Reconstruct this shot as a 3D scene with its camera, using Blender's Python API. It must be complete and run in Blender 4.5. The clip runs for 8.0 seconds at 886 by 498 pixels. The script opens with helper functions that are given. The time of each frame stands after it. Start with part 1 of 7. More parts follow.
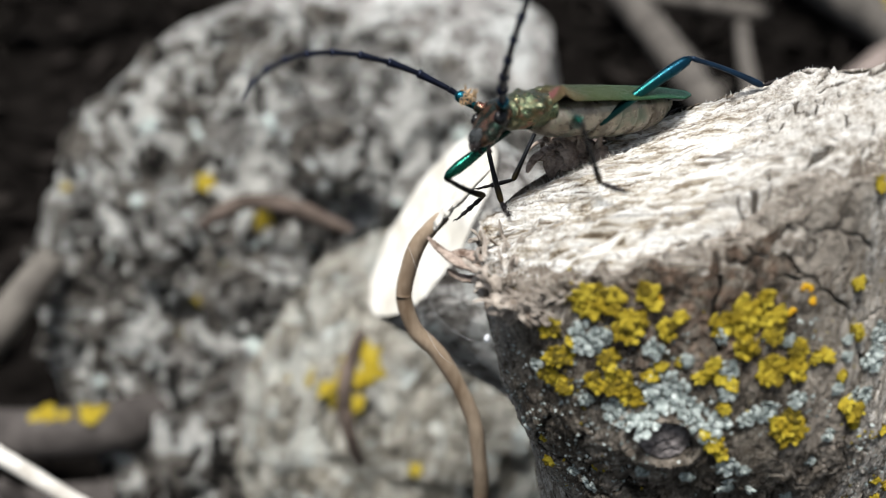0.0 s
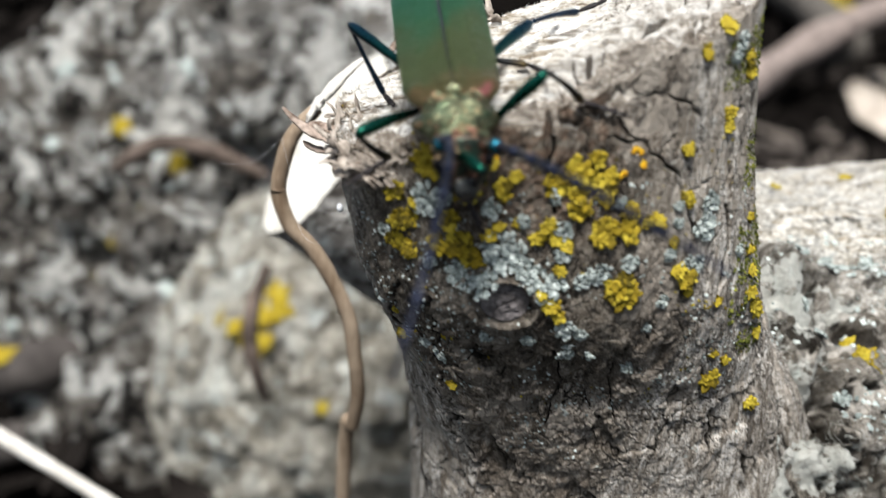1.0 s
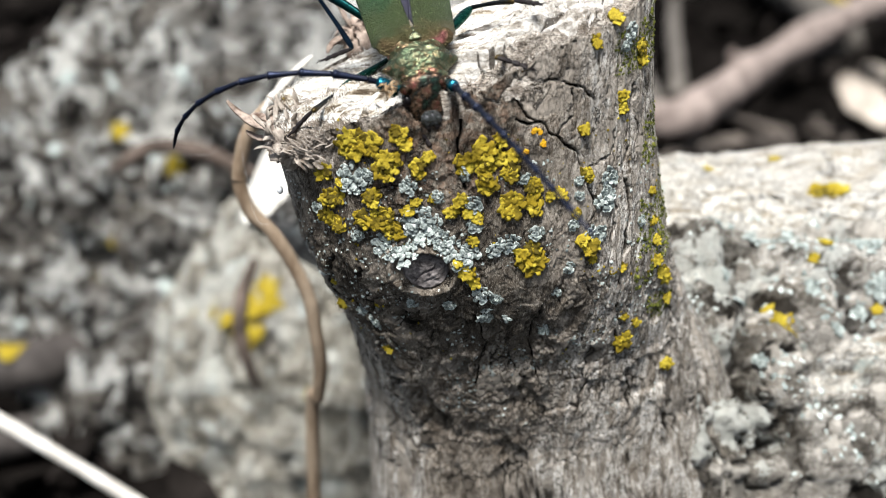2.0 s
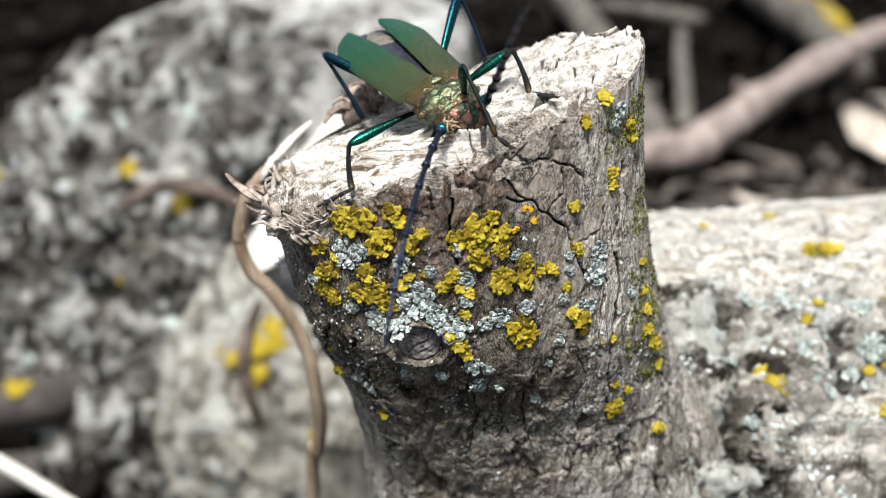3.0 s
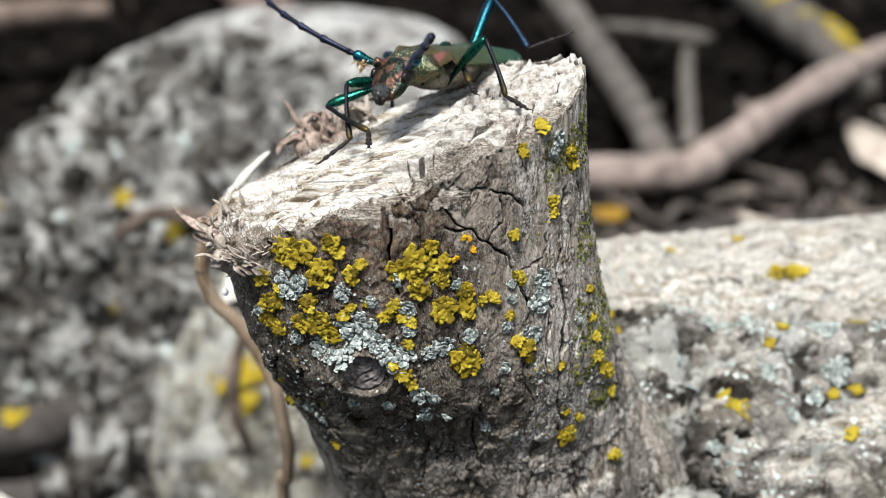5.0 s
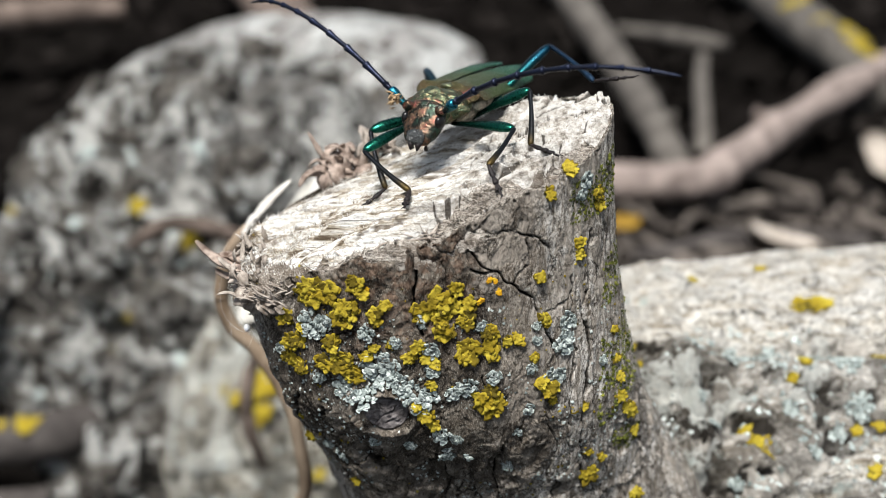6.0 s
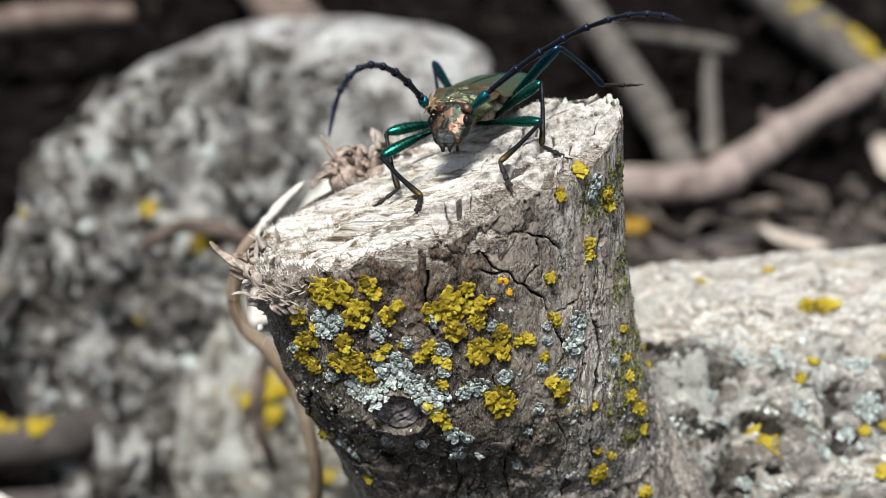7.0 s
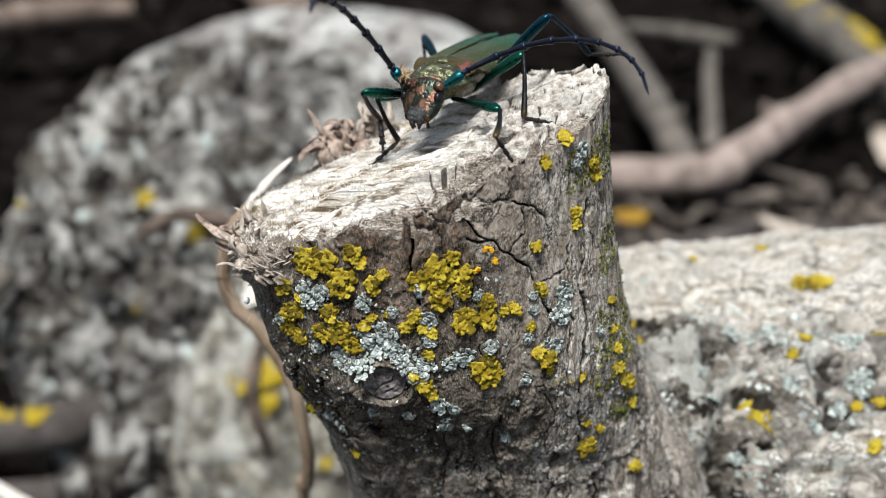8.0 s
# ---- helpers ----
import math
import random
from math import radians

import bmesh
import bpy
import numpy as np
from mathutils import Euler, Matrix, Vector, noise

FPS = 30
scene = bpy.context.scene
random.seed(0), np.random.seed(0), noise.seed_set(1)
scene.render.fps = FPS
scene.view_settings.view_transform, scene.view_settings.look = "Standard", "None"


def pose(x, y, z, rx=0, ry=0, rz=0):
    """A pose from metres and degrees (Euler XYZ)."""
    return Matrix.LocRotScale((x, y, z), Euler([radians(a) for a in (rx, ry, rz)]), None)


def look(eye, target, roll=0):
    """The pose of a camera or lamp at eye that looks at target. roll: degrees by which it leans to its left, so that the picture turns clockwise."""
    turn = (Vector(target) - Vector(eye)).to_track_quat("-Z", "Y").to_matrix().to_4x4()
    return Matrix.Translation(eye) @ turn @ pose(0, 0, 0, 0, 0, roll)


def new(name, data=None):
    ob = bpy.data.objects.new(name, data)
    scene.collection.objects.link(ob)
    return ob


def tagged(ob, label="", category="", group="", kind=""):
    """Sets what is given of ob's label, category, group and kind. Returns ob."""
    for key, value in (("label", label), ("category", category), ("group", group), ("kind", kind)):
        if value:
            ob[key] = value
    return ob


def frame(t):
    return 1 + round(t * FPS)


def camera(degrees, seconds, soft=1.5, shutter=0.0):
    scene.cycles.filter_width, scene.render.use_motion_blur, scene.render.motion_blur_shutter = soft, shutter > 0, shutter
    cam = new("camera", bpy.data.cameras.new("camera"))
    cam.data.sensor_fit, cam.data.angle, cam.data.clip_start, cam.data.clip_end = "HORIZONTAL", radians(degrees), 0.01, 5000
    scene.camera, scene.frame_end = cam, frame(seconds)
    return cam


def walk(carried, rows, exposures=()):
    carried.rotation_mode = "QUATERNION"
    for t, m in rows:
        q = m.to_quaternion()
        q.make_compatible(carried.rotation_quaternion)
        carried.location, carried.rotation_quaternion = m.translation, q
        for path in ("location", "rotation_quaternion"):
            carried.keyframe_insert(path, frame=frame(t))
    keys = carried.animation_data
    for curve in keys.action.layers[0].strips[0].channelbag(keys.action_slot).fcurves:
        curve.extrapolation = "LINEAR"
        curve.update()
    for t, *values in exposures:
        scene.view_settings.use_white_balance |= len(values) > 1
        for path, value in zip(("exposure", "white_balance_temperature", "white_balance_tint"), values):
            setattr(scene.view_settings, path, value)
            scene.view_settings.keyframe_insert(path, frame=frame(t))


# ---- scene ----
cam = camera(41.92, 8.0, soft=0.5, shutter=0.2)
cam.data.dof.use_dof = True
cam.data.dof.focus_distance = 0.183
cam.data.dof.aperture_fstop = 14.0
PATH = [
    (0, (0.00103, -0.02118, 0.30433), (-0.00115, 0.42946, 0.08773), -0.241),
    (0.3, (-0.00522, -0.02474, 0.30258), (0.00015, 0.42719, 0.08873), 1.400),
    (0.5, (-0.00250, -0.02505, 0.30242), (0.00829, 0.42707, 0.08918), 1.927),
    (0.8, (0.00941, -0.02760, 0.29513), (0.02855, 0.42263, 0.07851), 1.865),
    (1, (0.01502, -0.03321, 0.29101), (0.03509, 0.41526, 0.07085), 2.001),
    (1.2, (0.01966, -0.03879, 0.28980), (0.04033, 0.40856, 0.06743), 1.813),
    (2.3, (0.02961, -0.05353, 0.29854), (0.03862, 0.39670, 0.08126), 0.082),
    (2.5, (0.02852, -0.05213, 0.30059), (0.03732, 0.39832, 0.08374), 0.209),
    (3, (0.03186, -0.05206, 0.30472), (0.03809, 0.40092, 0.09314), 0.241),
    (3.5, (0.03492, -0.05209, 0.30843), (0.03965, 0.40283, 0.10100), 0.190),
    (4, (0.04173, -0.05073, 0.30692), (0.04464, 0.40479, 0.10079), -0.263),
    (5.3, (0.04446, -0.05225, 0.30601), (0.04057, 0.40476, 0.10320), -0.990),
    (5.5, (0.04214, -0.04962, 0.30934), (0.03779, 0.40587, 0.10315), -0.694),
    (6, (0.04199, -0.04766, 0.31173), (0.03495, 0.40847, 0.10704), -0.497),
    (6.5, (0.04274, -0.04766, 0.31343), (0.03428, 0.40904, 0.11006), -0.683),
    (7, (0.04143, -0.04993, 0.31222), (0.03115, 0.40682, 0.10906), -0.687),
    (7.5, (0.04485, -0.05135, 0.31216), (0.03405, 0.40539, 0.10901), -0.787),
    (8, (0.04425, -0.05092, 0.30764), (0.03233, 0.40559, 0.10402), -0.954),
]
walk(cam, [(t, look(eye, target, roll)) for t, eye, target, roll in PATH], exposures=[(0, 0.52, 6280, 9), (1, 0.66, 6280, 9), (2.5, 0.88, 6280, 9), (3.5, 0.76, 6280, 9), (4, 0.68, 6280, 9), (5.5, 0.60, 6280, 9), (6.5, 0.52, 6280, 9), (8, 0.52, 6280, 9)])

# ---- light ----
world = bpy.data.worlds.new("world")
scene.world = world
world.use_nodes = True
sky = world.node_tree.nodes.new("ShaderNodeTexSky")
sky.sky_type = "NISHITA"
sky.sun_disc = False
SUN_ELEVATION, SUN_AZIMUTH = radians(66), radians(-166)  # azimuth from +y, to the right
sky.sun_elevation, sky.sun_rotation = SUN_ELEVATION, SUN_AZIMUTH
haze = world.node_tree.nodes.new("ShaderNodeHueSaturation")
haze.inputs["Saturation"].default_value = 0.5
world.node_tree.links.new(sky.outputs[0], haze.inputs["Color"])
world.node_tree.links.new(haze.outputs[0], world.node_tree.nodes["Background"].inputs[0])
world.node_tree.nodes["Background"].inputs[1].default_value = 0.08
sun = new("sun", bpy.data.lights.new("sun", "SUN"))
sun.data.energy, sun.data.angle, sun.data.color = 5.0, radians(18), (1.0, 0.97, 0.93)
SUN_WAY = Vector((math.sin(SUN_AZIMUTH) * math.cos(SUN_ELEVATION), math.cos(SUN_AZIMUTH) * math.cos(SUN_ELEVATION), math.sin(SUN_ELEVATION)))
sun.matrix_world = look(SUN_WAY * 3, (0, 0, 0))


MM = 0.001


# ---- numeric noise ----
def lattice(i, j, k, seed):
    """A random number in 0..1 for each whole-numbered place."""
    with np.errstate(over="ignore"):
        h = (i.astype(np.uint32) * np.uint32(374761393) + j.astype(np.uint32) * np.uint32(668265263)
             + k.astype(np.uint32) * np.uint32(2246822519) + np.uint32(seed * 3266489917 % 4294967296))
        h = (h ^ (h >> np.uint32(13))) * np.uint32(1274126177)
        h = (h ^ (h >> np.uint32(16))) * np.uint32(2654435761)
        h = h ^ (h >> np.uint32(15))
    return h.astype(np.float64) / 4294967296.0


def soft_noise(p, seed=0):
    """Smooth noise in -1..1 at the rows of p."""
    f = np.floor(p)
    i = f.astype(np.int64) + 100000
    w = p - f
    w = w * w * (3 - 2 * w)
    out = np.zeros(len(p))
    for a in (0, 1):
        for b in (0, 1):
            for c in (0, 1):
                weight = (w[:, 0] if a else 1 - w[:, 0]) * (w[:, 1] if b else 1 - w[:, 1]) * (w[:, 2] if c else 1 - w[:, 2])
                out += weight * lattice(i[:, 0] + a, i[:, 1] + b, i[:, 2] + c, seed)
    return 2 * out - 1


def fbm(p, octaves=4, seed=0, gain=0.5):
    out, amp, total = np.zeros(len(p)), 1.0, 0.0
    for o in range(octaves):
        out += amp * soft_noise(p * 2.03 ** o + 7.3 * o, seed + o)
        total += amp
        amp *= gain
    return out / total


def ridged(p, octaves=3, seed=0):
    out, amp, total = np.zeros(len(p)), 1.0, 0.0
    for o in range(octaves):
        out += amp * (1 - 2 * np.abs(soft_noise(p * 2.1 ** o + 3.1 * o, seed + o)))
        total += amp
        amp *= 0.5
    return out / total


def cells(p, seed=0):
    """Cellular noise: distance to the nearest and second nearest seed, and a random number of the nearest."""
    f = np.floor(p)
    i = f.astype(np.int64) + 100000
    d1, d2, who = np.full(len(p), 9.0), np.full(len(p), 9.0), np.zeros(len(p))
    for a in (-1, 0, 1):
        for b in (-1, 0, 1):
            for c in (-1, 0, 1):
                x, y, z = i[:, 0] + a, i[:, 1] + b, i[:, 2] + c
                q = np.stack([f[:, 0] + a + lattice(x, y, z, seed), f[:, 1] + b + lattice(x, y, z, seed + 11), f[:, 2] + c + lattice(x, y, z, seed + 23)], 1)
                d = np.sqrt(((p - q) ** 2).sum(1))
                r = lattice(x, y, z, seed + 37)
                near = d < d1
                d2 = np.where(near, d1, np.minimum(d2, d))
                who = np.where(near, r, who)
                d1 = np.where(near, d, d1)
    return d1, d2, who


def smooth(a, b, x):
    t = np.clip((x - a) / (b - a), 0, 1)
    return t * t * (3 - 2 * t)


# ---- mesh helpers ----
def mesh_from(name, points, faces, material, shade=True):
    mesh = bpy.data.meshes.new(name)
    points = np.asarray(points, dtype=np.float64).reshape(-1, 3)
    if isinstance(faces, np.ndarray):
        n, k = faces.shape
        mesh.vertices.add(len(points))
        mesh.vertices.foreach_set("co", points.ravel())
        mesh.loops.add(n * k)
        mesh.loops.foreach_set("vertex_index", faces.ravel().astype(np.int32))
        mesh.polygons.add(n)
        mesh.polygons.foreach_set("loop_start", np.arange(0, n * k, k, dtype=np.int32))
        mesh.update(calc_edges=True)
        mesh.validate()
    else:
        mesh.from_pydata(points.tolist(), [], faces)
    for material_ in (material if isinstance(material, (list, tuple)) else [material]):
        mesh.materials.append(material_)
    if shade:
        mesh.polygons.foreach_set("use_smooth", np.ones(len(mesh.polygons), dtype=bool))
    mesh.update()
    return mesh


def mark(mesh, name, values):
    """A number for each point of a mesh, which its material reads: how worn, or how old or darkened by painted shade,
    the bark is there.
    """
    values = np.asarray(values, dtype=np.float32)
    full = np.zeros(len(mesh.vertices), dtype=np.float32)
    full[:len(values)] = values[:len(full)]
    mesh.attributes.new(name, "FLOAT", "POINT").data.foreach_set("value", full)
    return mesh


def terrace(h, sharp=0.25):
    """Steps with steep edges out of a smooth height."""
    base = np.floor(h)
    return base + smooth(0.5 - sharp, 0.5 + sharp, h - base)


def grid_faces(rows, cols, closed):
    """Faces of a sheet of points of rows x cols, closed along its columns if asked."""
    r, c = np.meshgrid(np.arange(rows - 1), np.arange(cols if closed else cols - 1), indexing="ij")
    d = (c + 1) % cols
    return np.stack([r * cols + c, r * cols + d, (r + 1) * cols + d, (r + 1) * cols + c], -1).reshape(-1, 4)


def part(name, mesh, parent=None, label="", at=None):
    """Links a mesh as one object, under a thing or a part."""
    ob = new(name, mesh)
    if parent:
        ob.parent = parent
    if at is not None:
        ob.matrix_basis = at
    if label:
        tagged(ob, label)
    return ob


def thing(name, label, category, mesh=None, group="", kind="", at=None):
    ob = new(name, mesh)
    if at is not None:
        ob.matrix_basis = at
    return tagged(ob, label, category, group, kind)


def spline(knots, n):
    """A smooth row of n points through the knots (Catmull-Rom)."""
    k = np.asarray(knots, float)
    if k.ndim == 1:
        k = k[:, None]
    k = np.vstack([2 * k[0] - k[1], k, 2 * k[-1] - k[-2]])
    t = np.linspace(0, len(k) - 3 - 1e-9, n)
    i = t.astype(int)
    u = (t - i)[:, None]
    a, b, c, d = k[i], k[i + 1], k[i + 2], k[i + 3]
    return 0.5 * (2 * b + (c - a) * u + (2 * a - 5 * b + 4 * c - d) * u ** 2 + (3 * b - a - 3 * c + d) * u ** 3)


def tube_points(knots, radii, n, sides, squash=1.0, up=(0, 0, 1)):
    """A tube along a smooth line: points (n, sides, 3), and their outward ways."""
    line, rad = spline(knots, n), spline(radii, n)[:, 0]
    way = np.gradient(line, axis=0)
    way /= np.linalg.norm(way, axis=1)[:, None]
    side = np.cross(way, np.asarray(up, float))
    side /= np.maximum(np.linalg.norm(side, axis=1), 1e-9)[:, None]
    top = np.cross(side, way)
    a = np.linspace(0, 2 * np.pi, sides, endpoint=False)
    out = side[:, None, :] * np.cos(a)[None, :, None] + top[:, None, :] * np.sin(a)[None, :, None] * squash
    return line[:, None, :] + out * rad[:, None, None], out


def tube_mesh(name, knots, radii, n, sides, material, rough=0.0, grain=60.0, seed=0, ends=True, up=(0, 0, 1)):
    """A closed tube with an uneven skin."""
    pts, out = tube_points(knots, radii, n, sides, up=up)
    if rough:
        flat = pts.reshape(-1, 3)
        pts = (flat + out.reshape(-1, 3) * (rough * fbm(flat * grain, 4, seed))[:, None]).reshape(pts.shape)
    faces = [tuple(int(v) for v in f) for f in grid_faces(n, sides, True)]
    verts = pts.reshape(-1, 3)
    if ends:
        base = len(verts)
        verts = np.vstack([verts, pts[0].mean(0), pts[-1].mean(0)])
        for k in range(sides):
            faces.append((base, (k + 1) % sides, k))
            faces.append((base + 1, (n - 1) * sides + k, (n - 1) * sides + (k + 1) % sides))
    return mesh_from(name, verts, faces, material)


# ---- materials ----
class Nodes:
    """A short hand for node materials."""

    def __init__(self, name):
        self.material = bpy.data.materials.new(name)
        self.material.use_nodes = True
        self.tree = self.material.node_tree
        self.shader = self.tree.nodes["Principled BSDF"]
        self.place = self.make("ShaderNodeTexCoord").outputs["Object"]

    def make(self, kind, **values):
        node = self.tree.nodes.new(kind)
        for key, value in values.items():
            node.inputs[key].default_value = value
        return node

    def join(self, a, b):
        self.tree.links.new(a, b)

    def mapped(self, scale=(1, 1, 1), turn=(0, 0, 0)):
        node = self.make("ShaderNodeMapping")
        node.inputs["Scale"].default_value, node.inputs["Rotation"].default_value = scale, turn
        self.join(self.place, node.inputs["Vector"])
        return node.outputs[0]

    def noise(self, scale, detail=5.0, rough=0.6, vector=None, distortion=0.0):
        node = self.make("ShaderNodeTexNoise", Scale=scale, Detail=detail, Roughness=rough, Distortion=distortion)
        self.join(vector or self.place, node.inputs["Vector"])
        return node.outputs["Fac"]

    def voronoi(self, scale, feature="F1", vector=None, output="Distance"):
        node = self.make("ShaderNodeTexVoronoi", Scale=scale)
        node.feature = feature
        self.join(vector or self.place, node.inputs["Vector"])
        return node.outputs[output]

    def ramp(self, fac, stops):
        node = self.make("ShaderNodeValToRGB")
        el = node.color_ramp.elements
        while len(el) < len(stops):
            el.new(0.5)
        for e, (at, colour) in zip(el, stops):
            e.position = at
            e.color = (*colour, 1) if isinstance(colour, (tuple, list)) else (colour, colour, colour, 1)
        self.join(fac, node.inputs["Fac"])
        return node.outputs["Color"]

    def mix(self, fac, a, b, mode="MIX"):
        node = self.make("ShaderNodeMix")
        node.data_type, node.blend_type = "RGBA", mode
        for value, socket in ((fac, node.inputs[0]), (a, node.inputs[6]), (b, node.inputs[7])):
            if isinstance(value, bpy.types.NodeSocket):
                self.join(value, socket)
            else:
                socket.default_value = value if isinstance(value, float) else (*value, 1)
        return node.outputs[2]

    def bump(self, height, distance, strength=1.0, under=None):
        node = self.make("ShaderNodeBump", Strength=strength, Distance=distance)
        self.join(height, node.inputs["Height"])
        if under:
            self.join(under, node.inputs["Normal"])
        return node.outputs[0]

    def done(self, colour, rough=0.8, normal=None, metal=0.0, gloss=0.5, **more):
        self.shader.inputs["Specular IOR Level"].default_value = gloss
        for value, key in ((colour, "Base Color"), (rough, "Roughness"), (metal, "Metallic"), (normal, "Normal")):
            if value is None:
                continue
            if isinstance(value, bpy.types.NodeSocket):
                self.join(value, self.shader.inputs[key])
            else:
                self.shader.inputs[key].default_value = (*value, 1) if isinstance(value, tuple) else value
        for key, value in more.items():
            self.shader.inputs[key.replace("_", " ")].default_value = value
        return self.material


def bark_material(name, dark, mid, light, crust, scale=1.0, crust_from=0.62, stretch=(1, 1, 0.45), depth=1.0, worn=None, old_shade=None, blotch=0.0):
    """Weathered bark: flakes of different shade, pale worn patches, dark stains, thin cracks and a thin grey-green crust."""
    n = Nodes(name)
    v = n.mapped(stretch)
    big = n.noise(55 * scale, 6, 0.65, v)
    fine = n.noise(420 * scale, 7, 0.74, v, 0.8)
    bent = n.make("ShaderNodeVectorMath")
    bent.operation = "MULTIPLY_ADD"
    wander = n.make("ShaderNodeTexNoise", Scale=160.0 * scale, Detail=5.0, Roughness=0.65)
    n.join(n.place, wander.inputs["Vector"])
    n.join(wander.outputs["Color"], bent.inputs[0])
    bent.inputs[1].default_value = (0.010 / scale, 0.010 / scale, 0.010 / scale)
    n.join(v, bent.inputs[2])
    colour = n.ramp(fine, [(0.41, dark), (0.485, mid), (0.57, light)])
    tone = n.make("ShaderNodeSeparateColor")
    n.join(n.voronoi(300 * scale, "F1", bent.outputs[0], "Color"), tone.inputs[0])
    colour = n.mix(n.ramp(tone.outputs[0], [(0.45, 0.0), (0.80, 0.55)]), colour, light)
    colour = n.mix(n.ramp(tone.outputs[1], [(0.55, 0.0), (0.85, 0.6)]), colour, n.mix(fine, dark, mid))
    colour = n.mix(n.ramp(big, [(0.45, 0.0), (0.60, 0.45)]), colour, light)
    stain = n.ramp(n.noise(75 * scale, 6, 0.75, v, 1.2), [(0.51, 0.0), (0.61, 0.8)])
    colour = n.mix(stain, colour, n.mix(fine, dark, mid))
    if old_shade:  # rough old bark and painted shade, as marked on the mesh
        mark_old_shade = n.make("ShaderNodeAttribute")
        mark_old_shade.attribute_name = "old_shade"
        colour = n.mix(mark_old_shade.outputs["Fac"], colour, n.ramp(fine, [(0.42, old_shade[0]), (0.50, old_shade[1]), (0.60, old_shade[2])]))
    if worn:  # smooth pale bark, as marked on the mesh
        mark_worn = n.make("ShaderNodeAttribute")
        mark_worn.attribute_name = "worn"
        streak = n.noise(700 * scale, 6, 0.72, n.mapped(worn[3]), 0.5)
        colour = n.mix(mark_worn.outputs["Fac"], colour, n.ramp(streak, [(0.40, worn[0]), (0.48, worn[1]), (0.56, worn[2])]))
    grain = n.noise(2200 * scale, 4, 0.75, v)
    colour = n.mix(n.ramp(grain, [(0.41, 0.85), (0.49, 0.0)]), colour, n.mix(0.3, dark, mid))
    grit = n.noise(5400 * scale, 3, 0.8, v)
    colour = n.mix(n.ramp(grit, [(0.38, 0.7), (0.50, 0.0)]), colour, n.mix(0.3, dark, mid))
    colour = n.mix(n.ramp(grit, [(0.54, 0.0), (0.66, 0.5)]), colour, light)
    where = n.ramp(n.noise(45 * scale, 3, 0.6), [(0.42, 0.0), (0.56, 1.0)])
    lines = n.ramp(n.voronoi(115 * scale, "DISTANCE_TO_EDGE", bent.outputs[0]), [(0.0, 1.0), (0.020, 0.0)])
    hair = n.ramp(n.voronoi(420 * scale, "DISTANCE_TO_EDGE", bent.outputs[0]), [(0.0, 0.8), (0.03, 0.0)])
    cracked = n.mix(1.0, lines, where, "MULTIPLY")
    cracked = n.mix(1.0, cracked, n.mix(1.0, hair, n.ramp(big, [(0.40, 0.0), (0.55, 1.0)]), "MULTIPLY"), "ADD")
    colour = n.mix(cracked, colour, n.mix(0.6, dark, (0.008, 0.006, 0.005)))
    if worn:
        torn = n.make("ShaderNodeAttribute")
        torn.attribute_name = "torn"
        colour = n.mix(n.mix(1.0, torn.outputs["Fac"], n.ramp(n.noise(600 * scale, 5, 0.7), [(0.44, 0.0), (0.56, 0.8)]), "MULTIPLY"), colour, n.ramp(fine, [(0.40, (0.028, 0.016, 0.010)), (0.60, (0.22, 0.145, 0.10))]))
        peel, split = (n.make("ShaderNodeAttribute") for _ in range(2))
        peel.attribute_name, split.attribute_name = "peel", "crack_shade"
        colour = n.mix(n.ramp(peel.outputs["Fac"], [(0.50, 0.0), (0.95, 0.75)]), colour, n.mix(fine, light, mid))
        colour = n.mix(n.ramp(peel.outputs["Fac"], [(0.02, 0.55), (0.40, 0.0)]), colour, n.mix(fine, dark, mid))
        # cracks and pits go near black: recess shade put into the colour
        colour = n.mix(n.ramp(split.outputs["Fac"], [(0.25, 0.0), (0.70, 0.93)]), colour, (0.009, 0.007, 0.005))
    spots = n.ramp(n.noise(150 * scale, 5, 0.7), [(crust_from, 0.0), (crust_from + 0.04, 0.9)])
    colour = n.mix(spots, colour, crust)
    plain = colour
    if blotch:
        colour = n.mix(n.ramp(n.noise(85, 5, 0.7, None, 1.0), [(0.50, 0.0), (0.55, blotch)]), colour, dark)
        colour = n.mix(n.ramp(n.noise(48, 6, 0.75, None, 0.6), [(0.52, 0.0), (0.555, blotch)]), colour, n.mix(fine, light, crust))
        if worn and old_shade:
            colour = n.mix(mark_worn.outputs["Fac"], colour, plain)
    height = n.mix(0.5, fine, n.noise(1500 * scale, 5, 0.75, v))
    height = n.mix(0.6, height, cracked, "SUBTRACT")
    return n.done(colour, 0.95, n.bump(height, 0.0014 * depth / scale, 1.0), gloss=0.12)


def lichen_material(name, dark, mid, light, scale=1.0):
    """Leafy lichen: each lobe has its own shade, with a powdery grain."""
    n = Nodes(name)
    fine = n.noise(900 * scale, 4, 0.65)
    lobe = n.make("ShaderNodeNewGeometry").outputs["Random Per Island"]
    shade = n.make("ShaderNodeMix")
    shade.data_type = "FLOAT"
    shade.inputs[0].default_value = 0.5
    n.join(n.noise(260 * scale, 4, 0.65), shade.inputs[2])
    n.join(lobe, shade.inputs[3])
    colour = n.ramp(shade.outputs[0], [(0.28, dark), (0.48, mid), (0.70, light)])
    colour = n.mix(n.ramp(n.noise(1700 * scale, 4, 0.7), [(0.36, 0.7), (0.48, 0.0)]), colour, n.mix(0.35, dark, mid))
    return n.done(colour, 0.85, n.bump(fine, 0.0004 / scale, 0.9), gloss=0.2)


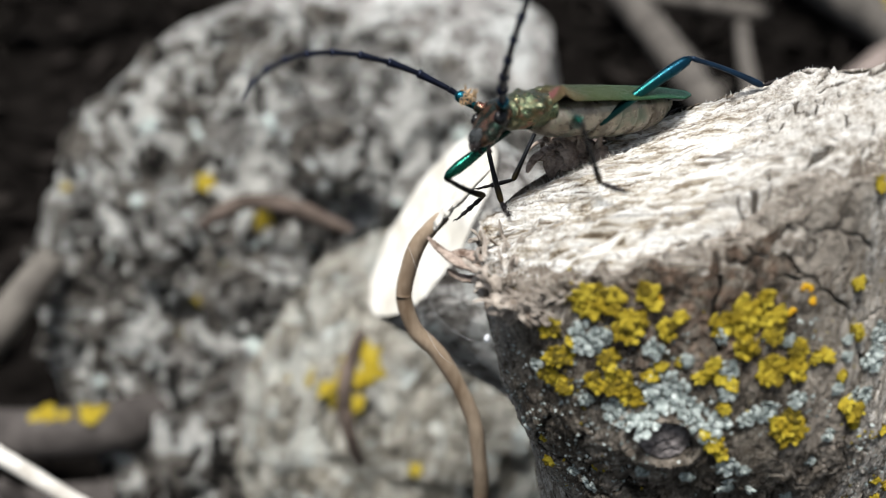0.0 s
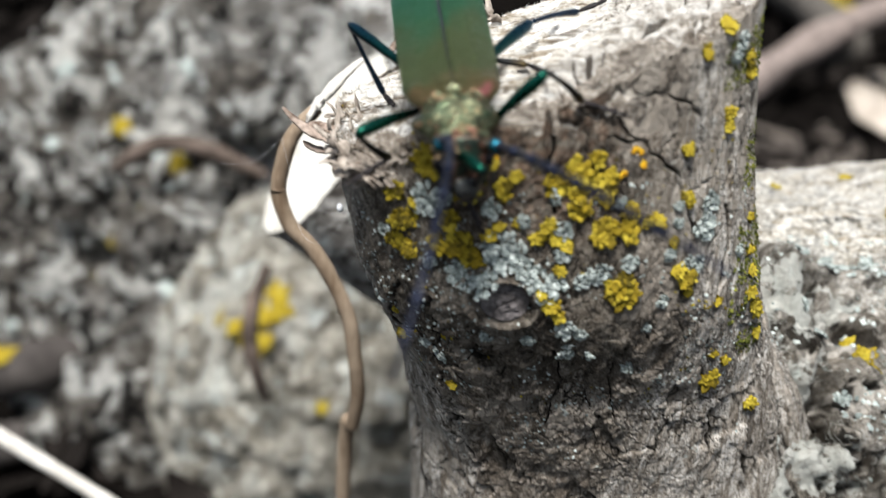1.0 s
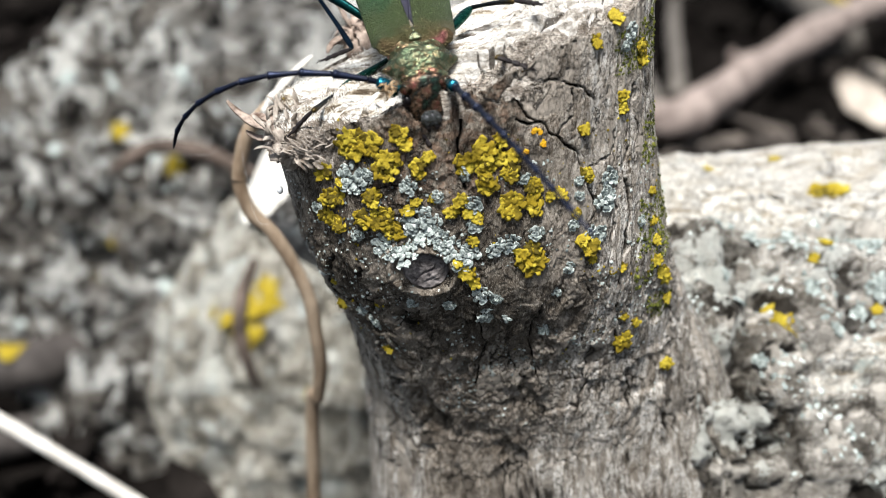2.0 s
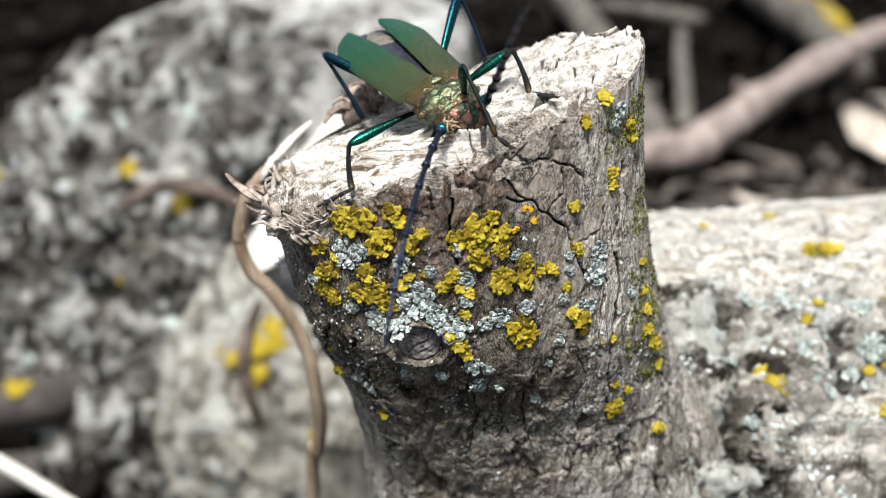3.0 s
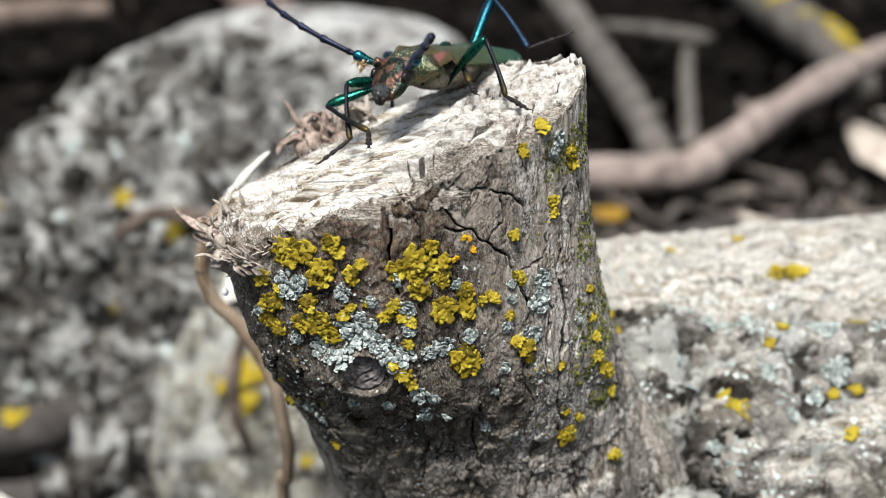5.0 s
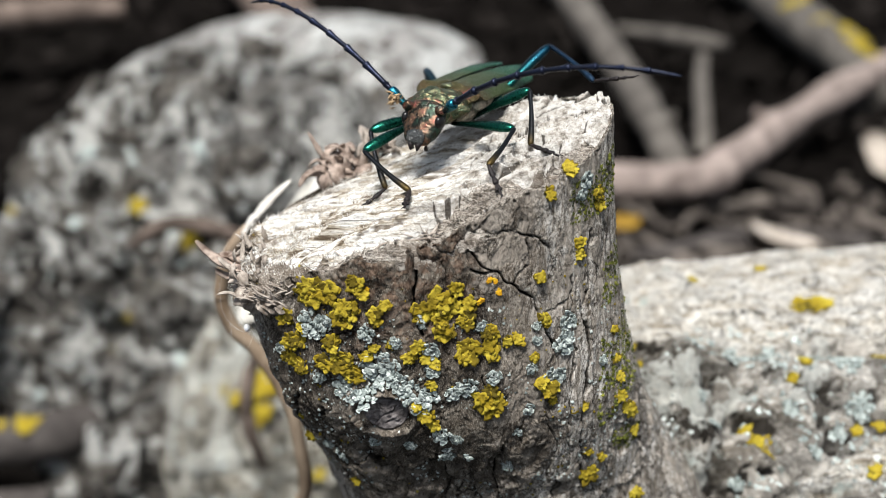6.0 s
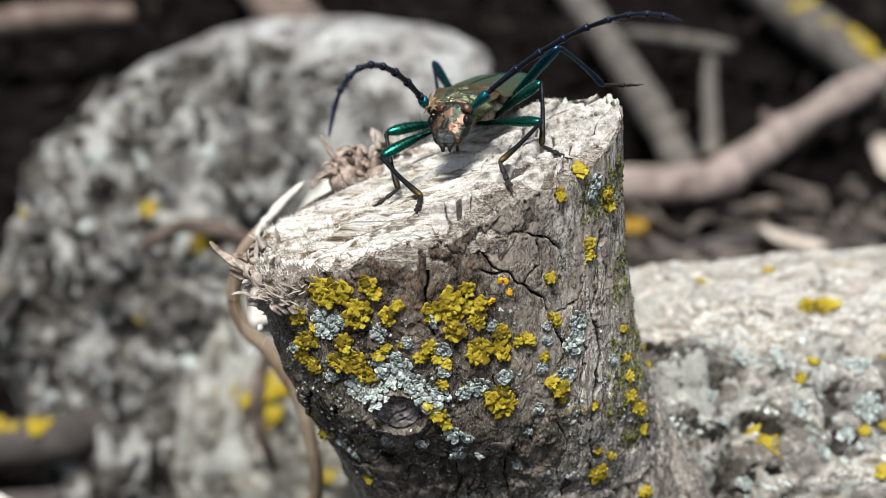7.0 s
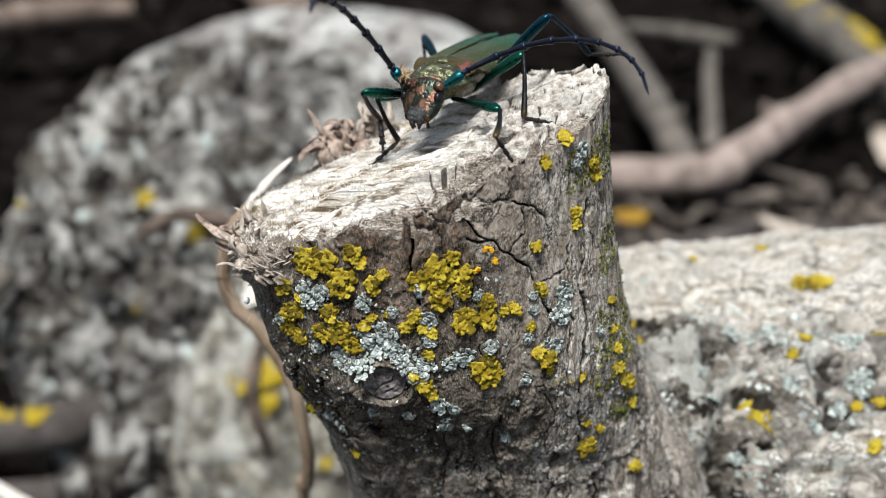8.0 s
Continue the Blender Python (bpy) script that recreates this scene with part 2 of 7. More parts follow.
def plain_material(name, dark, light, scale, rough=0.85, depth=0.0005, stretch=(1, 1, 1), gloss=None):
    n = Nodes(name)
    v = n.mapped(stretch)
    fine = n.noise(scale, 6, 0.65, v)
    colour = n.ramp(fine, [(0.33, dark), (0.67, light)])
    return n.done(colour, rough, n.bump(fine, depth, 0.8), gloss=gloss if gloss is not None else 0.5 if rough < 0.6 else 0.12)


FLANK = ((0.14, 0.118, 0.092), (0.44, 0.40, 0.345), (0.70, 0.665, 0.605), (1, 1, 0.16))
CREAM = ((0.42, 0.34, 0.24), (0.80, 0.74, 0.63), (0.91, 0.88, 0.81), (0.25, 1, 1))
# dark old bark; on the stump front it also holds painted shade
OLD_SHADE = ((0.010, 0.008, 0.006), (0.054, 0.044, 0.032), (0.20, 0.175, 0.14))
BARK = bark_material("weathered_bark", (0.026, 0.020, 0.014), (0.20, 0.160, 0.122), (0.50, 0.445, 0.375), (0.42, 0.44, 0.40), 1.0, 0.66, (1, 1, 0.45), 0.6, FLANK, OLD_SHADE)
LOG_BARK = bark_material("sunlit_bark", (0.03, 0.024, 0.017), (0.41, 0.355, 0.285), (0.84, 0.80, 0.73), (0.48, 0.53, 0.48), 0.9, 0.64, (0.6, 1, 1), 1.2, CREAM, OLD_SHADE, 0.6)
BLEACHED = ((0.16, 0.145, 0.125), (0.50, 0.475, 0.435), (0.80, 0.78, 0.74), (0.6, 1, 1))
FAR_BARK = bark_material("rough_bark", (0.008, 0.007, 0.006), (0.165, 0.143, 0.117), (0.56, 0.515, 0.45), (0.64, 0.66, 0.63), 0.55, 0.58, (1, 1, 0.8), 2.0, BLEACHED, blotch=1.0)
PALE_BARK = bark_material("pale_bark", (0.06, 0.05, 0.042), (0.50, 0.465, 0.42), (0.82, 0.79, 0.74), (0.70, 0.74, 0.70), 0.35, 0.60, (0.5, 1, 1), 1.5, blotch=0.75)
MOTTLED_BARK = bark_material("mottled_bark", (0.05, 0.042, 0.032), (0.42, 0.38, 0.30), (0.74, 0.70, 0.60), (0.60, 0.64, 0.60), 0.6, 0.58, (1, 1, 0.6), 1.5, blotch=0.55)


def wood_material():
    """Bleached sawn wood: pale streaks and dark seams along x, greyed and cracked where it is marked so."""
    n = Nodes("bleached_wood")
    v = n.mapped((0.035, 1, 0.5))
    streak = n.noise(1100, 6, 0.72, v)
    wide = n.noise(240, 5, 0.65, v)
    colour = n.ramp(streak, [(0.37, (0.10, 0.072, 0.046)), (0.43, (0.42, 0.36, 0.275)), (0.48, (0.66, 0.615, 0.54)), (0.55, (0.86, 0.84, 0.79))])
    colour = n.mix(n.ramp(wide, [(0.55, 0.0), (0.64, 0.75)]), colour, n.mix(streak, (0.13, 0.095, 0.066), (0.46, 0.40, 0.33)))
    hair = n.noise(3200, 4, 0.7, n.mapped((0.05, 1, 0.5)))
    colour = n.mix(n.ramp(hair, [(0.36, 0.75), (0.46, 0.0)]), colour, (0.20, 0.155, 0.105))
    seams = n.noise(170, 4, 0.6, n.mapped((0.06, 1, 0.5)), 0.3)
    colour = n.mix(n.ramp(seams, [(0.478, 0.0), (0.495, 0.85), (0.512, 0.0)]), colour, (0.085, 0.062, 0.044))
    pores = n.noise(2600, 4, 0.7)
    colour = n.mix(n.ramp(pores, [(0.34, 0.7), (0.44, 0.0)]), colour, (0.20, 0.155, 0.11))
    old_shade, split = (n.make("ShaderNodeAttribute") for _ in range(2))
    old_shade.attribute_name, split.attribute_name = "old_shade", "crack_shade"
    rough = n.noise(520, 6, 0.75)
    grey = n.ramp(rough, [(0.34, (0.08, 0.064, 0.050)), (0.45, (0.40, 0.36, 0.31)), (0.58, (0.74, 0.71, 0.655))])
    colour = n.mix(n.ramp(old_shade.outputs["Fac"], [(0.05, 0.0), (0.9, 0.88)]), colour, grey)
    # seams and valleys of the cut darkened, shade painted into them
    colour = n.mix(n.ramp(split.outputs["Fac"], [(0.25, 0.0), (0.8, 0.9)]), colour, (0.035, 0.026, 0.018))
    return n.done(colour, 0.88, n.bump(n.mix(0.4, n.mix(0.5, streak, hair), pores), 0.0012, 1.0), gloss=0.15)


WOOD = wood_material()
TORN_WOOD = bark_material("torn_wood", (0.03, 0.022, 0.016), (0.27, 0.215, 0.165), (0.66, 0.60, 0.52), (0.60, 0.55, 0.48), 1.6, 0.60, (0.3, 1, 1))
CUT_WOOD = plain_material("pale_cut_wood", (0.50, 0.46, 0.385), (0.76, 0.73, 0.665), 160, 0.8, 0.0006, (1, 0.2, 1))
YELLOW_LICHEN = lichen_material("yellow_lichen", (0.075, 0.056, 0.005), (0.245, 0.172, 0.008), (0.40, 0.315, 0.030))
ORANGE_LICHEN = lichen_material("orange_lichen", (0.36, 0.16, 0.006), (0.55, 0.30, 0.01), (0.66, 0.42, 0.02))
GREY_LICHEN = lichen_material("grey_lichen", (0.15, 0.175, 0.163), (0.32, 0.355, 0.33), (0.53, 0.57, 0.53))
TWIG_SKIN = plain_material("brown_twig", (0.16, 0.11, 0.07), (0.36, 0.28, 0.20), 220, 0.7, 0.0003, (1, 1, 0.25))
STICK_SKIN = plain_material("brown_stick", (0.06, 0.045, 0.036), (0.22, 0.168, 0.138), 60, 0.85, 0.001)
GREY_STICK = plain_material("grey_stick", (0.045, 0.039, 0.034), (0.155, 0.138, 0.118), 50, 0.85, 0.001)
PINK_STICK = plain_material("pinkish_stick", (0.10, 0.078, 0.068), (0.34, 0.275, 0.24), 60, 0.85, 0.001)
DARK_STICK = plain_material("dark_stick", (0.028, 0.024, 0.022), (0.085, 0.074, 0.067), 60, 0.85, 0.001)
PALE_STICK = plain_material("pale_stick", (0.46, 0.42, 0.36), (0.76, 0.725, 0.66), 200, 0.8, 0.0004)
# soil and litter are near black: the ground's shade is put into their colour
SOIL = plain_material("shaded_soil", (0.0018, 0.0016, 0.0014), (0.010, 0.0085, 0.0075), 45, 0.95, 0.004, gloss=0.0)
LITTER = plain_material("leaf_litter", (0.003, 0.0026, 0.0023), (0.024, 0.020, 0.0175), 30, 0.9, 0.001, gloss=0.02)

# ---- the stump ----
# outline by height: z, left x, right x, front y, back y
OUTLINE = np.array([
    (-0.03, 0.000, 0.105, 0.095, 0.205), (0.10, 0.019, 0.118, 0.118, 0.195), (0.17, 0.0185, 0.094, 0.1215, 0.180), (0.19, 0.0156, 0.0805, 0.117, 0.168),
    (0.20, 0.0130, 0.0760, 0.1125, 0.161), (0.21, 0.0092, 0.0730, 0.1090, 0.157), (0.22, 0.0070, 0.0705, 0.1085, 0.155),
    (0.232, 0.0052, 0.0685, 0.109, 0.154), (0.245, 0.004, 0.0672, 0.109, 0.154), (0.28, 0.004, 0.0655, 0.109, 0.154)])
CUT_HEIGHT, CUT_SLOPE, CUT_AT = 0.2435, 0.41, 0.035


def cut_plane(x):
    return CUT_HEIGHT + CUT_SLOPE * (x - CUT_AT)


def outline(z, a):
    """The smooth skin of the stump at height z and angle a (0: +x, -90 degrees: -y)."""
    left, right, front, back = (np.interp(z, OUTLINE[:, 0], OUTLINE[:, k]) for k in (1, 2, 3, 4))
    cx, cy = 0.5 * (left + right), front + 0.52 * (back - front)
    c, s = np.cos(a), np.sin(a)
    power = 2.0 + 0.5 * smooth(0.2, -0.6, c) * smooth(0.3, -0.4, s)
    rx, ry = np.where(c > 0, right - cx, cx - left), np.where(s > 0, back - cy, cy - front)
    r = (np.abs(c / rx) ** power + np.abs(s / ry) ** power) ** (-1 / power)
    return cx + r * c, cy + r * s


# cracks in the bark, as lines of (x, z) in mm over the front
CRACKS = [[(44, 243), (49.5, 243.2), (54, 242), (56, 239), (57, 235)], [(43, 238), (47.4, 236.6), (50.5, 234), (53.3, 231.2), (54.2, 228), (57, 222)],
          [(59.3, 234), (60.2, 222), (60.4, 213), (60.1, 200)], [(36, 243), (35.2, 238), (34.6, 232), (36, 227)], [(45.8, 220), (46.2, 217)],
          [(14, 229), (20, 226), (26, 227)], [(29, 206), (31, 199), (33, 190)], [(38, 204), (40, 196), (39, 186)], [(49, 206), (48, 196), (50, 188)], [(9, 222), (12, 212), (18, 203), (24, 192)],
          [(62.6, 240), (62.0, 228), (63.2, 216), (62.4, 203), (63.5, 192)], [(65.4, 252), (64.9, 240), (65.6, 228)], [(54.2, 228), (58.5, 229.5), (60, 233)], [(57, 222), (56.4, 212), (57.8, 203), (56.9, 196)],
          [(44, 243), (40.5, 240.5), (38, 241.5)], [(47.4, 236.6), (44.5, 239), (43.6, 242)], [(50.5, 234), (52.4, 238), (52.0, 242)]]
WIDE_CRACKS = {1: 0.22, 3: 0.36, 10: 0.22}
KNOT = (30.4, 212.8, 3.9, 3.2)


def line_distance(x, z, line):
    best = np.full(len(x), 1e9)
    for (ax, az), (bx, bz) in zip(line, line[1:]):
        w = np.clip(((x - ax) * (bx - ax) + (z - az) * (bz - az)) / ((bx - ax) ** 2 + (bz - az) ** 2), 0, 1)
        best = np.minimum(best, np.hypot(x - ax - w * (bx - ax), z - az - w * (bz - az)))
    return best


def rim_drop(x, a):
    """How far the rim has crumbled below the saw cut, along the front."""
    p = np.stack([x * 1000, np.cos(a) * 30, np.sin(a) * 30], -1).reshape(-1, 3)
    far_side = smooth(0.028, 0.040, np.asarray(x)).reshape(-1)
    crumbled = 0.0008 + 0.0008 * far_side + 0.0018 * np.clip(fbm(p * 0.16, 3, 33), -0.6, 1) + 0.0008 * fbm(p * 0.7, 3, 34)
    return smooth(0.05, -0.5, np.sin(a)) * np.maximum(crumbled, 0).reshape(np.shape(x))


def stump_bark():
    sides, rows = 920, 440
    turn = np.linspace(-1, 1, sides, endpoint=False)
    a = -np.pi / 2 + np.pi * (0.62 * turn + 0.38 * turn ** 3)
    v = np.interp(np.linspace(0, 1, rows), [0, 0.12, 1], [0, 0.70, 1])
    A, V = np.meshgrid(a, v)
    z = 0.05 + V * 0.19
    for _ in range(6):
        x, y = outline(z, A)
        z = -0.03 + V * (cut_plane(x) - rim_drop(x, A) + 0.03)
    x, y = outline(z, A)
    p = np.stack([x, y, z], -1).reshape(-1, 3)
    n = np.stack([np.cos(A), np.sin(A), 0 * A], -1).reshape(-1, 3)
    zz = p[:, 2]
    lower = smooth(0.216, 0.202, zz)
    warp = np.stack([fbm(p * 90, 4, 1), fbm(p * 90, 4, 2), fbm(p * 90, 4, 3)], 1) * 0.008
    jag = np.stack([fbm(p * 420, 3, 14), fbm(p * 420, 3, 15), fbm(p * 420, 3, 16)], 1) * 0.0016
    d1, d2, who = cells((p + warp + jag) * np.array([105, 105, 62]), 5)
    edge = np.clip((d2 - d1) / 0.045, 0, 1)
    d3, d4, who2 = cells((p + 0.6 * warp + jag) * np.array([330, 330, 190]), 9)
    edge2 = np.clip((d4 - d3) / 0.08, 0, 1)
    worn = smooth(-0.15, 0.25, fbm(p * 50, 3, 12))
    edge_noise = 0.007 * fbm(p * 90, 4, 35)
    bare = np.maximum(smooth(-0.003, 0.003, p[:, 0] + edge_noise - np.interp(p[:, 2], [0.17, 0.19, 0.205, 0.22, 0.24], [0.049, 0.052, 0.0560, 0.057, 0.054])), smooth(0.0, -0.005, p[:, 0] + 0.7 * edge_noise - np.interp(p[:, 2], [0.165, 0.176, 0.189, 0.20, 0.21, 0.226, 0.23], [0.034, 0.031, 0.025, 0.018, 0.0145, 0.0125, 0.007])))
    push = 0.0009 * fbm(p * 40, 3, 20) + 0.0002 * fbm(p * 200, 4, 21) + 0.00022 * fbm(p * np.array([800, 800, 420]), 4, 22) + 0.00012 * ridged(p * np.array([900, 900, 160]), 3, 23)
    push += lower * (0.0004 * ridged(p * np.array([260, 260, 110]) + 60 * warp, 4, 25) + 0.0009 * (who - 0.5))
    push -= (1 - edge) * 0.0010 * worn + (1 - edge2) * 0.0003 * (0.3 + lower)
    push += 0.0010 * (who - 0.5) * edge * worn + 0.0004 * (who2 - 0.5) * edge2
    flaky = smooth(-0.1, 0.25, fbm(p * 60, 3, 28))
    under = smooth(0.019, 0.024, p[:, 0] + edge_noise) * smooth(0.045, 0.040, p[:, 0] + edge_noise) * smooth(0.222, 0.228, zz)
    push += under * (0.0011 * ridged(p * np.array([420, 420, 260]), 3, 48) + 0.0008 * fbm(p * 260, 3, 49))
    layer = fbm(p * np.array([170, 170, 120]) + 2.0 * warp * 60, 5, 29) * 5.0
    push += (0.00015 + 0.00035 * flaky) * (terrace(layer, 0.03) - layer * 0.8)
    step = np.round(layer).astype(np.int64) + 50
    tone = lattice(step, step * 0 + 3, (who * 97).astype(np.int64), 44)
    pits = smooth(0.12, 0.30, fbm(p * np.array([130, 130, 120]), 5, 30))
    push -= (lower * 0.0011 + 0.0005 + 0.0012 * under) * pits
    # dark band: shade below the overhang and between lichens, put into the bark colour
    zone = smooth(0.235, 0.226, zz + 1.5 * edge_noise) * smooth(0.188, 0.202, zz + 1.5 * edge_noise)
    old_shade = (1 - bare) * (0.9 * under + (1 - under) * 0.92 * zone * (0.55 + 0.45 * smooth(-0.2, 0.2, fbm(p * 75, 4, 39))) + (1 - under) * 0.65 * (1 - zone) * smooth(0.02, 0.24, fbm(p * np.array([85, 85, 45]), 4, 40)) * smooth(0.240, 0.232, zz))
    calm = smooth(0.0, 0.3, fbm(p * 42, 3, 36)) * 0.5
    push *= np.clip(0.45 + 0.45 * lower + calm, 0, 1) * (1 - 0.55 * bare) * (smooth(0.0, 0.10, zz) * 0.8 + 0.2)
    push += 0.00014 * fbm(p * np.array([2000, 2000, 700]), 3, 37) + bare * 0.0004 * ridged(p * np.array([520, 520, 70]), 3, 38)
    # where the carved gaps and pits get their shade painted in
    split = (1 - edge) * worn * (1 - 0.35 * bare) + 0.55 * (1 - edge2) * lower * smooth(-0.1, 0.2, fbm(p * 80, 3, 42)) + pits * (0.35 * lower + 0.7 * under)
    front = p[:, 1] < 0.14
    wob = np.stack([fbm(p * 260, 4, 26), fbm(p * 330, 4, 27)], 1) * 1.3
    for k, line in enumerate(CRACKS):
        wide = 0.85 * WIDE_CRACKS.get(k, 0.13) * (0.55 + 0.9 * np.clip(fbm(p * 300, 3, 43) + 0.4, 0, 1))
        d = line_distance(p[:, 0] * 1000 + wob[:, 0], zz * 1000 + wob[:, 1], line)
        push -= np.where(front, 0.0016 * np.exp(-(d / wide) ** 2), 0)
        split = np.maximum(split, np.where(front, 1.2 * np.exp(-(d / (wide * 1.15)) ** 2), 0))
    kx, kz, ka, kb = KNOT
    rho = np.hypot((p[:, 0] * 1000 - kx) / ka, (zz * 1000 - kz) / kb)
    push += np.where(front, 0.0014 * np.exp(-((rho - 1.25) / 0.22) ** 2) + 0.0006 * np.exp(-((rho - 1.75) / 0.2) ** 2) - 0.0010 * smooth(1.08, 0.92, rho), 0)
    push[:sides] = 0
    p = p + n * push[:, None]
    p[-sides:, 2] += 0.0011 * fbm(p[-sides:] * 420, 3, 31) - 0.0006
    rim = p[-sides:]
    mid = rim.mean(0)
    inner = mid + (rim - mid) * 0.985
    inner[:, 2] = cut_plane(inner[:, 0]) - rim_drop(rim[:, 0], a) - 0.0003
    p = np.vstack([p, inner])
    mesh = mesh_from("bark", p, grid_faces(rows + 1, sides, True), BARK)
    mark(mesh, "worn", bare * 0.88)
    mark(mesh, "peel", tone + (0.45 - tone) * 0.8 * old_shade)
    mark(mesh, "torn", under)
    mark(mesh, "crack_shade", split)
    return mark(mesh, "old_shade", old_shade)


def stump_face():
    """The weathered saw cut: ridges along x, a lower ragged lip at the front."""
    sides, rings = 620, 190
    a = np.linspace(-np.pi, np.pi, sides, endpoint=False)
    z = np.full(sides, 0.24)
    for _ in range(6):
        x, y = outline(z, a)
        z = cut_plane(x)
    rim = np.stack([x, y, z], 1)
    mid = rim.mean(0)
    t = np.linspace(0.004, 0.997, rings)[:, None, None]
    p = (mid + t * (rim[None] - mid)).reshape(-1, 3)
    edge = np.repeat(np.linspace(0, 1, rings), sides)
    angle = np.tile(a, rings)
    streak = fbm(p * np.array([24, 800, 24]), 4, 41)
    ridge = ridged(p * np.array([22, 210, 22]), 2, 43)
    long = fbm(p * np.array([14, 230, 14]), 3, 48) * 3.5
    dz = 0.0005 * streak + 0.0009 * ridge + 0.0014 * (terrace(long, 0.10) - 0.35 * long) + 0.0006 * fbm(p * 90, 3, 45) + 0.0003 * fbm(p * 1500, 2, 46)
    drop = np.tile(rim_drop(rim[:, 0], a), rings)
    front = smooth(0.05, -0.6, np.sin(angle))
    ragged = edge + 0.12 * fbm(p * np.array([70, 260, 70]), 5, 47) + 0.06 * smooth(0.026, 0.040, p[:, 0]) * front
    lip = smooth(0.83, 0.90, ragged) * front
    torn = ridged(p * np.array([150, 420, 150]), 3, 49)
    dz -= lip * (0.0009 + 0.0013 * torn + 0.0009 * fbm(p * 300, 3, 50)) * smooth(1.0, 0.93, edge)
    dz -= drop * smooth(0.66, 1.05, ragged)
    dz += np.exp(-((ragged - 0.66) / 0.05) ** 2) * front * 0.0008
    for k in range(9):  # long seams along the grain
        at = 0.114 + 0.0038 * k + 0.0012 * fbm(np.stack([p[:, 0] * 60, 0 * p[:, 0] + k, 0 * p[:, 0]], 1), 3, 52)
        there = smooth(-0.05, 0.25, fbm(np.stack([p[:, 0] * 45, 0 * p[:, 0] + 7 * k, 0 * p[:, 0]], 1), 2, 53))
        dz -= 0.0013 * np.exp(-((p[:, 1] - at) / 0.00032) ** 2) * there
        dz += 0.0005 * np.exp(-((p[:, 1] - at - 0.0009) / 0.0007) ** 2) * there
    for at, high in ((0.1150, 0.0010), (0.1192, 0.0013), (0.1236, 0.0009), (0.1290, 0.0012), (0.1350, 0.0008)):  # long raised ridges
        bent = at + 0.0010 * fbm(np.stack([p[:, 0] * 50, 0 * p[:, 0] + at * 900, 0 * p[:, 0]], 1), 3, 54)
        d = p[:, 1] - bent
        dz += high * np.where(d > 0, np.exp(-(d / 0.0016) ** 2), np.exp(-(d / 0.0004) ** 2)) * smooth(0.060, 0.045, p[:, 0])
    dz -= smooth(0.96, 1.0, edge) * 0.0005
    near = smooth(0.130, 0.119, p[:, 1]) * smooth(0.056, 0.046, p[:, 0])  # coarse torn ridges beside the front edge
    dz += near * 0.0016 * ridged(p * np.array([26, 330, 26]) + 0.3 * fbm(p * 120, 3, 55)[:, None], 3, 56)
    warp = np.stack([fbm(p * 110, 3, 57), fbm(p * 110, 3, 58), fbm(p * 110, 3, 59)], 1) * 0.006
    d1, d2, who = cells((p + warp) * np.array([110, 150, 110]), 60)
    grey = smooth(0.040, 0.052, p[:, 0] + 0.010 * fbm(p * 70, 4, 61) + 0.010 * smooth(0.125, 0.112, p[:, 1]))
    split = grey * smooth(0.05, 0.015, d2 - d1) + 0.8 * near * smooth(0.1, 0.45, -ridged(p * np.array([26, 330, 26]), 3, 56))
    dz += grey * (0.0010 * (who - 0.5) + 0.0008 * fbm(p * 330, 4, 62) - 0.0008 * smooth(0.06, 0.0, d2 - d1))
    p[:, 2] += dz - dz.mean() - 0.0004
    skirt = p[-sides:] + np.array([0, 0, -0.0045])  # the torn edge goes down behind the bark
    mesh = mesh_from("cut_face", np.vstack([p, skirt]), grid_faces(rings + 1, sides, True), [WOOD, TORN_WOOD])
    mask = np.vstack([lip.reshape(rings, sides)[:-1] > 0.45, np.ones((1, sides), bool)]).ravel()
    mesh.polygons.foreach_set("material_index", mask.astype(np.int32))
    mark(mesh, "old_shade", grey)
    return mark(mesh, "crack_shade", split)


def build_stump():
    stump = thing("tree_stump", "sawn grey branch stump with cracked bark and yellow lichen", "tree stump")
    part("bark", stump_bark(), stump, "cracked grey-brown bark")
    part("cut_face", stump_face(), stump, "bleached sloping saw cut with raised grain")
    return stump


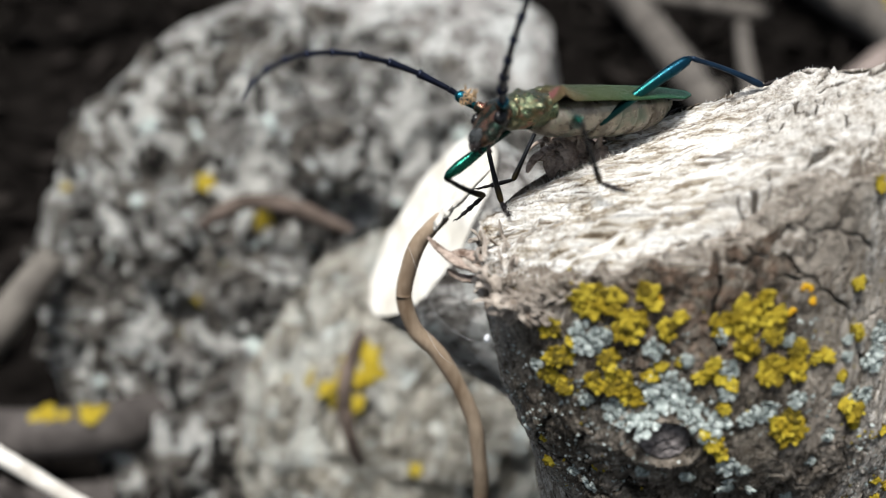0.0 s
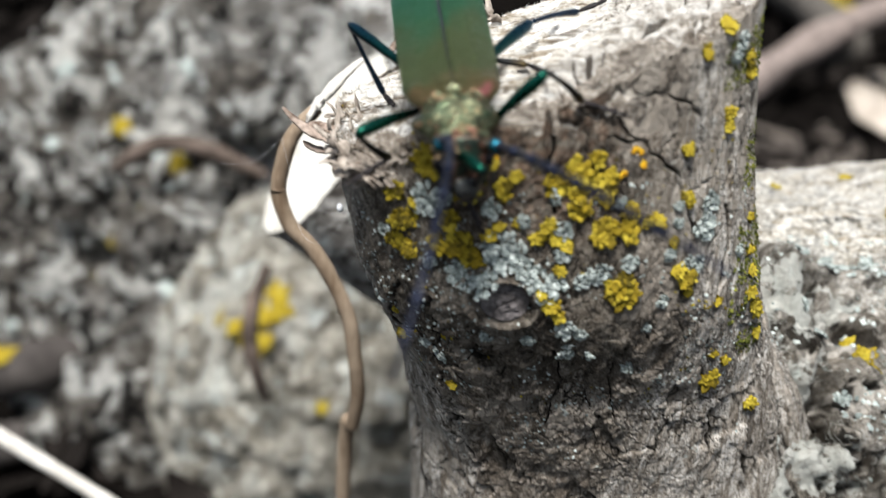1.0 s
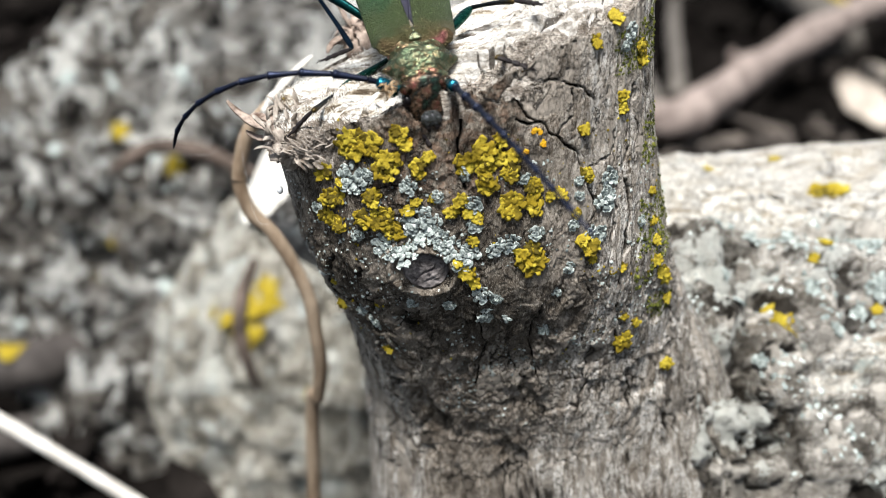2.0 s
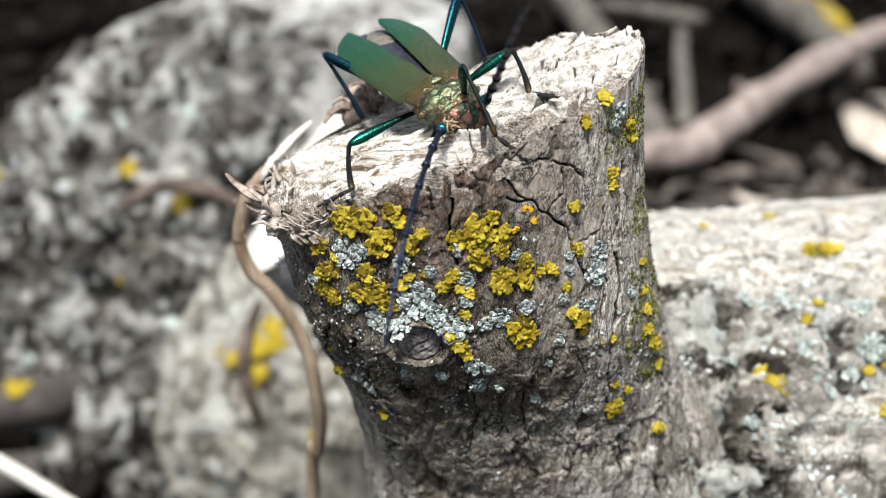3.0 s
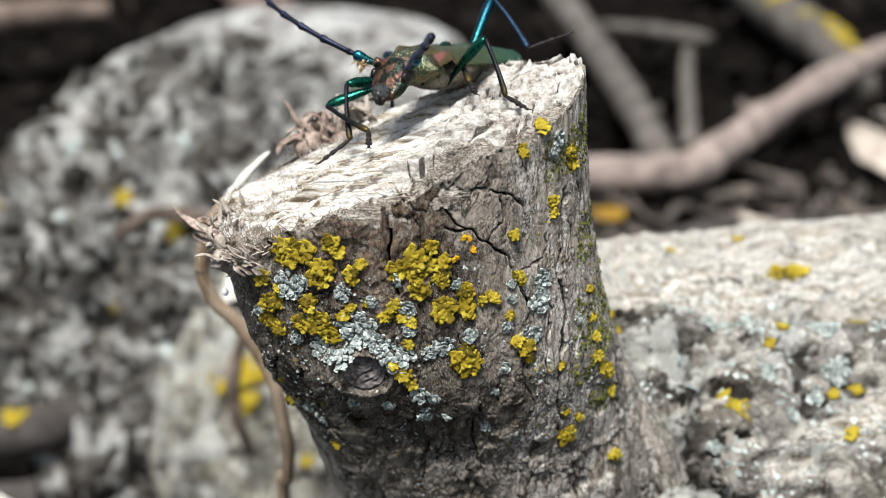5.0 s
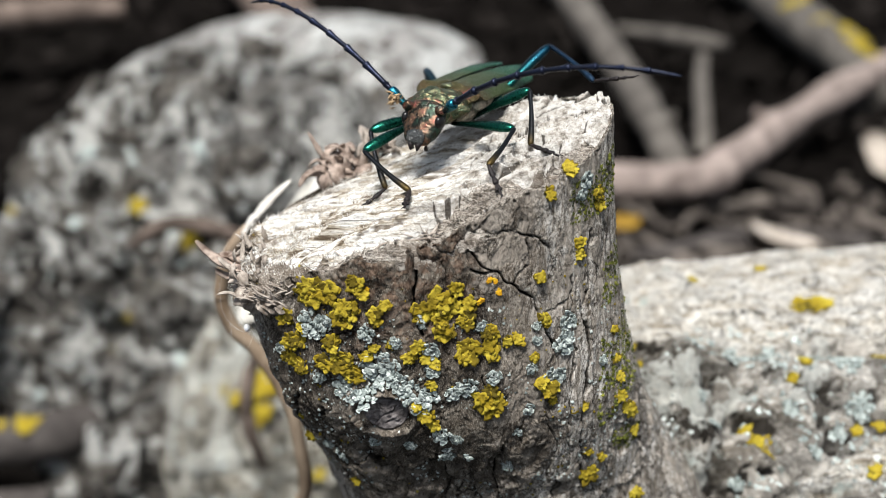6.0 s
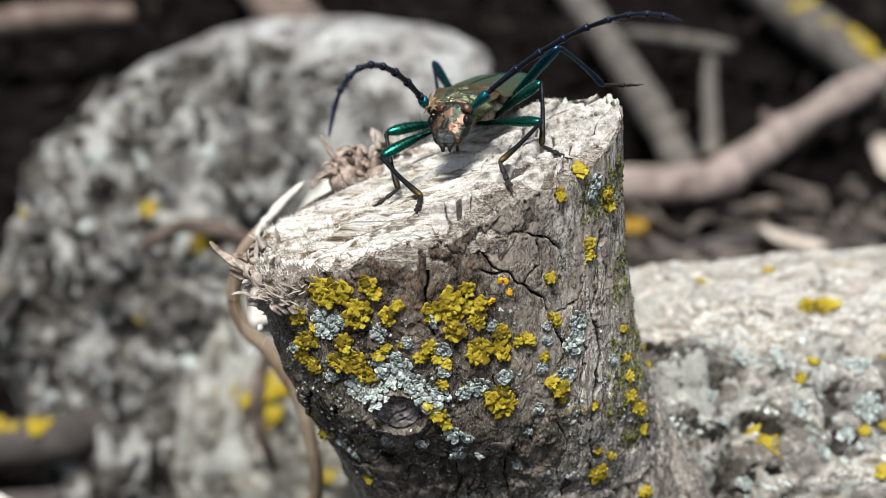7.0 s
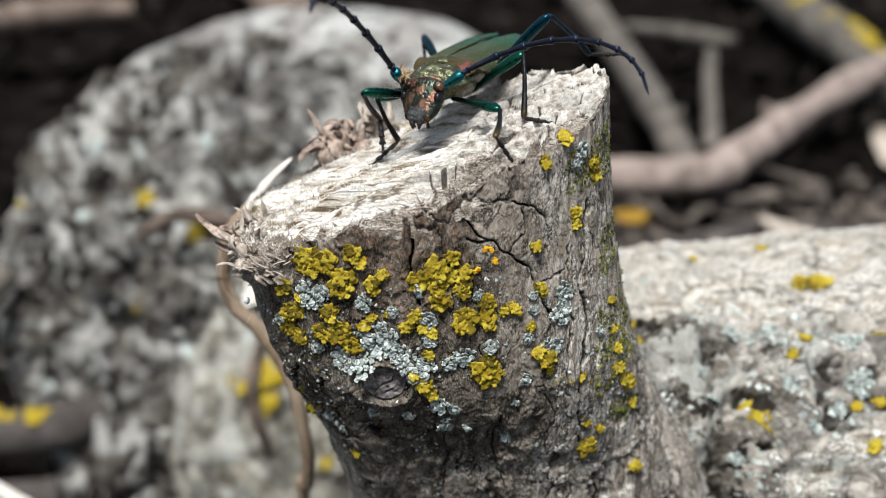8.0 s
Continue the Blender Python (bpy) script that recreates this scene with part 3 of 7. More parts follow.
def limb_mesh():
    """The thick limb that leaves the foot of the stump."""
    n, sides = 330, 420
    pts, out = tube_points([(0.030, 0.178, 0.131), (0.075, 0.184, 0.137), (0.125, 0.190, 0.1385), (0.22, 0.205, 0.140), (0.40, 0.235, 0.138)],
                           [0.052, 0.058, 0.060, 0.060, 0.058], n, sides)
    p, o = pts.reshape(-1, 3), out.reshape(-1, 3)
    warp = np.stack([fbm(p * 70, 3, 61), fbm(p * 70, 3, 62), fbm(p * 70, 3, 63)], 1) * 0.008
    d1, d2, who = cells((p + warp) * np.array([70, 120, 120]), 64)
    rough = smooth(0.13, 0.08, p[:, 0]) * 0.7 + smooth(0.1, 0.9, -o[:, 1]) * 0.7
    push = 0.002 * fbm(p * 40, 3, 65) + rough * 0.0019 * ridged(p * np.array([70, 150, 150]), 3, 66) + 0.0009 * fbm(p * 220, 4, 67) + 0.0003 * fbm(p * 700, 2, 68)
    push -= rough * np.clip(1 - (d2 - d1) / 0.12, 0, 1) * 0.0018
    groove = 0.166 + 0.003 * fbm(np.stack([p[:, 0] * 40, 0 * p[:, 0], 0 * p[:, 0]], 1), 3, 69)
    push -= 0.0030 * np.exp(-((p[:, 1] - groove) / 0.0022) ** 2) * (o[:, 2] > 0) * smooth(0.075, 0.095, p[:, 0])
    push += 0.0016 * np.exp(-((p[:, 1] - groove + 0.006) / 0.004) ** 2) * (o[:, 2] > 0)
    for kx, ky, size, high in ((0.0865, 0.160, 0.0055, 0.0055), (0.083, 0.148, 0.005, 0.0035), (0.080, 0.138, 0.004, 0.003), (0.094, 0.150, 0.004, -0.004), (0.090, 0.139, 0.0035, -0.004), (0.0985, 0.156, 0.0035, -0.003)):
        push += high * np.exp(-(((p[:, 0] - kx) / size) ** 2 + ((p[:, 1] - ky) / size) ** 2)) * (o[:, 2] > 0)
    near = smooth(0.104, 0.090, p[:, 0]) * smooth(0.170, 0.160, p[:, 1])
    layer = fbm(p * np.array([90, 130, 130]) + 60 * warp, 4, 70) * 4.5
    push += (0.0005 + 0.0009 * near) * rough * (terrace(layer, 0.12) - 0.3 * layer)
    push -= (0.0070 * near + 0.0018 * rough) * smooth(0.08, 0.30, fbm(p * np.array([120, 160, 160]), 4, 73))
    push += near * 0.0042 * ridged(p * 140, 3, 74)
    shift = 0.006 * fbm(p * np.array([50, 90, 90]), 4, 75)
    worn = smooth(0.1655, 0.1685, p[:, 1] + shift) * (o[:, 2] > 0) * smooth(0.072, 0.080, p[:, 0])
    strip = 0.1375 + 0.40 * (p[:, 0] - 0.105)  # bare wood lower on the side
    worn = np.maximum(worn, np.exp(-((p[:, 1] + 0.4 * shift - strip) / 0.0032) ** 2) * smooth(0.100, 0.108, p[:, 0]))
    push -= rough * worn * 0.0006
    old_shade = np.maximum(near, smooth(0.0, -0.0035, p[:, 1] + shift - strip) * 0.8) * (1 - worn)
    p = p + o * push[:, None]
    mesh = mesh_from("limb", p, grid_faces(n, sides, True), LOG_BARK)
    mark(mesh, "worn", worn * 0.92)
    mark(mesh, "peel", np.where(worn > 0.5, 0.5, lattice(np.round(layer).astype(np.int64) + 50, (who * 97).astype(np.int64), (who * 0).astype(np.int64), 45)))
    # the limb's pits and gaps, darkened in colour as if shaded
    mark(mesh, "crack_shade", rough * (1 - worn) * (smooth(0.10, 0.30, fbm(p * np.array([120, 160, 160]), 4, 73)) + 0.8 * np.clip(1 - (d2 - d1) / 0.06, 0, 1)))
    return mark(mesh, "old_shade", old_shade * 0.8)


stump = build_stump()
part("limb", limb_mesh(), stump, "sunlit limb with pale flaking bark")

# ---- ground ----
def build_ground():
    n = 260
    u = np.linspace(-1, 1, n)
    s = np.sign(u) * (np.abs(u) * 1.6 + 60 * np.abs(u) ** 7)
    X, Y = np.meshgrid(s, s + 0.7)
    p = np.stack([X, Y, 0 * X], -1).reshape(-1, 3)
    near = np.exp(-((p[:, 0]) ** 2 + (p[:, 1] - 0.7) ** 2) / 6.0)
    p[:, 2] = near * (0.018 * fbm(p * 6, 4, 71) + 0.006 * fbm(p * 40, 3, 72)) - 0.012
    return thing("ground", "bare soil with shade put into its near-black colour, strewn with dead leaves and twigs", "ground", mesh_from("ground", p, grid_faces(n, n, False), SOIL), kind="structure")


build_ground()


# ---- logs behind ----
def blob(name, centre, radii, n, sides, material, seed, rough, bleached=None):
    """A rounded knobbly mass of bark."""
    b = np.linspace(-np.pi / 2 + 0.01, np.pi / 2 - 0.01, n)
    a = np.linspace(0, 2 * np.pi, sides, endpoint=False)
    B, A = np.meshgrid(b, a, indexing="ij")
    o = np.stack([np.cos(B) * np.cos(A), np.cos(B) * np.sin(A), np.sin(B)], -1).reshape(-1, 3)
    p = np.asarray(centre) + o * np.asarray(radii)
    d1, d2, who = cells((p + 0.01 * np.stack([fbm(p * 30, 2, seed + 4), fbm(p * 30, 2, seed + 5), fbm(p * 30, 2, seed + 6)], 1)) * 52, seed)
    push = rough * (1.4 * fbm(p * 14, 3, seed + 1) + 0.7 * ridged(p * np.array([50, 50, 26]), 3, seed + 2) + 0.6 * fbm(p * 110, 3, seed + 3) + 0.5 * (who - 0.5))
    push -= rough * 0.8 * smooth(0.08, 0.26, fbm(p * 75, 3, seed + 7))
    p = p + o * push[:, None]
    mesh = mesh_from(name, p, grid_faces(n, sides, True), material)
    patches = fbm(p * 22, 4, seed + 8)
    bare = smooth(0.02, 0.10, patches) * smooth(0.0, 0.12, fbm(p * 75, 3, seed + 9) + 0.06) * 0.8
    if bleached:  # the bark has come off on one shoulder
        where = np.hypot((p[:, 0] - bleached[0]) / bleached[3], np.hypot((p[:, 1] - bleached[1]) / bleached[3], (p[:, 2] - bleached[2]) / bleached[3]))
        bare = np.maximum(bare, smooth(1.0, 0.75, where + 0.9 * patches))
    return mark(mesh, "worn", bare)


burl_log = thing("burl_log", "big rough grey log end crusted with pale lichen", "log")
part("bark", blob("burl_bark", (-0.065, 0.50, 0.030), (0.135, 0.112, 0.132), 260, 420, FAR_BARK, 81, 0.0115, (-0.018, 0.45, 0.150, 0.062)), burl_log)

pale_log = thing("pale_log", "thick pale grey log lying on the soil", "log")
part("bark", tube_mesh("pale_log_bark", [(-0.16, 0.60, 0.05), (-0.10, 0.585, 0.088), (-0.05, 0.57, 0.100), (0.03, 0.56, 0.102), (0.052, 0.558, 0.101), (0.06, 0.557, 0.101)],
                           [0.055, 0.068, 0.071, 0.066, 0.045, 0.012], 90, 120, PALE_BARK, 0.008, 18, 91), pale_log)


def build_branch_stub():
    """A short side branch sawn off square, its pale cut turned up to the light."""
    stub = thing("branch_stub", "short grey branch stub with a white saw cut", "branch stub")
    cut, way = np.array([-0.0028, 0.238, 0.1862]), np.array([0.80, 0.10, -0.60])
    way /= np.linalg.norm(way)
    line = [cut + way * d for d in (0.0, 0.017, 0.043, 0.078, 0.12)]
    pts, out = tube_points(line, [0.0262, 0.0265, 0.0275, 0.030, 0.034], 70, 150)
    p = pts.reshape(-1, 3)
    p = p + out.reshape(-1, 3) * (0.0018 * fbm(p * 45, 4, 101))[:, None]
    part("bark", mesh_from("stub_bark", p, grid_faces(70, 150, True), PALE_BARK), stub)
    rim = p[:150]
    mid = rim.mean(0)
    rings = 24
    t = np.linspace(0.01, 0.99, rings)[:, None, None]
    f = (mid + t * (rim[None] - mid)).reshape(-1, 3)
    f -= way * (0.0006 + 0.0012 * fbm(f * 90, 3, 103))[:, None]
    part("cut_face", mesh_from("stub_cut", f, grid_faces(rings, 150, True), CUT_WOOD), stub, "white saw cut")
    return stub


root_mound = thing("root_swelling", "pale swollen root base patched with yellow lichen", "tree root")
part("bark", blob("root_bark", (-0.006, 0.372, 0.020), (0.078, 0.066, 0.099), 170, 280, MOTTLED_BARK, 105, 0.005), root_mound)
build_branch_stub()

# ---- twigs and sticks ----
curled = thing("curled_twig", "thin brown twig bent in an S beside the stump", "twig")
part("stem", tube_mesh("stem", [(0.0004, 0.165, 0.2215), (-0.0023, 0.165, 0.2186), (-0.0045, 0.165, 0.2155), (-0.0062, 0.165, 0.2105), (-0.0070, 0.165, 0.2048), (-0.0051, 0.165, 0.1983), (-0.0012, 0.165, 0.1937), (0.0026, 0.165, 0.1869), (0.0058, 0.165, 0.1786), (0.0070, 0.165, 0.1693), (0.0076, 0.166, 0.1605), (0.0065, 0.168, 0.1514), (0.0045, 0.172, 0.142), (0.002, 0.182, 0.06), (0.0, 0.19, -0.02)],
                          [0.0012, 0.0014, 0.0015, 0.0015, 0.0015, 0.0015, 0.0015, 0.0015, 0.0015, 0.0015, 0.0015, 0.0015, 0.0016, 0.0018, 0.002], 220, 22, TWIG_SKIN, 0.0002, 300, 111), curled)


def shred(name, start, way, length, width, curl, material, seed, lift=(0, 0, 1)):
    """A curled strip of torn wood or bark, with thickness."""
    rng = np.random.RandomState(seed)
    n = 14
    d = np.array(way, float)
    d /= np.linalg.norm(d)
    side = np.cross(d, np.array(lift, float))
    side /= max(np.linalg.norm(side), 1e-9)
    up = np.cross(side, d)
    p, at, angle = [], np.array(start, float), 0.0
    for k in range(n):
        s = k / (n - 1)
        w = width * (1 - 0.75 * s ** 5) * (1 + 0.2 * rng.uniform(-1, 1))
        u2 = math.cos(angle) * up - math.sin(angle) * d
        for off, high in ((-0.5, 0.15), (0.0, 0.45), (0.5, 0.15), (0.5, -0.15), (0.0, 0.12), (-0.5, -0.15)):
            p.append(at + side * off * w + u2 * high * w * 0.6)
        at = at + (math.cos(angle) * d + math.sin(angle) * up) * length / (n - 1)
        angle += curl / (n - 1) + rng.uniform(-1, 1) * 0.06
    p = np.array(p)
    faces = [tuple(int(v) for v in f) for f in grid_faces(n, 6, True)]
    faces += [tuple(range(5, -1, -1)), tuple((n - 1) * 6 + k for k in range(6))]
    return p, faces


def shreds_mesh(name, items, material):
    verts, faces = [], []
    for k, (start, way, length, width, curl) in enumerate(items):
        p, f = shred(name, start, way, length, width, curl, material, 300 + k)
        faces += [tuple(v + len(verts) for v in q) for q in f]
        verts += p.tolist()
    return mesh_from(name, verts, faces, material)


part("split_tip", shreds_mesh("split_tip", [((-0.0010, 0.1650, 0.2200), (0.58, 0.0, 0.80), 0.0150, 0.0044, -0.18), ((-0.0012, 0.1644, 0.2192), (0.45, -0.05, 0.85), 0.0070, 0.0028, -0.25), ((0.0006, 0.1648, 0.2215), (0.70, 0.05, 0.62), 0.0060, 0.0016, 0.5)], PALE_STICK), curled, "pale splintered tip")


def stick(name, label, knots, radii, material, seed, rough=0.004, snags=()):
    ob = thing(name, label, "stick", group="dead sticks", at=Matrix.Translation(knots[0]))
    local = [tuple(Vector(k) - Vector(knots[0])) for k in knots]
    part("stem", tube_mesh(name, local, radii, 60, 24, material, rough, 25, seed), ob)
    rng = np.random.RandomState(seed)
    for at in snags:  # stubs of broken side twigs
        foot = Vector(spline(local, 60)[int(at * 59)])
        way = Vector((rng.uniform(-0.7, 0.7), rng.uniform(-0.5, 0.1), 0.9)).normalized()
        r = radii[0] * 0.5
        part("side_stub", tube_mesh("side_stub", [tuple(foot), tuple(foot + way * r * 3), tuple(foot + way * r * 4.6)], [r * 1.2, r * 0.9, r * 0.5], 14, 12, material, rough * 0.4, 40, seed + 1), ob)
    return ob


stick("white_stick", "thin bleached stick sloping down to the soil", [(-0.21, 0.225, 0.212), (-0.113, 0.22, 0.131), (-0.062, 0.22, 0.089), (0.03, 0.22, 0.01)], [0.0022, 0.0021, 0.002, 0.0018], PALE_STICK, 121, 0.0006)
stick("brown_stick", "crooked reddish-brown stick lying on the soil", [(-0.05, 0.71, 0.012), (0.12, 0.712, 0.020), (0.204, 0.698, 0.028), (0.234, 0.727, 0.031), (0.277, 0.784, 0.032), (0.326, 0.850, 0.034), (0.384, 0.916, 0.036), (0.454, 0.992, 0.036), (0.70, 1.20, 0.04)], [0.011, 0.0125, 0.014, 0.0145, 0.0135, 0.013, 0.013, 0.013, 0.012], PINK_STICK, 122, 0.004, (0.5,))
stick("grey_stick", "straight grey stick lying across the soil", [(0.200, 0.745, 0.008), (0.200, 0.79, 0.020), (0.194, 0.989, 0.022), (0.176, 1.25, 0.025), (0.13, 1.9, 0.03)], [0.011, 0.0125, 0.0145, 0.017, 0.018], GREY_STICK, 123, 0.003, (0.3,))
mossy = stick("mossy_stick", "stick patched with yellow lichen", [(0.404, 0.93, 0.01), (0.405, 0.97, 0.022), (0.406, 1.055, 0.03), (0.400, 1.15, 0.03), (0.39, 1.6, 0.03)], [0.018, 0.021, 0.023, 0.024, 0.025], GREY_STICK, 124)
dark_branch = stick("dark_branch", "thick dark branch half under the burl log", [(-0.36, 0.36, 0.038), (-0.2, 0.365, 0.036), (-0.145, 0.372, 0.034), (-0.118, 0.39, 0.03)], [0.010, 0.011, 0.011, 0.009], DARK_STICK, 125, 0.003)

# ---- lichens, splinters and small things on the stump ----
from mathutils.bvhtree import BVHTree


def tree_of(*obs):
    verts, polys = [], []
    for ob in obs:
        base = len(verts)
        mesh = ob.data
        co = np.empty(len(mesh.vertices) * 3)
        mesh.vertices.foreach_get("co", co)
        verts += co.reshape(-1, 3).tolist()
        polys += [tuple(base + v for v in f.vertices) for f in mesh.polygons]
    return BVHTree.FromPolygons(verts, polys)


def leafy(tree, at, normal, radius, seed, lobes, lobe_size, lift, ruffle, material, name):
    """A leafy lichen: overlapping round lobes with raised, rolled rims, laid on the bark."""
    rng = np.random.RandomState(seed)
    normal = Vector(normal).normalized()
    t1 = normal.orthogonal().normalized()
    t2 = normal.cross(t1)
    rings, sides = 5, 24
    verts, faces = [], []
    for k in range(lobes):
        ang, dist = rng.uniform(0, 6.28), radius * 0.68 * math.sqrt(rng.uniform(0, 1)) * (k > 0)
        centre = at + (t1 * math.cos(ang) + t2 * math.sin(ang)) * dist
        size = lobe_size * rng.uniform(0.7, 1.25)
        turn, phase, waves = ang + rng.uniform(-0.6, 0.6), rng.uniform(0, 6.28), rng.randint(3, 6)
        base = (0.0001 + 0.0004 * k / max(lobes, 1)) * lift
        seat, _, _, _ = tree.find_nearest(centre)
        depth = (seat - centre).dot(normal)
        tops, lows = [], []
        for i in range(rings):
            rho = (i + 0.15) / (rings - 0.85)
            for j in range(sides):
                q = 2 * math.pi * j / sides
                notch = 1 + 0.22 * math.sin(waves * q + phase) + 0.10 * math.sin(2.3 * waves * q + 2 * phase) - 0.28 * math.exp(-((((q - phase) + 3.14) % 6.283 - 3.14) / 0.22) ** 2)
                r = size * rho * (1 + (notch - 1) * rho)
                flat = centre + (t1 * math.cos(q) + t2 * math.sin(q)) * r
                hit, _, _, _ = tree.find_nearest(flat + normal * depth)
                sink = depth * 0.55 + 0.45 * max(min((hit - flat).dot(normal), depth + 0.0012), depth - 0.0012)
                rise = base + lift * size * (0.08 + 0.34 * rho ** 2.2 * (0.5 + 0.5 * math.cos(q - turn))) * 0.62
                rise += ruffle * size * rho ** 3 * 0.13 * math.sin(waves * q + phase + 1.0) + 0.03 * size * ruffle * math.sin(3 * waves * q + phase) * rho ** 2
                rise -= 0.10 * size * smooth(0.82, 1.0, rho)  # rolled rim
                point = flat + normal * (sink + rise)
                tops.append(point)
                lows.append(point - normal * 0.0002)
        b, m = len(verts), rings * sides
        verts += tops + lows
        f = grid_faces(rings, sides, True)
        faces += [tuple(int(v) + b for v in q) for q in f] + [tuple(int(v) + b + m for v in q[::-1]) for q in f]
        faces.append(tuple(b + j for j in range(sides))[::-1])
        o = (rings - 1) * sides
        faces += [(b + o + j, b + o + (j + 1) % sides, b + m + o + (j + 1) % sides, b + m + o + j) for j in range(sides)]
    return mesh_from(name, [tuple(v) for v in verts], faces, material)


def fingered(tree, at, normal, radius, seed, material, name):
    """A rosette lichen of narrow forked lobes that spread flat and lift at their tips."""
    rng = np.random.RandomState(seed)
    normal = Vector(normal).normalized()
    t1 = normal.orthogonal().normalized()
    t2 = normal.cross(t1)
    verts, faces = [], []

    def tongue(start, angle, length, width, high):
        n, m = 7, 5
        seat, _, _, _ = tree.find_nearest(start)
        depth = (seat - start).dot(normal)
        b = len(verts)
        bend = rng.uniform(-0.5, 0.5)
        p, a = start.copy(), angle
        spots = []
        for i in range(n):
            s = i / (n - 1)
            w = width * (0.6 + 0.8 * s) * (0.5 if i == n - 1 else 1.0)
            side = t1 * -math.sin(a) + t2 * math.cos(a)
            for j in range(m):
                e = j / (m - 1) - 0.5
                hit, nor, _, _ = tree.find_nearest(p + side * w * e)
                if nor.dot(normal) < 0:
                    nor = -nor
                flat = p + side * w * e
                sink = 0.5 * depth + 0.5 * max(min((hit - flat).dot(normal), depth + 0.001), depth - 0.001)
                spots.append((flat + normal * sink, normal, high + 0.00020 * s * s - 0.00010 * (2 * e) ** 2 + 0.00008 * math.sin(9 * s + 5 * e)))
            p = p + (t1 * math.cos(a) + t2 * math.sin(a)) * (length / (n - 1))
            a += bend / n
        for hit, nor, h in spots:
            verts.append(hit + nor * h)
        for hit, nor, h in spots:
            verts.append(hit + nor * (h - 0.00011))
        f = grid_faces(n, m, False)
        k = n * m
        faces.extend(tuple(int(v) + b for v in q) for q in f)
        faces.extend(tuple(int(v) + b + k for v in q[::-1]) for q in f)
        rim = [j for j in range(m)] + [i * m + m - 1 for i in range(1, n)] + [(n - 1) * m + j for j in range(m - 2, -1, -1)] + [i * m for i in range(n - 2, 0, -1)]
        faces.extend((b + x, b + x + k, b + y + k, b + y) for x, y in zip(rim, rim[1:] + rim[:1]))
        return p, a

    reach = min(radius, 0.0030)
    for ring, (first, share, low) in enumerate(((0.55, 0.60, 0.0001), (0.25, 0.55, 0.0002), (0.0, 0.40, 0.0003))):
        count = int((8, 5, 3)[ring] * (0.6 + radius / 0.0030))
        for k in range(count):
            ang = 6.283 * (k + rng.uniform(-0.35, 0.35)) / count + ring
            start = at + (t1 * math.cos(ang) + t2 * math.sin(ang)) * radius * first * rng.uniform(0.7, 1.1)
            width = rng.uniform(0.00050, 0.00085) * (1.0 + 0.2 * radius / 0.002)
            high = low + rng.uniform(0.0, 0.00025)
            end, a = tongue(start, ang + rng.normal(0, 0.25), reach * share * rng.uniform(0.45, 0.75), width, high)
            for fork in ((-0.5, 0.45) if rng.uniform() < 0.75 else (-0.75, 0.0, 0.7)):
                tongue(end - (t1 * math.cos(a) + t2 * math.sin(a)) * width * 0.4, a + fork + rng.uniform(-0.2, 0.2), reach * share * rng.uniform(0.28, 0.5), width * 0.85, high + 0.00012)
    return mesh_from(name, [tuple(v) for v in verts], faces, material)


bark_ob, face_ob = stump.children[0], stump.children[1]
limb_ob = stump.children[2]
stump_tree = tree_of(bark_ob, face_ob)
limb_tree = tree_of(limb_ob, bark_ob)

# yellow lichens over the front: x, z and radius in mm
YELLOW_NEAR = [(19.5, 233.5, 2.8), (21.6, 233.8, 2.2), (26.4, 235.5, 1.6), (27.0, 234.0, 1.2), (24.7, 231.4, 2.6), (24.2, 229.7, 1.9), (29.3, 230.3, 1.4), (30.8, 232.2, 0.8), (14.8, 227.7, 1.6),
               (17.6, 226.7, 1.3), (15.8, 224.0, 2.1), (14.8, 219.9, 1.5), (16.7, 219.5, 1.8), (22.3, 224.9, 1.6), (20.9, 221.6, 1.8), (23.4, 221.9, 2.2), (25.3, 219.6, 1.8), (27.5, 223.5, 1.2), (28.9, 225.0, 0.8)]
YELLOW_MID = [(36.0, 231.1, 1.9), (38.6, 232.8, 2.4), (41.6, 234.8, 1.3), (39.6, 229.9, 1.8), (39.4, 227.3, 1.9), (35.5, 225.4, 1.2), (34.4, 223.4, 1.2), (36.6, 223.0, 0.9), (38.3, 222.3, 0.9), (31.5, 225.4, 0.7),
              (37.5, 218.4, 0.8), (35.3, 214.8, 0.8), (36.6, 213.3, 1.3), (37.7, 211.2, 0.9), (43.5, 232.4, 1.2), (40.9, 231.7, 1.6), (43.1, 229.5, 1.6), (46.8, 227.2, 1.8), (43.7, 224.1, 2.3), (47.0, 223.8, 1.8),
              (49.5, 225.0, 0.9), (51.0, 225.0, 0.9), (46.7, 214.8, 3.4)]
YELLOW_SIDE = [(70.5, 205.5, 1.0), (71.8, 203.6, 1.3), (69.0, 212.0, 0.9), (68.2, 215.5, 0.7), (64.0, 199.5, 0.6), (72.8, 199.0, 1.0), (54.4, 234.9, 1.1), (60.6, 238.6, 1.1), (60.8, 236.8, 0.9), (55.1, 227.7, 1.6), (56.1, 215.7, 1.8), (55.0, 216.8, 1.1), (56.9, 213.0, 0.6), (53.8, 221.7, 0.7), (62.7, 210.0, 0.6), (69.4, 208.6, 1.2), (64.4, 194.3, 2.1),
               (66.2, 197.6, 0.6), (73.9, 185.3, 1.2), (55.5, 248.1, 1.2), (58.8, 251.0, 1.3), (63.6, 245.5, 1.4), (63.9, 243.6, 1.0), (67.5, 220.5, 0.8), (16.2, 200.3, 0.8), (15.1, 204.7, 0.6), (22.7, 202.9, 0.5), (24.0, 192.6, 0.8)]
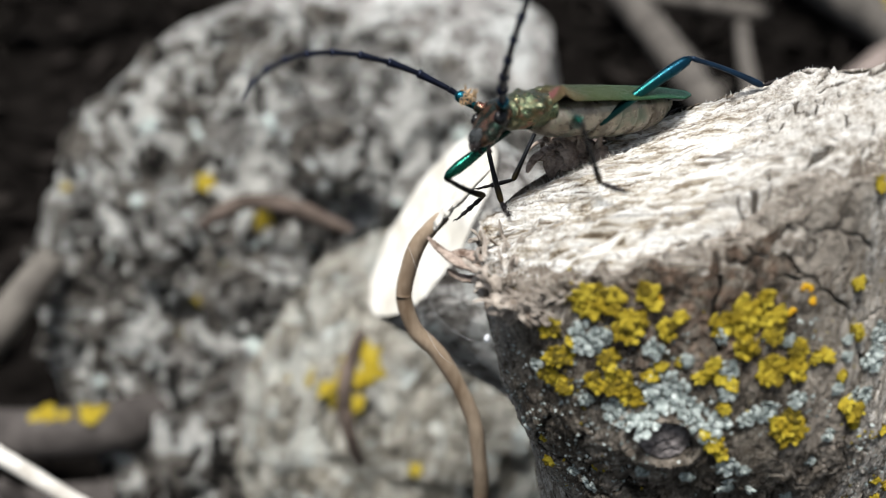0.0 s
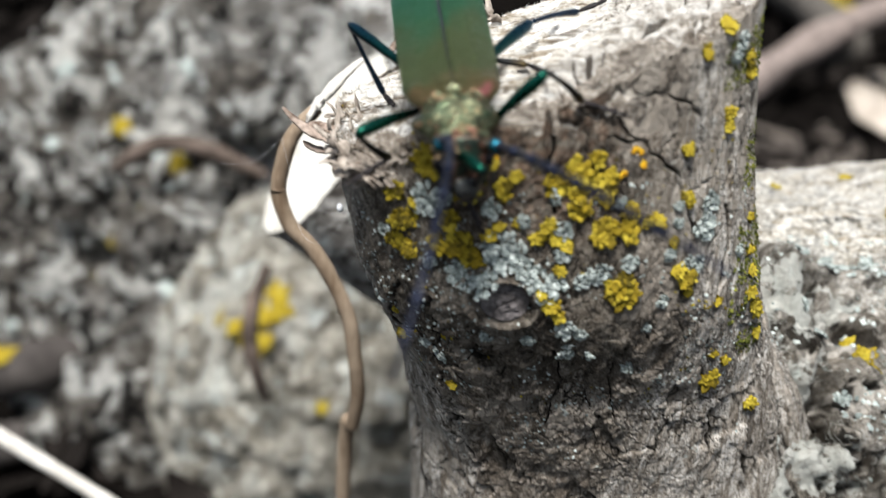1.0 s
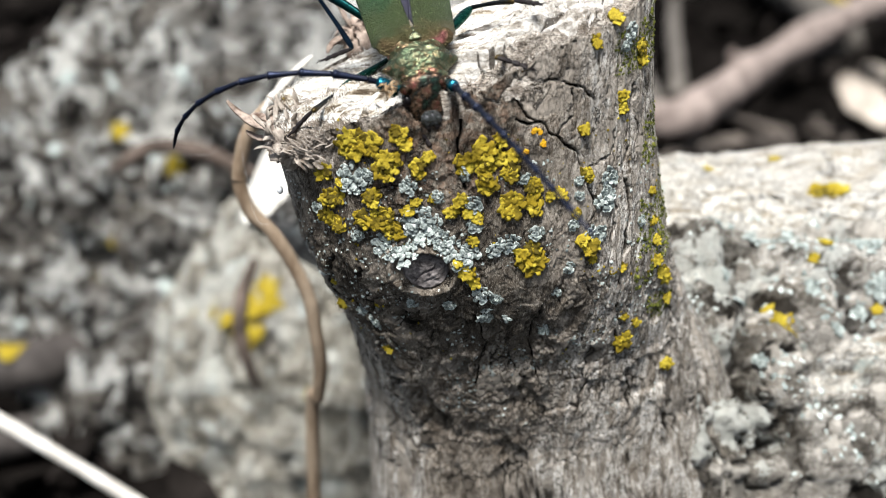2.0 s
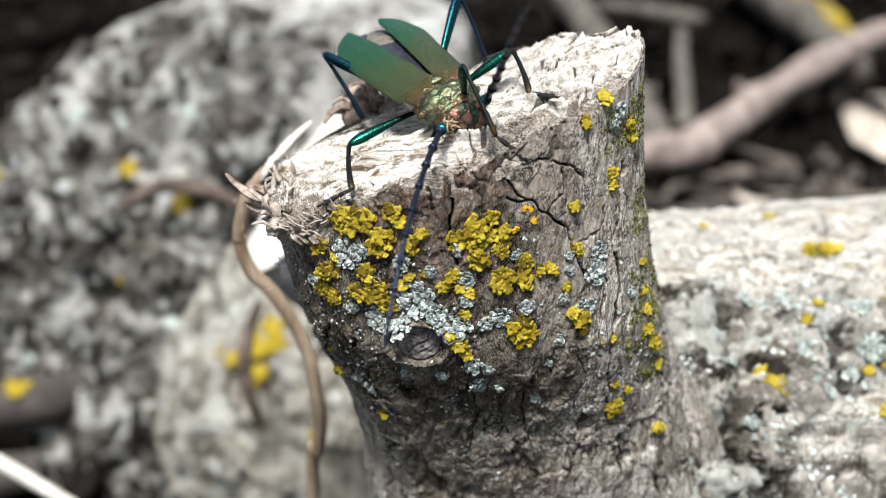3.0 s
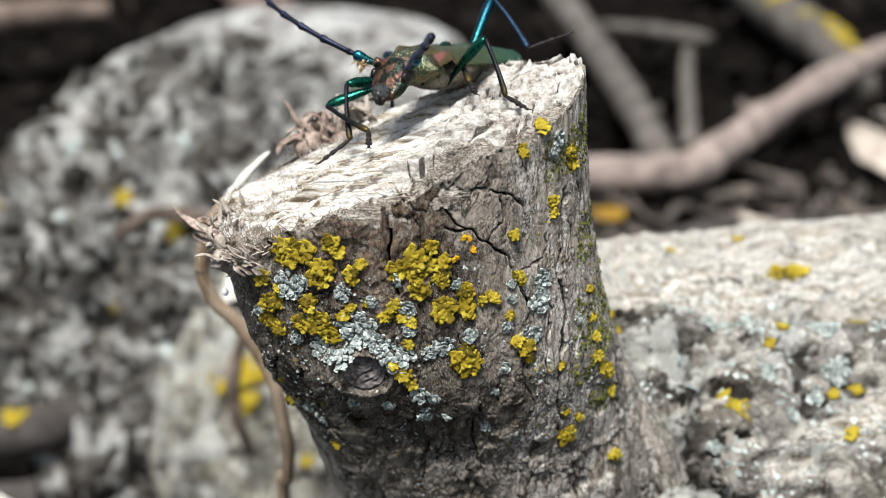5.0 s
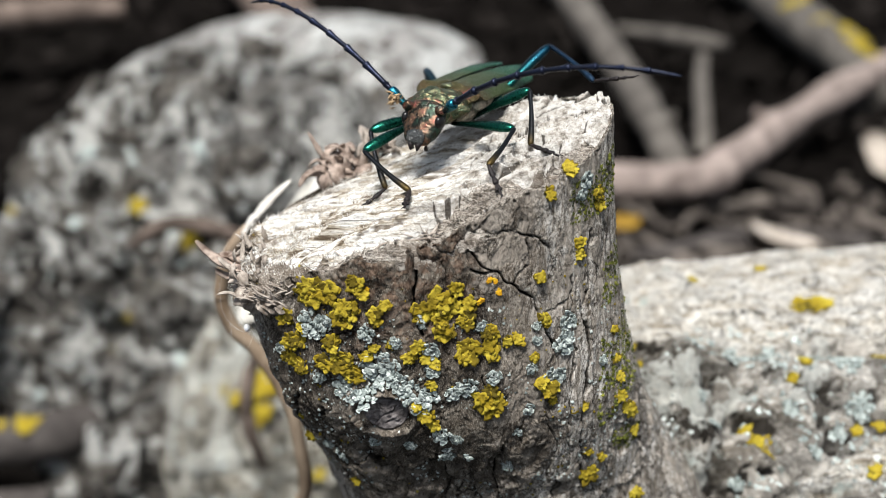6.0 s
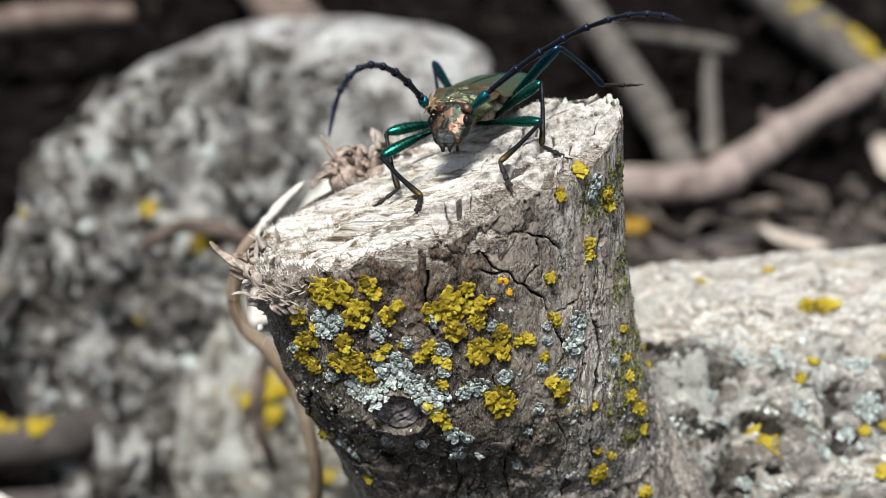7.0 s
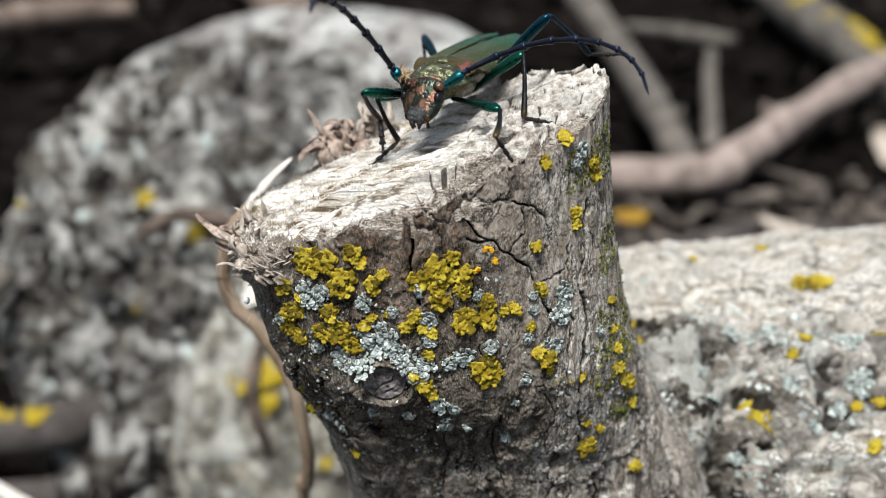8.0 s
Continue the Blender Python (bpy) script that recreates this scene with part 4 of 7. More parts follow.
GREY_NEAR = [(19.3, 227.7, 2.3), (21.5, 228.7, 1.2), (13.4, 221.0, 1.0), (27.7, 227.4, 1.3), (24.1, 216.8, 2.0), (26.8, 216.4, 2.6), (29.7, 221.3, 2.8), (30.4, 219.7, 2.0), (33.1, 218.2, 1.7), (35.7, 216.3, 2.4),
             (37.6, 224.7, 1.3), (36.0, 229.6, 1.4), (38.0, 221.0, 1.3), (19.8, 218.2, 1.0), (13.2, 206.4, 1.2), (19.8, 200.5, 1.2), (21.8, 198.9, 1.6), (28.2, 205.8, 1.0), (32.0, 226.0, 1.0)]
GREY_SIDE = [(39.2, 208.8, 1.5), (40.1, 203.9, 1.7), (41.5, 207.8, 1.0), (41.0, 216.8, 1.3), (43.1, 217.9, 1.6), (45.3, 228.4, 0.9), (58.5, 222.8, 1.9), (59.1, 226.5, 1.6), (57.2, 217.5, 1.7), (53.3, 219.8, 1.0), (54.2, 224.5, 0.8),
             (54.0, 226.9, 0.8), (53.0, 212.4, 1.0), (51.3, 208.0, 0.9), (43.5, 203.3, 1.0), (65.5, 217.1, 0.9), (61.3, 248.5, 1.5), (60.7, 246.6, 1.0), (47.5, 219.5, 1.2), (34.0, 206.5, 1.0), (50.0, 199.0, 1.1)]
ORANGE = [(46.5, 235.9, 0.5), (48.1, 233.6, 0.7), (45.2, 232.5, 0.6), (47.4, 235.6, 0.5), (28.0, 234.8, 0.5)]


def on_front(x, z):
    hit, nor, _, _ = stump_tree.ray_cast(Vector((x * MM, 0.02, z * MM)), Vector((0, 1, 0)))
    return hit, (-nor if nor is not None and nor.y > 0 else nor)


def on_top(tree, x, y):
    hit, nor, _, _ = tree.ray_cast(Vector((x * MM, y * MM, 0.5)), Vector((0, 0, -1)))
    return hit, (-nor if nor is not None and nor.z < 0 else nor)


def lichens():
    k = 400
    for row in YELLOW_NEAR + YELLOW_MID + YELLOW_SIDE:
        x, z, r = row
        hit, nor = on_front(x, z)
        k += 1
        if hit is None:
            continue
        nor = Vector((0.35 * (nor.x), nor.y, max(nor.z, 0.0) + 0.15)).normalized()
        lobes = int(4 + 4.6 * r)
        part("yellow_lichen", leafy(stump_tree, hit, nor, 0.90 * r * MM, k, lobes, min(1.15, 0.42 + 0.26 * r) * MM, 1.25, 1.5, YELLOW_LICHEN, "yellow_lichen"), stump, "crinkled leafy yellow lichen")
    for x, z, r in GREY_NEAR + GREY_SIDE:
        hit, nor = on_front(x, z)
        k += 1
        if hit is None:
            continue
        part("grey_lichen", fingered(stump_tree, hit, Vector((nor.x * 0.5, nor.y, nor.z * 0.5)), r * MM * 1.1, k, GREY_LICHEN, "grey_lichen"), stump, "pale grey lichen with forked lobes")
    for x, z, r in ORANGE:
        hit, nor = on_front(x, z)
        k += 1
        part("orange_lichen", leafy(stump_tree, hit, nor, r * MM, k, 4, 0.35 * MM, 0.8, 0.6, ORANGE_LICHEN, "orange_lichen"), stump, "tiny orange lichen cups")
    # on the limb: x, y and radius in mm
    for x, y, r in ((117.6, 177.6, 3.6), (121, 178.5, 2.6), (111.7, 194.5, 1.4), (99.6, 150.9, 1.6), (101.4, 147.0, 2.2), (103.2, 145.5, 2.0), (113.0, 160.7, 1.9), (109.5, 157.4, 1.2), (122.1, 151.1, 1.5), (124.1, 144.0, 1.8), (77, 160, 1.4), (78, 156, 1.6), (130, 165, 1.8), (95, 190, 1.2), (127, 152, 1.4)):
        hit, nor = on_top(limb_tree, x, y)
        k += 1
        part("yellow_lichen", leafy(limb_tree, hit, nor, r * MM, k, int(3 + 2.5 * r), min(1.3, 0.5 + 0.3 * r) * MM, 0.8, 1.0, YELLOW_LICHEN, "yellow_lichen"), limb_ob, "leafy yellow lichen")
    for x, y, r in ((104.0, 164.8, 3.2), (122.2, 162.0, 3.6), (98.3, 166.4, 2.2), (90.1, 151.1, 1.4), (108.4, 152.1, 1.8), (123.4, 154.9, 3.2), (107.5, 165.1, 2.6), (115.7, 164.5, 2.6), (88.8, 157.8, 1.6), (98.7, 161.5, 2.0), (92, 146, 1.6), (112, 145, 1.8), (118, 150, 1.8), (96, 140, 1.6)):
        hit, nor = on_top(limb_tree, x, y)
        k += 1
        part("grey_lichen", fingered(limb_tree, hit, nor, r * MM, k, GREY_LICHEN, "grey_lichen"), limb_ob, "pale grey lichen")


lichens()


def crumbs(count, seed, material, name, low, high, size, left=4, right=72):
    """Specks of lichen and bark dust caught on the bark."""
    rng = np.random.RandomState(seed)
    verts, faces = [], []
    while count > 0:
        x, z = rng.uniform(left, right), rng.uniform(low, high)
        hit, nor = on_front(x, z)
        count -= 1
        if hit is None or fbm(np.array([[x / 6.0, z / 6.0, 3.0]]), 2, seed)[0] < 0.0:
            continue
        r = size * rng.uniform(0.4, 1.3) * MM
        b = len(verts)
        u = nor.orthogonal().normalized()
        v = nor.cross(u)
        for j in range(6):
            q = j * 1.047 + rng.uniform(-0.3, 0.3)
            verts.append(hit + (u * math.cos(q) + v * math.sin(q)) * r * rng.uniform(0.6, 1.2) - nor * 0.0001)
        verts.append(hit + nor * r * rng.uniform(0.4, 0.9))
        faces += [(b + j, b + (j + 1) % 6, b + 6) for j in range(6)]
    return mesh_from(name, [tuple(v) for v in verts], faces, material)


tagged(part("lichen_specks", crumbs(2600, 51, GREY_LICHEN, "lichen_specks", 178, 231, 0.32), stump, "specks of grey lichen"), kind="stuff")
tagged(part("yellow_specks", crumbs(420, 52, YELLOW_LICHEN, "yellow_specks", 190, 236, 0.32), stump, "specks of yellow lichen"), kind="stuff")


MOSS = lichen_material("green_moss", (0.030, 0.034, 0.006), (0.085, 0.095, 0.014), (0.20, 0.20, 0.035))
tagged(part("moss", crumbs(1500, 54, MOSS, "moss", 196, 236, 0.42, 65, 74), stump, "dark green moss in the side cleft"), kind="stuff")
tagged(part("moss", crumbs(500, 55, MOSS, "moss", 242, 252, 0.36, 59, 67), stump, "thin green moss below the top corner"), kind="stuff")


def limb_specks(count, seed, material, size):
    """Crumbs of crusty lichen on the rough side of the limb."""
    rng = np.random.RandomState(seed)
    verts, faces = [], []
    for _ in range(count):
        x, y = rng.uniform(76, 135), rng.uniform(128, 171)
        if fbm(np.array([[x / 7.0, y / 6.0, 5.0]]), 2, seed)[0] < 0.02:
            continue
        hit, nor = on_top(limb_tree, x, y)
        if hit is None:
            continue
        u = nor.orthogonal().normalized()
        v = nor.cross(u)
        r, b = size * rng.uniform(0.4, 1.3) * MM, len(verts)
        for j in range(7):
            q = j * 0.898 + rng.uniform(-0.3, 0.3)
            verts.append(hit + (u * math.cos(q) + v * math.sin(q)) * r * rng.uniform(0.6, 1.3) - nor * 0.0001)
        verts.append(hit + nor * r * rng.uniform(0.3, 0.7))
        faces += [(b + j, b + (j + 1) % 7, b + 7) for j in range(7)]
    return mesh_from("crust_specks", [tuple(v) for v in verts], faces, material)


tagged(part("crust_specks", limb_specks(1000, 53, GREY_LICHEN, 0.65), limb_ob, "specks of crusty grey lichen"), kind="stuff")


def knot_mesh():
    kx, kz, ka, kb = KNOT
    rings, sides = 40, 90
    pts = []
    for i in range(rings):
        rho = (i + 0.1) / (rings - 0.9)
        for j in range(sides):
            q = 2 * math.pi * j / sides
            x, z = kx + ka * 0.95 * rho * math.cos(q), kz + kb * 0.95 * rho * math.sin(q)
            pts.append((x, 0.0, z))
    p = np.array(pts)
    hit, nor = on_front(kx, kz)
    y = hit.y - 0.0010 + 0.0006 * ((p[:, 0] - kx) / ka) ** 2
    ring = np.hypot((p[:, 0] - kx) / ka, (p[:, 2] - kz) / kb)
    q = np.stack([p[:, 0] * MM, y, p[:, 2] * MM], 1)
    q[:, 1] += 0.0005 * fbm(q * 320, 4, 77) + 0.0003 * fbm(q * 1400, 2, 79) + 0.0010 * smooth(0.85, 1.0, ring)
    for line in ([(28.6, 211.0), (30.0, 212.6), (31.2, 213.0), (32.6, 214.6)], [(30.6, 211.0), (31.6, 211.9)]):
        q[:, 1] += 0.0005 * np.exp(-(line_distance(p[:, 0] + 0.9 * fbm(q * 700, 3, 78), p[:, 2], line) / 0.12) ** 2)
    return mesh_from("knot", q, grid_faces(rings, sides, True), KNOT_WOOD)


KNOT_WOOD = plain_material("grey_knot", (0.035, 0.03, 0.03), (0.24, 0.215, 0.205), 700, 0.8, 0.0006)
part("knot", knot_mesh(), stump, "grey oval branch knot")


def splinters():
    """Raised fibres on the saw cut, thickest at its low end."""
    rng = np.random.RandomState(61)
    verts, faces = [], []
    for _ in range(9000):
        x = 6 + 58 * rng.uniform(0, 1) ** 1.7
        y = rng.uniform(110, 154)
        hit, nor = on_top(stump_tree, x, y)
        if hit is None or hit.z < cut_plane(x * MM) - 0.006:
            continue
        if fbm(np.array([[x / 30.0, y / 3.0, 0.0]]), 2, 66)[0] < -0.05:
            continue
        h = rng.uniform(0.0003, 0.0010) * (1.35 if x < 28 else 0.75)
        w = rng.uniform(0.00005, 0.00012)
        lean = Vector((rng.normal(-0.25, 0.3), rng.normal(0, 0.3), 1)).normalized()
        b = len(verts)
        for j in range(3):
            verts.append(hit + Vector((w * math.cos(2.09 * j), w * math.sin(2.09 * j), -0.0001)))
        verts.append(hit + lean * h)
        faces += [(b, b + 1, b + 3), (b + 1, b + 2, b + 3), (b + 2, b, b + 3)]
    return mesh_from("wood_fuzz", [tuple(v) for v in verts], faces, WOOD, False)


tagged(part("wood_fuzz", splinters(), stump, "short raised wood fibres"), kind="stuff")


def frayed(centre, spread, ways, count, length, width, seed, curls=(-1.6, 2.0)):
    rng = np.random.RandomState(seed)
    items = []
    for _ in range(count):
        start = np.array(centre) + rng.uniform(-1, 1, 3) * np.array(spread)
        way = np.array(ways) + rng.normal(0, 0.55, 3)
        items.append((start, way, length * rng.uniform(0.5, 1.2), width * rng.uniform(0.5, 1.3), rng.uniform(*curls)))
    return items


RAW_WOOD = plain_material("frayed_wood", (0.10, 0.075, 0.055), (0.50, 0.44, 0.375), 500, 0.9, 0.0004, (1, 1, 0.3))
RED_BARK = plain_material("torn_inner_bark", (0.085, 0.055, 0.040), (0.46, 0.37, 0.305), 520, 0.9, 0.0004)
part("frayed_edge", shreds_mesh("frayed_edge", frayed((0.0080, 0.127, 0.2316), (0.0030, 0.009, 0.0008), (-0.35, -0.1, 0.8), 26, 0.0036, 0.0013, 71, (-1.8, 2.2)), RAW_WOOD), stump, "frayed torn fibres at the low edge")
part("frayed_edge", shreds_mesh("frayed_edge", frayed((0.0112, 0.1165, 0.2300), (0.0040, 0.0030, 0.0012), (-0.4, -0.4, 0.1), 26, 0.0032, 0.0017, 72, (-1.8, 1.8)), RAW_WOOD), stump, "pale torn bark at the low edge")


def torn_clump(size, seed):
    """A matted lump of torn fibres: folded and pitted all over."""
    n, sides = 70, 110
    B, A = np.meshgrid(np.linspace(-1.55, 1.55, n), np.linspace(0, 2 * np.pi, sides, endpoint=False), indexing="ij")
    o = np.stack([np.cos(B) * np.cos(A), np.cos(B) * np.sin(A), np.sin(B)], -1).reshape(-1, 3)
    p = o * np.array(size)
    way = p @ np.array([[0.8, -0.4, 0.4], [0.3, 0.9, 0.2], [-0.5, -0.1, 0.85]])
    push = 0.0016 * ridged(way * np.array([220, 900, 900]), 3, seed) + 0.0009 * fbm(p * 420, 4, seed + 1) - 0.0012
    return mesh_from("torn_clump", p + o * push[:, None], grid_faces(n, sides, True), RAW_WOOD)


part("torn_clump", torn_clump((0.0040, 0.0030, 0.0022), 81), stump, "matted lump of torn pale fibres", pose(0.0112, 0.1150, 0.2298, 0, 18, 20))
part("torn_clump", torn_clump((0.0028, 0.0030, 0.0019), 84), stump, "matted lump of torn pale fibres", pose(0.0068, 0.1225, 0.2296, 0, -10, 60))
part("torn_bark", shreds_mesh("torn_bark", [((0.0075, 0.1260, 0.2300), (-0.95, 0.20, 0.05), 0.0110, 0.0024, 0.9), ((0.0060, 0.1275, 0.2310), (-0.8, 0.3, 0.45), 0.0060, 0.0022, -1.3), ((0.0055, 0.1270, 0.2285), (-0.7, 0.1, -0.3), 0.0050, 0.0020, 1.4)], RED_BARK), stump, "hooked reddish torn bark")
part("bark_curl", shreds_mesh("bark_curl", frayed((0.0210, 0.1515, 0.2388), (0.0040, 0.0025, 0.0012), (-0.25, 0.0, 0.5), 34, 0.0066, 0.0027, 73, (-3.5, 4.5)), RED_BARK), stump, "curled dry bark at the back edge")
part("bark_curl", shreds_mesh("bark_curl", frayed((0.0285, 0.1525, 0.2412), (0.0035, 0.0020, 0.0010), (0.1, 0.0, 0.5), 24, 0.0055, 0.0021, 74, (-3.5, 4.0)), RAW_WOOD), stump, "curled dry bark at the back edge")
lip_rng = np.random.RandomState(75)
part("ragged_lip", shreds_mesh("ragged_lip", [(np.array((x, 0.1125 + lip_rng.uniform(-0.001, 0.003), cut_plane(x) - lip_rng.uniform(0.0016, 0.0036))), (lip_rng.choice((-0.9, 0.9)), lip_rng.normal(0, 0.35), lip_rng.normal(0.3, 0.3)), lip_rng.uniform(0.0012, 0.0038), lip_rng.uniform(0.00015, 0.0005), lip_rng.uniform(-0.9, 0.9)) for x in lip_rng.uniform(0.010, 0.038, 170)], RAW_WOOD), stump, "ragged lip along the saw cut")


CHIP_BARK = plain_material("reddish_chip", (0.20, 0.115, 0.085), (0.56, 0.40, 0.32), 700, 0.85, 0.0005)
part("bark_chip", blob("chip", (0, 0, 0), (0.0021, 0.0018, 0.0030), 40, 46, CHIP_BARK, 131, 0.0016), stump, "reddish chip of bark at the top corner", pose(0.0656, 0.1362, 0.2528, 0, 12, 0))


def thread(points, radius=0.000012):
    """A hair-thin line of silk."""
    return tube_mesh("silk_thread", points, [radius] * len(points), 24, 5, SILK)


SILK = plain_material("spider_silk", (0.72, 0.72, 0.72), (0.85, 0.85, 0.85), 900, 0.35, 0.0)
web = thing("spider_web", "few loose spider threads between twig and stump", "spider web")
for silk in ([(0.0080, 0.1220, 0.2205), (0.0035, 0.128, 0.2180), (-0.0015, 0.140, 0.2165), (-0.0060, 0.1640, 0.2160)],
             [(0.0080, 0.1220, 0.2205), (0.0040, 0.130, 0.2120), (-0.0005, 0.142, 0.2070), (-0.0052, 0.1640, 0.2050)],
             [(-0.0060, 0.1640, 0.2160), (-0.0100, 0.155, 0.2150), (-0.0150, 0.150, 0.2165)]):
    part("silk_thread", thread(silk), web)
part("silk_knot", blob("silk_knot", (0.0066, 0.1222, 0.2212), (0.0005, 0.0005, 0.0006), 16, 20, SILK, 133, 0.0007), web, "white tuft of silk")

# ---- lichens and roots on the logs behind ----
burl_tree, mound_tree = tree_of(burl_log.children[0]), tree_of(root_mound.children[0])


def far_lichens():
    k = 700
    rows = ((burl_tree, burl_log, -104.5, 417.0, 127.9, 5.0), (burl_tree, burl_log, -71.9, 402.8, 113.6, 5.6), (burl_tree, burl_log, -101.2, 393.5, 81.8, 3.0), (burl_tree, burl_log, -112.6, 398.9, 62.0, 3.4),
            (mound_tree, root_mound, -47.5, 343.4, 76.5, 4.6), (mound_tree, root_mound, -38.1, 326.8, 75.2, 5.0), (mound_tree, root_mound, -55.5, 349.9, 62.0, 3.0), (mound_tree, root_mound, -40, 308, 100, 5.5), (mound_tree, root_mound, -35, 306, 86, 5.0), (mound_tree, root_mound, -50, 312, 88, 3.5), (mound_tree, root_mound, -22, 315, 96, 5.0), (mound_tree, root_mound, -30, 322, 100, 4.0), (mound_tree, root_mound, -12, 308, 60, 2.6),
            (burl_tree, burl_log, -175, 440, 120, 3.0), (burl_tree, burl_log, -90, 400, 95, 2.4))
    for tree, owner, x, y, z, r in rows:
        hit, nor, _, _ = tree.find_nearest(Vector((x, y, z)) * MM)
        nor = -nor if nor.y > 0 else nor
        k += 1
        part("yellow_lichen", leafy(tree, hit, nor, r * MM, k, 1, 0.95 * r * MM, 0.25, 0.8, YELLOW_LICHEN, "yellow_lichen"), owner, "yellow lichen patch")
    rng = np.random.RandomState(9)
    for _ in range(60):
        a, b = rng.uniform(-2.6, -0.6), rng.uniform(-0.3, 1.1)
        p = Vector((-0.065 + 0.14 * math.cos(a) * math.cos(b), 0.5 + 0.12 * math.sin(a) * math.cos(b), 0.03 + 0.14 * math.sin(b)))
        hit, nor, _, _ = burl_tree.find_nearest(p)
        nor = -nor if nor.y > 0.3 else nor
        k += 1
        part("grey_lichen", leafy(burl_tree, hit, nor, 0.004, k, 1, rng.uniform(0.0016, 0.0042), 0.2, 0.8, GREY_LICHEN, "grey_lichen"), burl_log, "pale crust of lichen")


far_lichens()


def stick_lichens(owner, rows):
    """Yellow crusts along the top of a stick."""
    stem = owner.children[0]
    tree = tree_of(stem)
    base = owner.matrix_basis.translation
    for k, (x, y, z, r) in enumerate(rows):
        hit, nor, _, _ = tree.find_nearest(Vector((x, y, z)) - base)
        nor = -nor if nor.z < 0 else nor
        part("yellow_lichen", leafy(tree, hit, nor, r, 900 + k, 1, r, 0.25, 0.8, YELLOW_LICHEN, "yellow_lichen"), owner, "yellow lichen crust")


stick_lichens(mossy, [(0.415, 0.975, 0.06, 0.015), (0.412, 1.01, 0.06, 0.017), (0.418, 1.045, 0.06, 0.014), (0.395, 1.08, 0.06, 0.012), (0.39, 1.16, 0.06, 0.014)])
stick_lichens(dark_branch, [(-0.142, 0.366, 0.06, 0.0062), (-0.152, 0.365, 0.06, 0.0045), (-0.160, 0.366, 0.06, 0.005), (-0.19, 0.362, 0.06, 0.005)])
part("root", tube_mesh("root", [(-0.0270, 0.3045, 0.1180), (-0.0315, 0.3030, 0.1050), (-0.0335, 0.3020, 0.0920), (-0.0320, 0.3030, 0.0780), (-0.0300, 0.308, 0.064)], [0.0015, 0.0024, 0.0027, 0.0026, 0.0018], 50, 16, STICK_SKIN, 0.001, 60, 142), root_mound, "thin brown root down the bark")
part("root", tube_mesh("root", [(-0.098, 0.400, 0.112), (-0.088, 0.392, 0.121), (-0.075, 0.388, 0.128), (-0.055, 0.390, 0.123), (-0.038, 0.40, 0.110)], [0.0015, 0.0028, 0.0034, 0.0032, 0.0015], 60, 20, STICK_SKIN, 0.002, 60, 141), burl_log, "pinkish-brown root across the bark")
part("root_flare", blob("root_flare", (-0.085, 0.410, 0.0), (0.066, 0.052, 0.066), 120, 180, FAR_BARK, 155, 0.006), burl_log, "flaring base of the log")
for c, r, sd in (((-0.118, 0.410, 0.098), 0.017, 151), ((-0.075, 0.398, 0.085), 0.022, 152), ((-0.045, 0.405, 0.140), 0.016, 153)):
    part("burl_knob", blob("burl_knob", c, (r, r * 0.7, r), 50, 70, FAR_BARK, sd, 0.003), burl_log, "rounded knob of bark")

# ---- litter and more sticks ----
stick("leaning_branch", "brown branch lying behind the logs", [(-0.02, 0.72, 0.05), (-0.10, 0.95, 0.07), (-0.22, 1.3, 0.09), (-0.4, 1.9, 0.10)], [0.02, 0.025, 0.03, 0.03], STICK_SKIN, 161)
stick("thin_twig", "thin pale twig standing in the litter", [(0.229, 0.787, 0.0), (0.240, 0.85, 0.018), (0.255, 0.94, 0.022), (0.277, 1.05, 0.022)], [0.006, 0.0065, 0.0062, 0.006], GREY_STICK, 162, 0.002)
stick("thin_twig", "thin pale twig bent over another twig", [(0.215, 1.20, 0.012), (0.255, 1.10, 0.03), (0.290, 1.06, 0.032), (0.310, 1.10, 0.02)], [0.007, 0.008, 0.0075, 0.006], GREY_STICK, 169, 0.002)
stick("grey_stick", "short grey stick propped beside the burl log", [(-0.25, 0.36, 0.00), (-0.205, 0.395, 0.045), (-0.17, 0.43, 0.085)], [0.008, 0.0085, 0.007], GREY_STICK, 163, 0.002)
stick("dark_branch", "dark branch in the shade under the log", [(-0.30, 0.33, 0.005), (-0.18, 0.345, 0.01), (-0.135, 0.36, 0.008)], [0.010, 0.011, 0.009], DARK_STICK, 164, 0.003, (0.6,))
stick("far_stick", "weathered stick on the far soil", [(-0.55, 1.0, 0.05), (-0.38, 1.08, 0.06), (-0.30, 1.12, 0.055)], [0.012, 0.014, 0.012], STICK_SKIN, 165)
stick("far_stick", "weathered stick on the far soil", [(0.42, 0.70, 0.0), (0.44, 0.80, 0.03), (0.45, 0.92, 0.05)], [0.014, 0.015, 0.014], GREY_STICK, 166)
stick("far_stick", "weathered stick on the far soil", [(0.15, 0.62, 0.005), (0.25, 0.64, 0.01), (0.42, 0.60, 0.01)], [0.006, 0.007, 0.006], DARK_STICK, 168)


